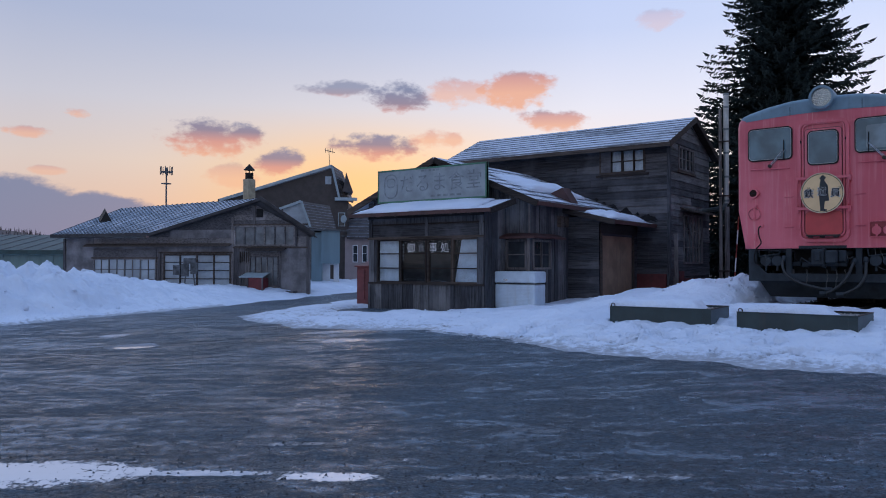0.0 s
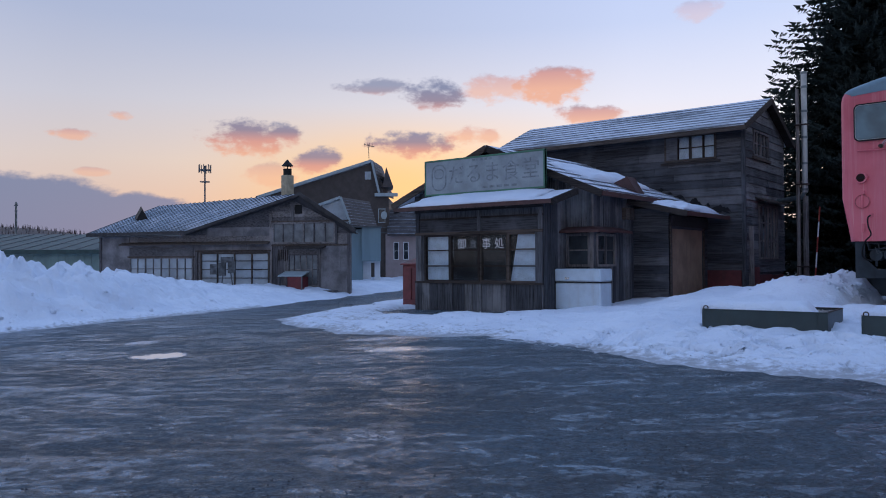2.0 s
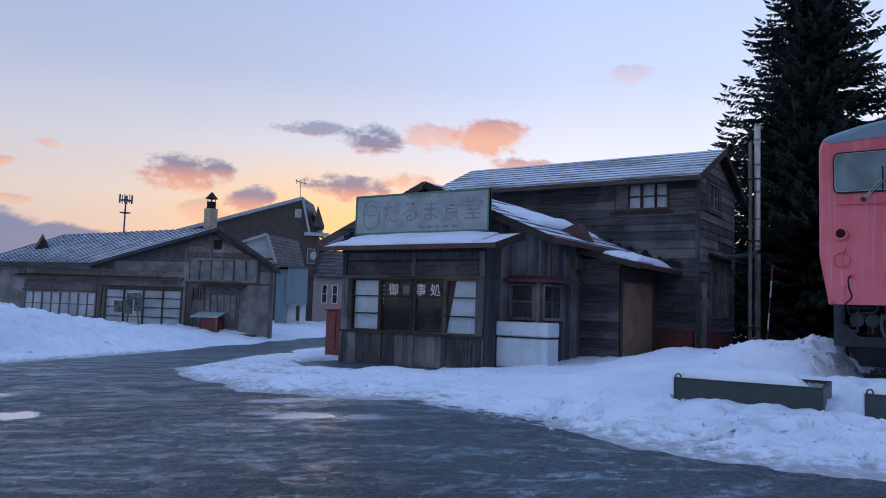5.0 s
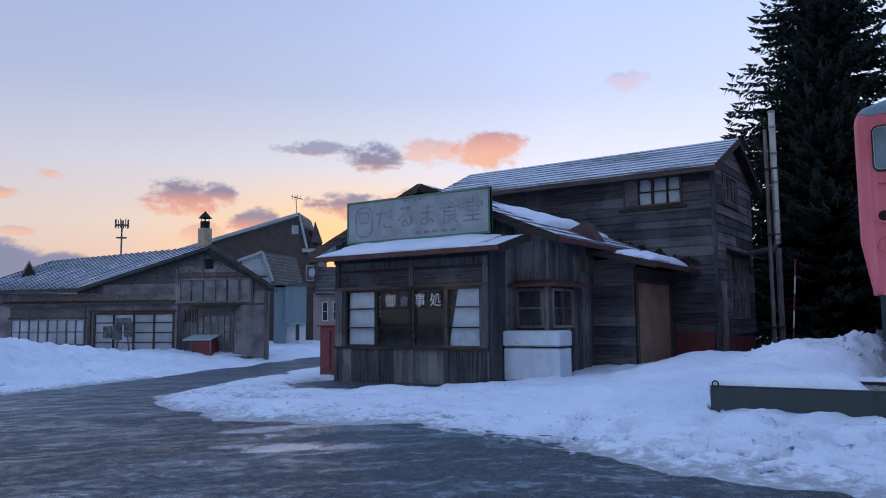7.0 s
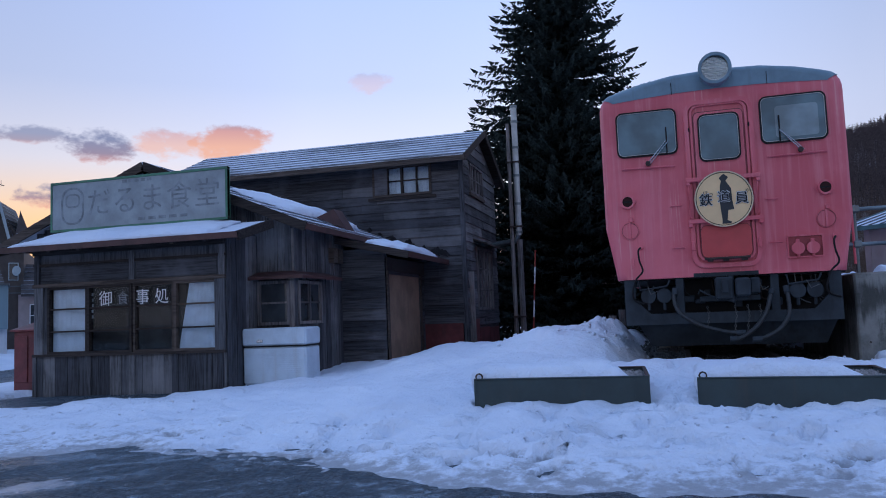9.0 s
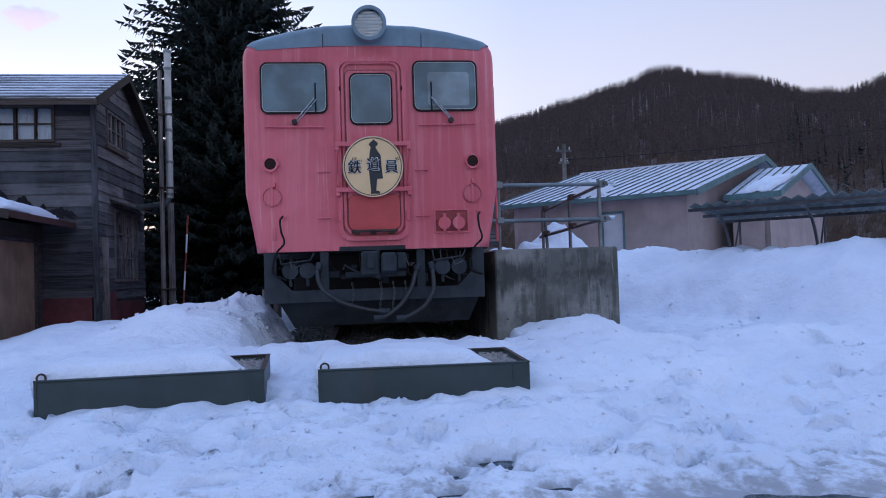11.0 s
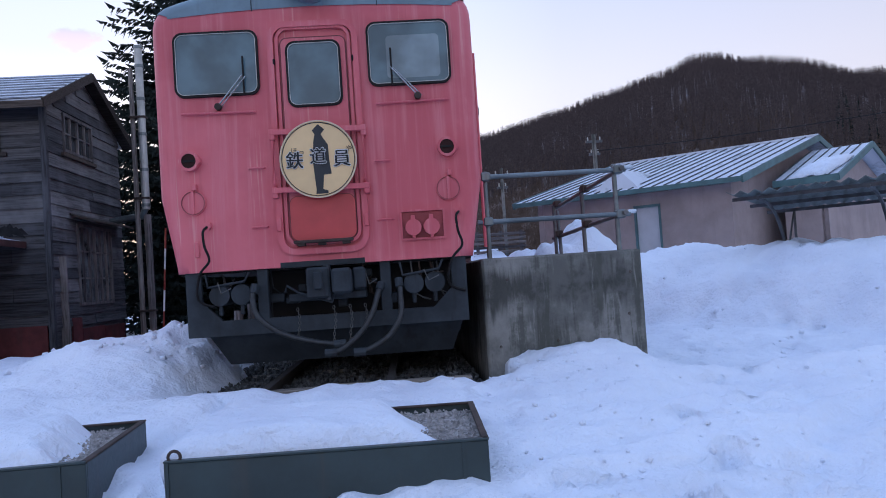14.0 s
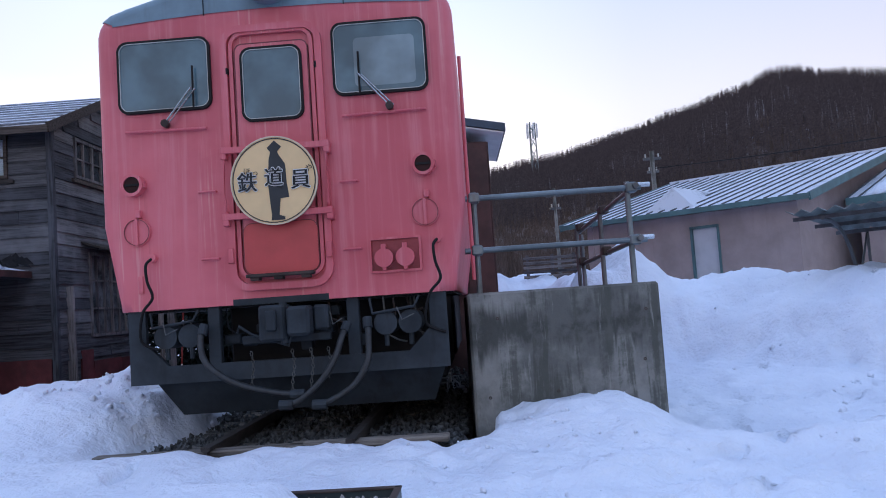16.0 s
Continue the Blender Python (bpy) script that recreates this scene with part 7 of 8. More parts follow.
# ---- spruce ----
def spruce(x, y, height, seed):
    t = thing("spruce_tree", "tall dark spruce with drooping snow-free branches", "tree", Matrix.Translation((x, y, 0.2)))
    part("trunk", tube(bmesh.new(), [(0, 0, 0), (0.02, 0, height * 0.5), (0, 0, height * 0.98)], 0.24, 10, 0.03), BARK, t)
    rnd = random.Random(seed)
    vs, fs = [], []

    def twig(p, d, w, droop):
        side = Vector((-d.y, d.x, 0))
        if side.length < 1e-3:
            side = Vector((1, 0, 0))
        side = side.normalized() * w
        b = len(vs)
        tip = p + d + Vector((0, 0, droop))
        vs.extend([tuple(p + side), tuple(p - side), tuple(tip), tuple(p + d * 0.5 + Vector((0, 0, -w * 1.6)))])
        fs.extend([(b, b + 1, b + 2), (b, b + 3, b + 2), (b + 1, b + 3, b + 2)])

    z = 0.5
    while z < height:
        f = z / height
        reach = min(3.7, (height - z) * 0.315 + 0.10)
        whorl = rnd.uniform(0.88, 1.12)
        for k in range(24 + int(18 * (1 - f)) + (26 if f < 0.45 else 0)):
            a = rnd.uniform(0, 2 * math.pi)
            ln = reach * whorl * (rnd.uniform(0.82, 1.05) if k % 2 else rnd.uniform(0.3, 0.85))
            slope = 0.14 * f - 0.20 + rnd.uniform(-0.07, 0.07)
            out = Vector((math.cos(a), math.sin(a), 0))
            steps = max(4, int(ln / 0.085))
            p0 = Vector((0, 0, z + rnd.uniform(-0.09, 0.09)))
            for s in range(1, steps + 1):
                q = s / steps
                p = p0 + out * ln * q + Vector((0, 0, slope * ln * q + 0.11 * ln * q * q * q))
                p = p + Vector((rnd.uniform(-0.03, 0.03), rnd.uniform(-0.03, 0.03), rnd.uniform(-0.03, 0.03)))
                if q < 0.15 and rnd.random() < 0.5:
                    continue
                for sd in (-1, 1):
                    ang = a + sd * rnd.uniform(0.5, 1.15)
                    m = (0.12 + 0.26 * (1 - q)) * rnd.uniform(0.6, 1.3) * min(1.0, ln / 1.2 + 0.3)
                    twig(p, Vector((math.cos(ang), math.sin(ang), 0)) * m, rnd.uniform(0.034, 0.06), -rnd.uniform(0.0, 0.14))
                if rnd.random() < 0.35:
                    twig(p, out * 0.10, 0.04, -rnd.uniform(0.10, 0.26))
            twig(p, out * 0.24, 0.035, rnd.uniform(0.02, 0.12))
        z += 0.20 + 0.10 * (1 - f)
    cr = new("crown", mesh_of("crown", vs, fs, NEEDLES))
    cr.parent = t
    return t


spruce(-6.0, 29.0, 15.6, 5)


# ---- across the road: old shed, brown house, annex, far things ----
def old_shed():
    t = thing("old_workshop", "old grey timber workshop with seamed metal roof", "workshop")
    A, u = (-32.18, 17.28), (0.9023, 0.4311)
    f = Face((A[0], A[1], 0), u)
    L = 10.95
    holes = [(1.39, 4.28, 0.70, 1.62), (4.61, 7.61, 0.45, 1.80), (8.41, 9.66, 0.52, 1.71), (7.75, 10.36, 2.12, 2.95), (8.70, 8.98, 3.28, 3.62)]
    w = wall(f, L, 0.0, 2.5, holes[:3] + [(7.75, 10.36, 2.12, 2.5)], 0.14, WOOD_OLD, t)
    top = lambda a: 2.5 if a < 4.3 else (2.6 + (a - 4.3) * 0.288 if a < 8.99 else 3.95 - (a - 8.99) * 0.63)
    bm = bmesh.new()
    slab(bm, [f.at(3.9, 2.5, -0.01), f.at(L, 2.5, -0.01), f.at(L, top(L) - 0.02, -0.01), f.at(8.99, 4.0, -0.01), f.at(3.9, 2.62, -0.01)], f.n * -0.12)
    part("gable", bm, WOOD_OLD, t)
    boards(f, 7.7, 1.85, lambda a: min(top(a), 3.6), [(0, 7.7, 2.12, 2.32)], PLASTER_OLD, w, pitch=0.34, seed=21, proud=0.02, lo=2.2, hi=4.0)
    boards(Face(f.at(7.72, 0), u), 0.72, 0.1, lambda a: 2.1, [], WOOD_OLD_Z, w, upright=True, pitch=0.2, seed=22, proud=0.03)
    # posts and rails that divide the front into fields
    for a, z0, z1 in ((7.68, 0.1, 3.3), (9.72, 0.3, 2.1), (10.38, 2.1, 2.98), (4.44, 0.2, 1.85), (8.60, 2.95, 3.7), (0.02, 0.1, 2.45), (10.90, 0.1, 2.5)):
        bm = bmesh.new()
        f.bar(bm, a - 0.05, a + 0.05, z0, z1, 0.0, 0.06)
        part("post", bm, WOOD_OLD_Z, t)
    for a0, a1, z in ((7.7, 10.9, 2.98), (7.7, 10.9, 2.06), (4.4, 7.7, 1.86), (1.3, 4.4, 1.64)):
        bm = bmesh.new()
        f.bar(bm, a0, a1, z - 0.035, z + 0.035, 0.0, 0.065)
        part("rail", bm, WOOD_TRIM, t)
    for k in range(5):
        bm = bmesh.new()
        f.bar(bm, 8.0 + k * 0.09, 8.03 + k * 0.09, 1.45 + 0.03 * (k % 3), 1.9, 0.03, 0.07)
        part("broken_lath", bm, WOOD_TRIM, t)
    boards(Face(f.at(9.7, 0), u), 1.25, 0.1, lambda a: 2.1, [], PLASTER_OLD, w, upright=True, pitch=1.3, seed=23, proud=0.03)
    boards(Face(f.at(0, 0), u), 1.36, 0.1, lambda a: 2.5, [], PLASTER_OLD, w, upright=True, pitch=1.4, seed=24, proud=0.03)
    boards(Face(f.at(7.72, 0), u), 3.2, 2.98, lambda a: top(a + 7.72) - 0.05, [], WOOD_OLD, w, pitch=0.2, seed=25, proud=0.03)
    window(f, *holes[0], 8, 2, t, WOOD_OLD, FROSTED, 0.03, 0.05, 0.03, heavy=(2, 4, 6))
    window(f, *holes[1], 4, 4, t, WOOD_TRIM, FROSTED, 0.03, 0.06, 0.03, heavy=(1, 2, 3))
    window(f, *holes[2], 5, 2, t, WOOD_OLD, PANE_OLD, 0.03, 0.05, 0.03)
    window(f, *holes[3], 6, 1, t, WOOD_OLD, PANE_OLD, 0.04, 0.06, 0.05, heavy=(1, 3, 5))
    bm = bmesh.new()
    f.bar(bm, 8.70, 8.98, 3.28, 3.62, -0.02, 0.05)
    part("vent", bm, RUBBER, t, "small dark gable vent")
    bm = bmesh.new()
    f.bar(bm, 1.39, 4.28, 1.66, 2.02, 0.0, 0.035)
    part("shutter", bm, WOOD_OLD, t)
    # eaves over the windows
    for a, b, z, d in ((1.05, 7.65, 2.24, 0.30), (8.36, 10.0, 2.06, 0.40)):
        bm = bmesh.new()
        slab(bm, [f.at(a, z - 0.10, d), f.at(b, z - 0.10, d), f.at(b, z, 0), f.at(a, z, 0)], (0, 0, -0.04))
        part("window_hood", bm, WOOD_TRIM, t)
    # roof: long slope to the side of the road, ridge running away
    P = f.at(8.99, 4.02, 0.35)
    R0, R1 = f.at(4.15, 2.62, 0.45), f.at(-0.35, 2.58, 0.45)
    back = (-33.8, 20.9, 4.03)
    roof_plane(t, [tuple(R1), tuple(R0), tuple(P), back], 0.07, ROOF_SHED, seams=27)
    S = f.at(11.3, 2.55, 0.35)
    # this slope is dark all over, as only its underside shows
    roof_plane(t, [tuple(S), (-33.0, 26.0, 2.6), back, tuple(P)], 0.07, DARK_TRIM)
    up = Vector((0, 0, 0.02))
    beam(t, R0 + f.n * 0.03 - up * 2, P + f.n * 0.03 - up * 2, 0.05, 0.11, DARK_TRIM)
    beam(t, S + f.n * 0.03 + up, P + f.n * 0.03 + up, 0.06, 0.13, DARK_TRIM)
    beam(t, R1 - up, R0 - up, 0.05, 0.12, DARK_TRIM)
    # soffits added under the overhangs, their darkness painted so undersides don't show pale
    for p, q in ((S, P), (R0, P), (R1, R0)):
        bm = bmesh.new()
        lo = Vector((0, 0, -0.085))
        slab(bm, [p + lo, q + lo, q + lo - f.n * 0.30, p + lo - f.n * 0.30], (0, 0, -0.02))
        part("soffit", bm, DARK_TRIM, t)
    bm = bmesh.new()
    q = Vector(R1).lerp(Vector(back), 0.42).lerp(Vector(R0).lerp(P, 0.42), 0.16)
    slab(bm, [q, q + Vector((0.55, 0.25, 0.05)), q + Vector((0.25, 0.15, 0.5))], (-0.9, 0.45, 0.2))
    part("roof_vent", bm, RUBBER, t, "small dark roof vent")
    # side wall that closes the shed to the right
    wall(Face(f.at(L, 0), (-0.80, 0.60)), 4.5, 0.0, 2.5, [], 0.12, WOOD_OLD, t)


DARK_TRIM = paint("dark_shed_trim", (0.060, 0.056, 0.056), 0.8, vary=0.2, spec=0.2)
PLASTER_OLD = paint("old_grey_plaster", (0.20, 0.19, 0.195), 0.9, vary=0.3, scale=1.6, dirt=(0.10, 0.10, 0.10), dirt_amount=0.5)
FROSTED = paint("frosted_panes", (0.36, 0.41, 0.45), 0.35, vary=0.2, scale=1.0)
PANE_OLD = paint("dusty_panes", (0.16, 0.175, 0.185), 0.3, vary=0.3, scale=2.0)
ROOF_SHED = metal_roof("old_seamed_roof", (0.36, 0.42, 0.50), 0.45)
old_shed()


def stand_board():
    """A framed board on thin legs in front of the shed, and the red box by its door."""
    f = Face((-32.18, 17.28, 0), (0.9023, 0.4311))
    t = thing("notice_stand", "small grey notice stand on two splayed legs", "stand")
    for a, b in ((6.15, 6.35), (6.75, 6.5)):
        part("leg", tube(bmesh.new(), [f.at(a, 0.1, 1.2), f.at(b, 1.5, 1.2)], 0.025, 6), STEEL_DARK, t)
    for a, z0, z1 in ((5.75, 0.95, 1.35), (6.1, 0.9, 1.4), (6.5, 1.0, 1.45)):
        bm = bmesh.new()
        f.bar(bm, a, a + 0.3, z0, z1, 1.2, 1.26)
        part("panel", bm, STAND_GREY, t)
    bm = bmesh.new()
    f.bar(bm, 6.2, 6.7, 1.4, 1.62, 1.2, 1.26)
    part("panel", bm, STAND_GREY, t)
    r = thing("red_box", "red sheet-metal box with grey lid by the workshop", "box")
    bm = bmesh.new()
    f.bar(bm, 8.66, 9.26, 0.1, 0.84, 0.1, 0.7)
    part("body", bm, RED_BOX, r)
    bm = bmesh.new()
    slab(bm, [f.at(8.30, 0.86, 0.76), f.at(9.30, 0.86, 0.76), f.at(9.30, 1.02, 0.06), f.at(8.30, 1.02, 0.06)], (0, 0, 0.03))
    part("lid", bm, SIDING_BLUE, r, "sloping grey sheet lid")
    for a in (8.36, 8.66, 9.26):
        bm = bmesh.new()
        f.bar(bm, a - 0.02, a + 0.02, 0.1, 0.84, 0.66, 0.72)
        part("upright", bm, WOOD_OLD_Z, r)
    k = thing("grey_crate", "low grey wooden crate by the workshop wall", "crate")
    for z in (0.12, 0.24):
        bm = bmesh.new()
        f.bar(bm, 9.75, 10.55, z, z + 0.09, 0.25, 0.6)
        part("slat", bm, WOOD_OLD, k)
    for a in (9.8, 10.45):
        bm = bmesh.new()
        f.bar(bm, a, a + 0.06, 0.05, 0.36, 0.61, 0.65)
        part("upright", bm, WOOD_OLD_Z, k)


STAND_GREY = paint("weathered_stand_board", (0.10, 0.105, 0.11), 0.8, vary=0.4, scale=5)
RED_BOX = paint("worn_red_sheet", (0.16, 0.022, 0.026), 0.55, vary=0.2, dirt=(0.08, 0.03, 0.03))
stand_board()


def brown_house():
    t = thing("brown_house", "tall brown-clad house with tiled dormer and white-edged eaves", "house")
    f = Face((-31.7 - 0.712 * 6, 32.6 - 0.702 * 6, 0), (0.712, 0.702))
    wall(f, 7.1, 0.0, 5.0, [(6.5, 6.9, 3.6, 4.4), (6.95, 7.08, 1.8, 2.6)], 0.2, SIDING_BROWN, t)
    bm = bmesh.new()
    slab(bm, [f.at(0, 5.0), f.at(7.1, 5.0), f.at(7.1, 5.2), f.at(6.13, 6.95)], f.n * -0.2)
    part("gable", bm, SIDING_BROWN, t)
    for z in [0.35 + 0.3 * k for k in range(15)]:
        bm = bmesh.new()
        f.bar(bm, 0, 7.1, z, z + 0.02, 0, 0.012)
        part("siding_course", bm, SIDING_BROWN, t)
    beam(t, f.at(-0.2, 5.02, 0.1), f.at(6.13, 7.1, 0.1), 0.2, 0.16, SIDING_BLUE, "barge_board")
    beam(t, f.at(6.13, 7.1, 0.1), f.at(6.55, 5.3, 0.1), 0.2, 0.12, SIDING_BLUE, "barge_board")
    beam(t, f.at(6.3, 5.18, 0.15), f.at(7.6, 5.18, 0.15), 0.2, 0.18, SIDING_BLUE, "barge_board")
    # roof slopes
    roof_plane(t, [f.at(-0.3, 5.08, 0.1), f.at(6.13, 7.16, 0.1), f.at(6.13, 7.16, -7), f.at(-0.3, 5.08, -7)], 0.1, TILE_DARK)
    roof_plane(t, [f.at(6.75, 5.25, 0.12), f.at(7.45, 5.25, -2.5), f.at(6.75, 7.1, -2.5), f.at(6.13, 7.16, 0.1)], 0.1, TILE_DARK, courses=10)
    # dormer on the tiled slope
    bm = bmesh.new()
    slab(bm, [f.at(6.75, 5.6, 0.3), f.at(7.35, 5.6, 0.3), f.at(6.95, 6.75, 0.25)], f.n * -2)
    part("dormer", bm, TILE_DARK, t)
    # right-hand wing below with its own tiled skirt
    wall(Face(f.at(7.1, 0), (-0.62, 0.78)), 6, 0.0, 5.0, [], 0.2, SIDING_BROWN, t)
    roof_plane(t, [f.at(7.0, 2.95, 0.45), f.at(9.3, 2.95, 0.45), f.at(8.7, 4.4, -0.9), f.at(7.0, 4.4, -0.9)], 0.1, TILE_DARK, courses=7)
    wall(Face(f.at(6.9, 0, 0.2), (0.712, 0.702)), 2.3, 0.0, 2.95, [(0.45, 0.75, 1.5, 2.5), (1.0, 1.3, 1.5, 2.5)], 0.2, STUCCO, t)
    window(f, 6.5, 6.9, 3.6, 4.4, 1, 1, t, SIDING_BLUE, PANE, 0.02)
    window(Face(f.at(6.9, 0, 0.2), (0.712, 0.702)), 0.45, 0.75, 1.5, 2.5, 1, 2, t, WHITE_PAINT, PANE, 0.02)
    window(Face(f.at(6.9, 0, 0.2), (0.712, 0.702)), 1.0, 1.3, 1.5, 2.5, 1, 2, t, WHITE_PAINT, PANE, 0.02)
    wall(Face(f.at(6.9, 0, -0.9), (0.712, 0.702)), 1.9, 0.0, 4.3, [], 0.2, SIDING_BROWN, t)
    bm = bmesh.new()
    f.bar(bm, 5.75, 6.1, 6.05, 6.5, 0.0, 0.04)
    part("window", bm, FROSTED, t, "small pale gable window")
    part("dish", disc(bmesh.new(), f.at(6.8, 4.0, 0.5), 0.22, 0.04, "y", 16), SIDING_BLUE, t, "round satellite dish")
    for z in (3.0, 3.3):
        bm = bmesh.new()
        f.bar(bm, 6.3, 7.1, z, z + 0.05, 0.3, 0.35)
        part("balcony_rail", bm, STEEL_DARK, t)
    a = part("aerial", tube(bmesh.new(), [f.at(6.0, 7.0, -0.5), f.at(5.95, 8.15, -0.5)], 0.02, 6), STEEL_DARK, t, "thin television aerial")
    part("aerial_boom", tube(bmesh.new(), [f.at(5.7, 8.12, -0.5), f.at(6.3, 7.98, -0.5)], 0.02, 6), STEEL_DARK, a)
    for k in range(4):
        part("aerial_rod", tube(bmesh.new(), [f.at(5.75 + k * 0.14, 7.95, -0.5), f.at(5.75 + k * 0.14, 8.22, -0.5)], 0.012, 5), STEEL_DARK, a)


brown_house()


def annex():
    t = thing("blue_annex", "pale blue sided annex with small tiled gable", "annex")
    f = Face((-28.6 - 0.712 * 1.2, 27.6 - 0.702 * 1.2, 0), (0.712, 0.702))
    wall(Face(f.at(1.62, 0), (0.712, 0.702)), 0.55, 0.0, 3.0, [], 2.0, ANNEX_BLUE, t)
    wall(Face(f.at(2.12, 0, 0.2), (0.712, 0.702)), 0.92, 1.42, 3.1, [], 2.0, ANNEX_BLUE, t)
    wall(Face(f.at(2.12, 0, -0.3), (0.712, 0.702)), 0.9, 0.0, 1.42, [(0.45, 0.62, 0.1, 1.35)], 0.2, WHITE_PAINT, t)
    bm = bmesh.new()
    f.bar(bm, 1.55, 3.1, 3.08, 3.16, -2, 0.3)
    part("flat_roof", bm, STEEL_DARK, t)
    bm = bmesh.new()
    slab(bm, [f.at(0.0, 3.0, -0.4), f.at(1.5, 3.0, -0.4), f.at(1.5, 3.35, -0.4), f.at(1.05, 4.5, -0.4), f.at(0.2, 4.25, -0.4)], f.n * -0.2)
    part("gable", bm, FROSTED, t, "pale glazed gable")
    beam(t, f.at(0.0, 4.2, -0.3), f.at(1.08, 4.6, -0.3), 0.15, 0.12, SIDING_BLUE, "barge_board")
    beam(t, f.at(1.08, 4.6, -0.3), f.at(1.55, 3.3, -0.3), 0.15, 0.12, SIDING_BLUE, "barge_board")
    roof_plane(t, [f.at(1.5, 3.25, -0.35), f.at(2.9, 3.25, -3.2), f.at(2.5, 4.6, -3.2), f.at(1.1, 4.6, -0.35)], 0.1, TILE_DARK, courses=9)


annex()


def chimney():
    t = thing("chimney", "cream rendered chimney with sooty metal cowl", "chimney", Matrix.Translation((-33.26, 28.0, 0)))
    part("stack", block(-0.24, -0.24, 2.5, 0.24, 0.24, 6.02, 0.02), CREAM_WALL, t)
    part("soot_band", tube(bmesh.new(), [(0, 0, 6.01), (0, 0, 6.36)], 0.22, 14), RUBBER, t)
    for k in range(4):
        a = 0.8 + k * math.pi / 2
        part("cowl_leg", tube(bmesh.new(), [(0.17 * math.cos(a), 0.17 * math.sin(a), 6.34), (0.19 * math.cos(a), 0.19 * math.sin(a), 6.54)], 0.018, 6), RUBBER, t)
    part("cowl", tube(bmesh.new(), [(0, 0, 6.52), (0, 0, 6.86)], 0.32, 14, 0.02), RUBBER, t)


CREAM_WALL = paint("cream_render", (0.42, 0.36, 0.25), 0.85, vary=0.15, dirt=(0.15, 0.13, 0.1), dirt_amount=0.4)
chimney()


def radio_mast(x, y, z0, z1, w, label):
    t = thing("radio_mast", label, "mast", Matrix.Translation((x, y, 0)))
    part("pole", tube(bmesh.new(), [(0, 0, z0), (0, 0, z1)], w * 0.08, 8), STEEL_DARK, t)
    for k, zz in enumerate((z1 - 0.12 * (z1 - z0) * 0, z1 - w * 1.2)):
        part("platform", disc(bmesh.new(), (0, 0, zz - w * 0.5), w * (0.62 if k == 0 else 0.5), w * 0.08, "z", 12, w * 0.45 if k == 0 else w * 0.36), STEEL_DARK, t)
    for k in range(8):
        a = k * math.pi / 4
        part("antenna", block(w * 0.6 * math.cos(a) - w * 0.03, w * 0.6 * math.sin(a) - w * 0.03, z1 - w * 0.75, w * 0.6 * math.cos(a) + w * 0.03, w * 0.6 * math.sin(a) + w * 0.03, z1 + w * 0.1, 0.0), STEEL_DARK, t)


radio_mast(-59.06, 40.16, 0.5, 9.8, 0.85, "steel radio mast with ring of antennas")


def lattice_mast():
    """The far lattice tower on the wooded slope."""
    t = thing("lattice_mast", "slender lattice radio tower on the wooded slope", "mast", Matrix.Translation((20.3, 198.0, 0)))
    r = 1.0
    for k in range(3):
        a = k * 2.1
        part("leg", tube(bmesh.new(), [(r * 1.2 * math.cos(a), r * 1.2 * math.sin(a), 18), (r * 0.8 * math.cos(a), r * 0.8 * math.sin(a), 44.3)], 0.16, 5), STEEL, t)
    for z in range(20, 43, 3):
        for k in range(3):
            a, b = k * 2.1, (k + 1) * 2.1
            part("brace", tube(bmesh.new(), [(r * math.cos(a), r * math.sin(a), z), (r * math.cos(b), r * math.sin(b), z + 3)], 0.1, 4), STEEL, t)
    for k in range(5):
        a = k * 1.26
        part("antenna", block(1.3 * math.cos(a) - 0.2, 1.3 * math.sin(a) - 0.2, 40.5, 1.3 * math.cos(a) + 0.2, 1.3 * math.sin(a) + 0.2, 44, 0.0), WHITE_PAINT, t)


lattice_mast()


def green_hall():
    t = thing("green_hall", "long pale green sheet-clad hall with dark roof", "hall")
    f = Face((-52.0, 8.0, 0), (0.70, 0.714))
    wall(f, 20.0, 0.0, 1.98, [], 0.3, SIDING_GREEN, t)
    for k in range(50):
        bm = bmesh.new()
        f.bar(bm, k * 0.4, k * 0.4 + 0.03, 0.1, 1.85, 0, 0.03)
        part("sheet_rib", bm, SIDING_GREEN, t)
    roof_plane(t, [f.at(-0.5, 2.06, 0.5), f.at(20.5, 2.06, 0.5), f.at(20.5, 3.15, -8), f.at(-0.5, 3.15, -8)], 0.15, ROOF_GREEN, seams=24)
    beam(t, f.at(-0.5, 1.98, 0.5), f.at(20.5, 1.98, 0.5), 0.1, 0.2, ROOF_GREEN)
    wall(Face(f.at(20, 0), (-f.n.x, -f.n.y)), 8, 0.0, 1.9, [], 0.3, SIDING_GREEN, t, gable=(7.9, 3.1))


ROOF_GREEN = paint("dark_green_roof", (0.025, 0.055, 0.050), 0.55, vary=0.2)
green_hall()

# ---- wooded hills ----
RIDGE = [(-80, 8.5), (-60, 10.0), (-45, 11.6), (-38, 11.9), (-35.6, 11.5), (-33.5, 11.6), (-31.5, 12.5), (-27.6, 13.4), (-25, 14.0), (-23.2, 13.95), (-20.8, 13.4), (-19.2, 12.9), (-16.4, 12.3), (-13, 11.5), (-9.1, 10.6), (-6.1, 10.1), (-2.9, 9.5),
         (3, 7.6), (10, 4.7), (20, 2.2), (35, 1.2), (55, 1.2), (60, 1.3), (62.5, 1.9), (64, 2.6), (66, 3.5), (69, 3.75), (74, 3.9), (90, 3.4), (120, 4.0)]


def ridge_el(a):
    for (a0, e0), (a1, e1) in zip(RIDGE, RIDGE[1:]):
        if a0 <= a <= a1:
            t = (a - a0) / (a1 - a0)
            return e0 + (e1 - e0) * t
    return 3.0


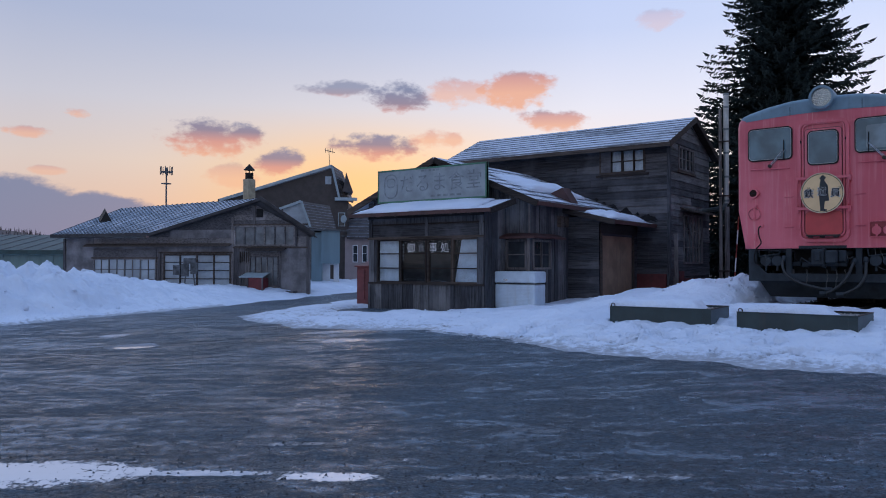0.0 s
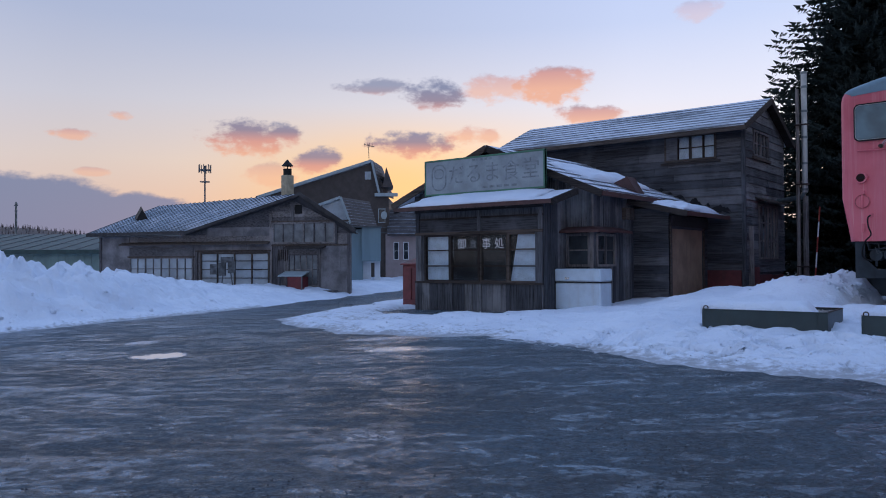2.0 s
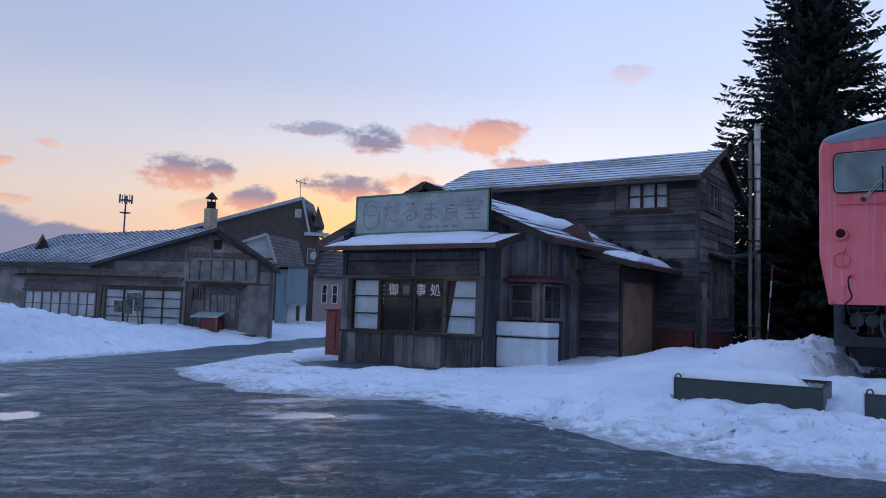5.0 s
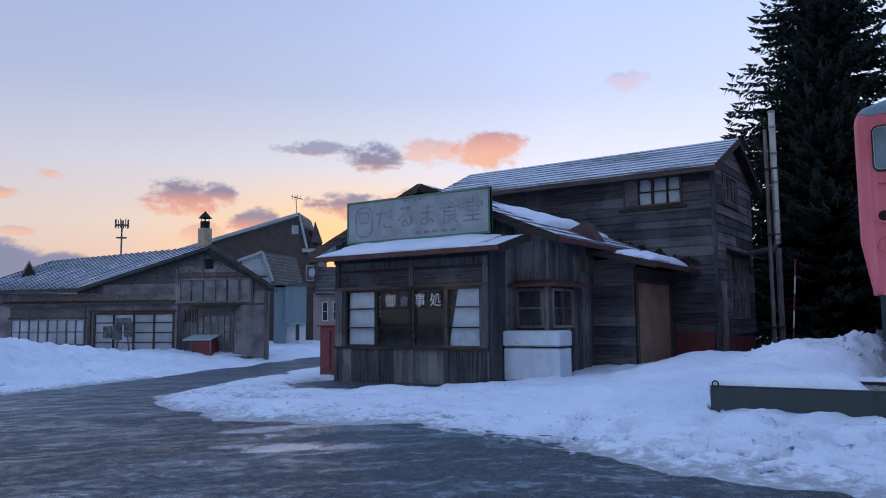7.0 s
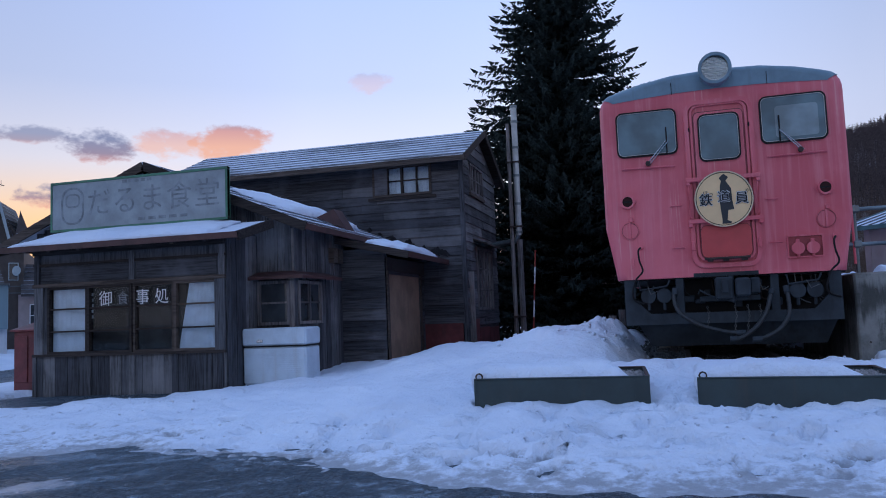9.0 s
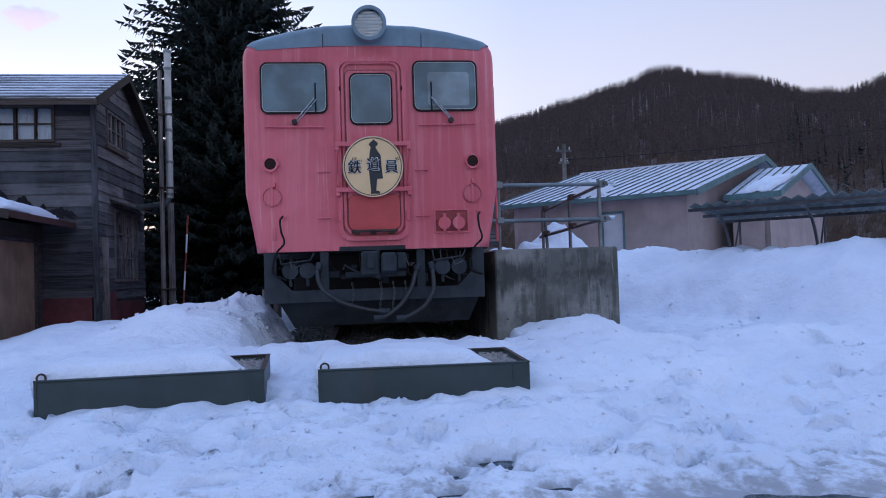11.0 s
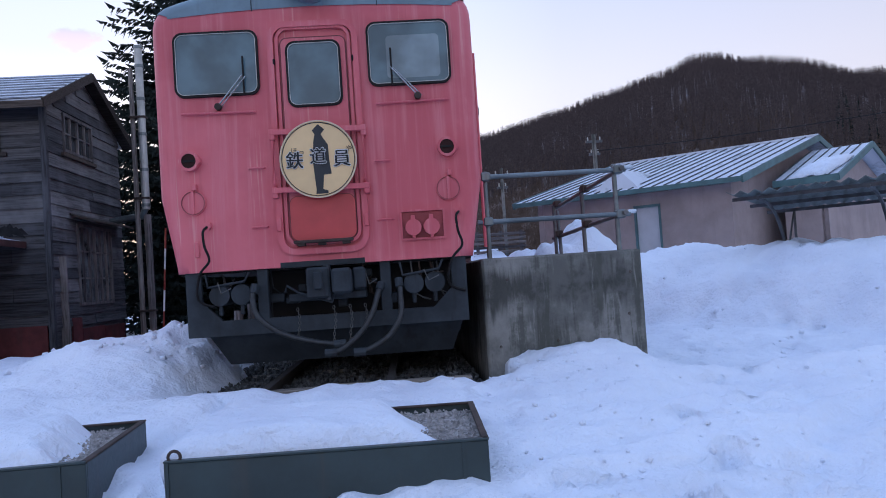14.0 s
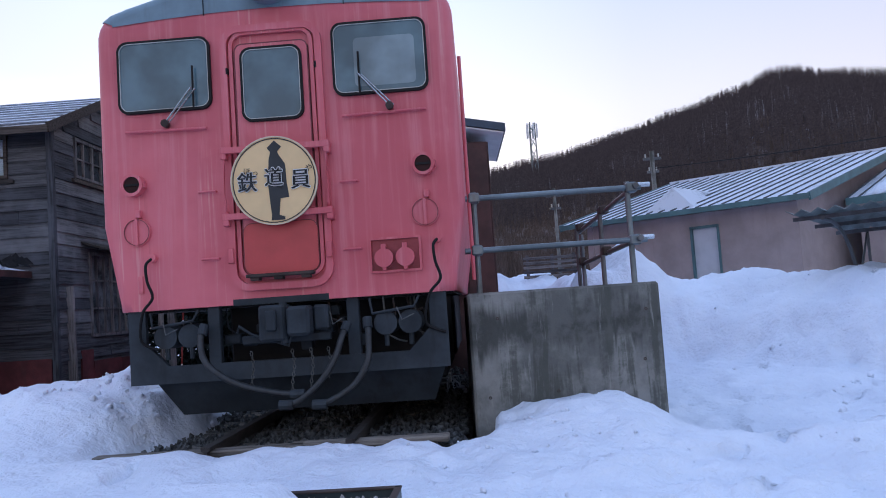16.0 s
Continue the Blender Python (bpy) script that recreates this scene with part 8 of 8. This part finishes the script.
def hill_point(a, r):
    h = 230 * math.tan(radians(ridge_el(a) - 1.15))
    f = ease(r, 75, 235) * (1 - 0.3 * ease(r, 240, 330))
    n = 1 + 0.03 * bumps(a * 3, r * 0.2, 0.12)
    return (-1.5 - r * math.sin(radians(a)), 8 + r * math.cos(radians(a)), 0.1 + h * f * n)


def hills():
    az = [-80 + 1.5 * k for k in range(134)]
    rr = [70 + 8 * k for k in range(34)]
    vs = [hill_point(a, r) for r in rr for a in az]
    n = len(az)
    fs = [(j * n + i + 1, j * n + i, (j + 1) * n + i, (j + 1) * n + i + 1) for j in range(len(rr) - 1) for i in range(n - 1)]
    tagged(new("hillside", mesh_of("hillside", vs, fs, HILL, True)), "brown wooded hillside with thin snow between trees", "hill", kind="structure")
    # bare larches: a thin stem with fine upswept twigs, thousands of them
    rnd = random.Random(11)
    vs, fs = [], []
    for k in range(26000):
        a = rnd.uniform(-48, 14) if k < 24800 else rnd.uniform(55, 80)
        r = 140 + 100 * rnd.random() ** 0.8
        if k % 5 == 0:
            r = rnd.uniform(224, 242)
        x, y, z = hill_point(a, r)
        h = rnd.uniform(2.8, 5.4) * (0.8 if r < 140 else 1.0) * (0.22 if a > 50 else 1.0)
        w = h * rnd.uniform(0.10, 0.16)
        lean = rnd.uniform(-0.2, 0.2)
        b = len(vs)
        dx, dy = math.cos(radians(a)), math.sin(radians(a))
        vs += [(x - 0.10 * dx, y - 0.10 * dy, z - 0.5), (x + 0.10 * dx, y + 0.10 * dy, z - 0.5), (x + lean, y, z + h)]
        fs.append((b, b + 1, b + 2))
        for s in range(7):
            q = 0.28 + 0.10 * s
            zz = z + h * q
            ww = w * (1.12 - q) * rnd.uniform(0.7, 1.3)
            for sd in (-1, 1):
                b = len(vs)
                cx = x + lean * q
                vs += [(cx, y, zz), (cx + sd * ww * dx, y + sd * ww * dy, zz + h * rnd.uniform(0.04, 0.11)), (cx, y, zz + h * 0.045)]
                fs.append((b, b + 1, b + 2))
    tagged(new("larch_wood", mesh_of("larch_wood", vs, fs, LARCH)), "bare brown larch wood covering the hillside", "woodland", kind="stuff")
    # leafless scrub along the foot of the slope: fans of thin rods
    vs, fs = [], []
    for k in range(9000):
        a, r = rnd.uniform(-48, 14), 72 + 98 * rnd.random() ** 0.8
        x, y, z = hill_point(a, r)
        h = rnd.uniform(1.2, 3.0)
        dx, dy = math.cos(radians(a)), math.sin(radians(a))
        for _ in range(16):
            o, t, hh = rnd.uniform(-0.5, 0.5), rnd.uniform(-0.9, 0.9), h * rnd.uniform(0.5, 1.0)
            b = len(vs)
            vs += [(x + (o - 0.035) * dx, y + o * dy, z - 0.3), (x + (o + 0.035) * dx, y + o * dy, z - 0.3), (x + (o + t) * dx, y + (o + t) * dy, z + hh)]
            fs.append((b, b + 1, b + 2))
    tagged(new("bare_scrub", mesh_of("bare_scrub", vs, fs, SCRUB)), "leafless brown scrub along the foot of the hill", "scrub", kind="stuff")
    # a dark stand of conifers among the larches
    vs, fs = [], []
    for k in range(70):
        a, r = rnd.uniform(-44, -31.5), rnd.uniform(118, 165)
        x, y, z = hill_point(a, r)
        h = rnd.uniform(3.5, 6.5)
        for s in range(46):
            q, g = rnd.random() ** 0.8, rnd.uniform(0, 6.28)
            ww = h * 0.22 * (1.05 - q) * rnd.uniform(0.6, 1.1)
            b = len(vs)
            c, d = math.cos(g), math.sin(g)
            vs += [(x - 0.12 * d, y + 0.12 * c, z + h * q), (x + 0.12 * d, y - 0.12 * c, z + h * q + 0.15), (x + ww * c, y + ww * d, z + h * q - 0.25 * ww)]
            fs.append((b, b + 1, b + 2))
    tagged(new("conifer_stand", mesh_of("conifer_stand", vs, fs, NEEDLES)), "dark stand of conifers on the hillside", "woodland", kind="stuff")


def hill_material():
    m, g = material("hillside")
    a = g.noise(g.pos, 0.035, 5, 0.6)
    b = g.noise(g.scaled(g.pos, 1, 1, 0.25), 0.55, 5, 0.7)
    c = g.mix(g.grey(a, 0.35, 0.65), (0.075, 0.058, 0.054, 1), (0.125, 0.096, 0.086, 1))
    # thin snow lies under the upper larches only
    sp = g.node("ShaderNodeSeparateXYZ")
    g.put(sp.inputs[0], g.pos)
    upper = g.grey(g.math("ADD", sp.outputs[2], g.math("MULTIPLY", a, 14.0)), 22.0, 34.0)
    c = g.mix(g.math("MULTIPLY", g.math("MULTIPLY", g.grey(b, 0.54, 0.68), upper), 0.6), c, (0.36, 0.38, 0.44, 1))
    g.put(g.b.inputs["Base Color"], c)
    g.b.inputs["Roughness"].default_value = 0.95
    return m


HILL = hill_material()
LARCH = leaf_material("larch_twigs", (0.105, 0.083, 0.083))
SCRUB = leaf_material("scrub_twigs", (0.135, 0.098, 0.082))
hills()


def short_post(x, y, z, label):
    t = thing("short_post", label, "post", Matrix.Translation((x, y, 0)), group="posts beside the track")
    part("shaft", tube(bmesh.new(), [(0, 0, 0.3), (0, 0, z)], 0.075, 10, 0.07), WOOD_OLD_Z, t)
    part("cap", disc(bmesh.new(), (0, 0, z), 0.07, 0.01, "z", 10), WOOD_TRIM, t)


short_post(-4.19, 20.0, 1.20, "short weathered timber post in the snow")
short_post(-4.02, 20.2, 1.30, "short weathered timber post beside the railcar")


def power_line():
    t = thing("power_line", "thin dark overhead wire before the hillside", "cable")
    a, b = Vector((5.8, 35.0, 5.6)), Vector((34.0, 30.0, 9.2))
    pts = [a.lerp(b, k / 12) - Vector((0, 0, 0.8 * 4 * (k / 12) * (1 - k / 12))) for k in range(13)]
    part("wire", tube(bmesh.new(), pts, 0.018, 5), RUBBER, t)


power_line()


# ---- behind the railing: leafless shrubs and a slatted fence ----
def bare_shrub(x, y, h, seed):
    t = thing("shrub", "tall leafless brown shrub behind the platform", "shrub", Matrix.Translation((x, y, 0.2)), group="shrubs behind the platform")
    rnd = random.Random(seed)
    bm = bmesh.new()
    for _ in range(26):
        a, sp, hh = rnd.uniform(0, 6.28), rnd.uniform(0.1, 0.9), h * rnd.uniform(0.6, 1.0)
        top = Vector((sp * math.cos(a), sp * math.sin(a), hh))
        mid = top * 0.5 + Vector((rnd.uniform(-0.1, 0.1), rnd.uniform(-0.1, 0.1), hh * 0.08))
        tube(bm, [(0.15 * math.cos(a), 0.15 * math.sin(a), 0.0), mid, top], 0.022, 4, 0.006)
        for _ in range(5):
            p = mid.lerp(top, rnd.uniform(0.0, 0.9))
            tube(bm, [p, p + Vector((rnd.uniform(-0.35, 0.35), rnd.uniform(-0.35, 0.35), rnd.uniform(0.3, 0.8)))], 0.009, 3, 0.004)
    part("thicket", bm, SCRUB, t)


for k, (x, y, h) in enumerate(((0.5, 39.5, 4.6), (1.3, 41.0, 5.0), (2.2, 40.0, 4.5), (3.1, 42.0, 4.8), (-0.4, 41.5, 4.4))):
    bare_shrub(x, y, h, 60 + k)


def slat_fence():
    t = thing("slat_fence", "weathered grey slatted fence beside the station", "fence", Matrix.Translation((1.2, 34.0, 0)))
    for x in (0.05, 0.85, 1.55):
        part("post", block(x - 0.05, 0.0, 0.2, x + 0.05, 0.1, 2.9, 0.006), WOOD_OLD_Z, t)
    for k in range(9):
        part("slat", block(-0.1, -0.03, 1.55 + k * 0.15, 1.7, 0.0, 1.64 + k * 0.15, 0.004), WOOD_OLD, t)


slat_fence()
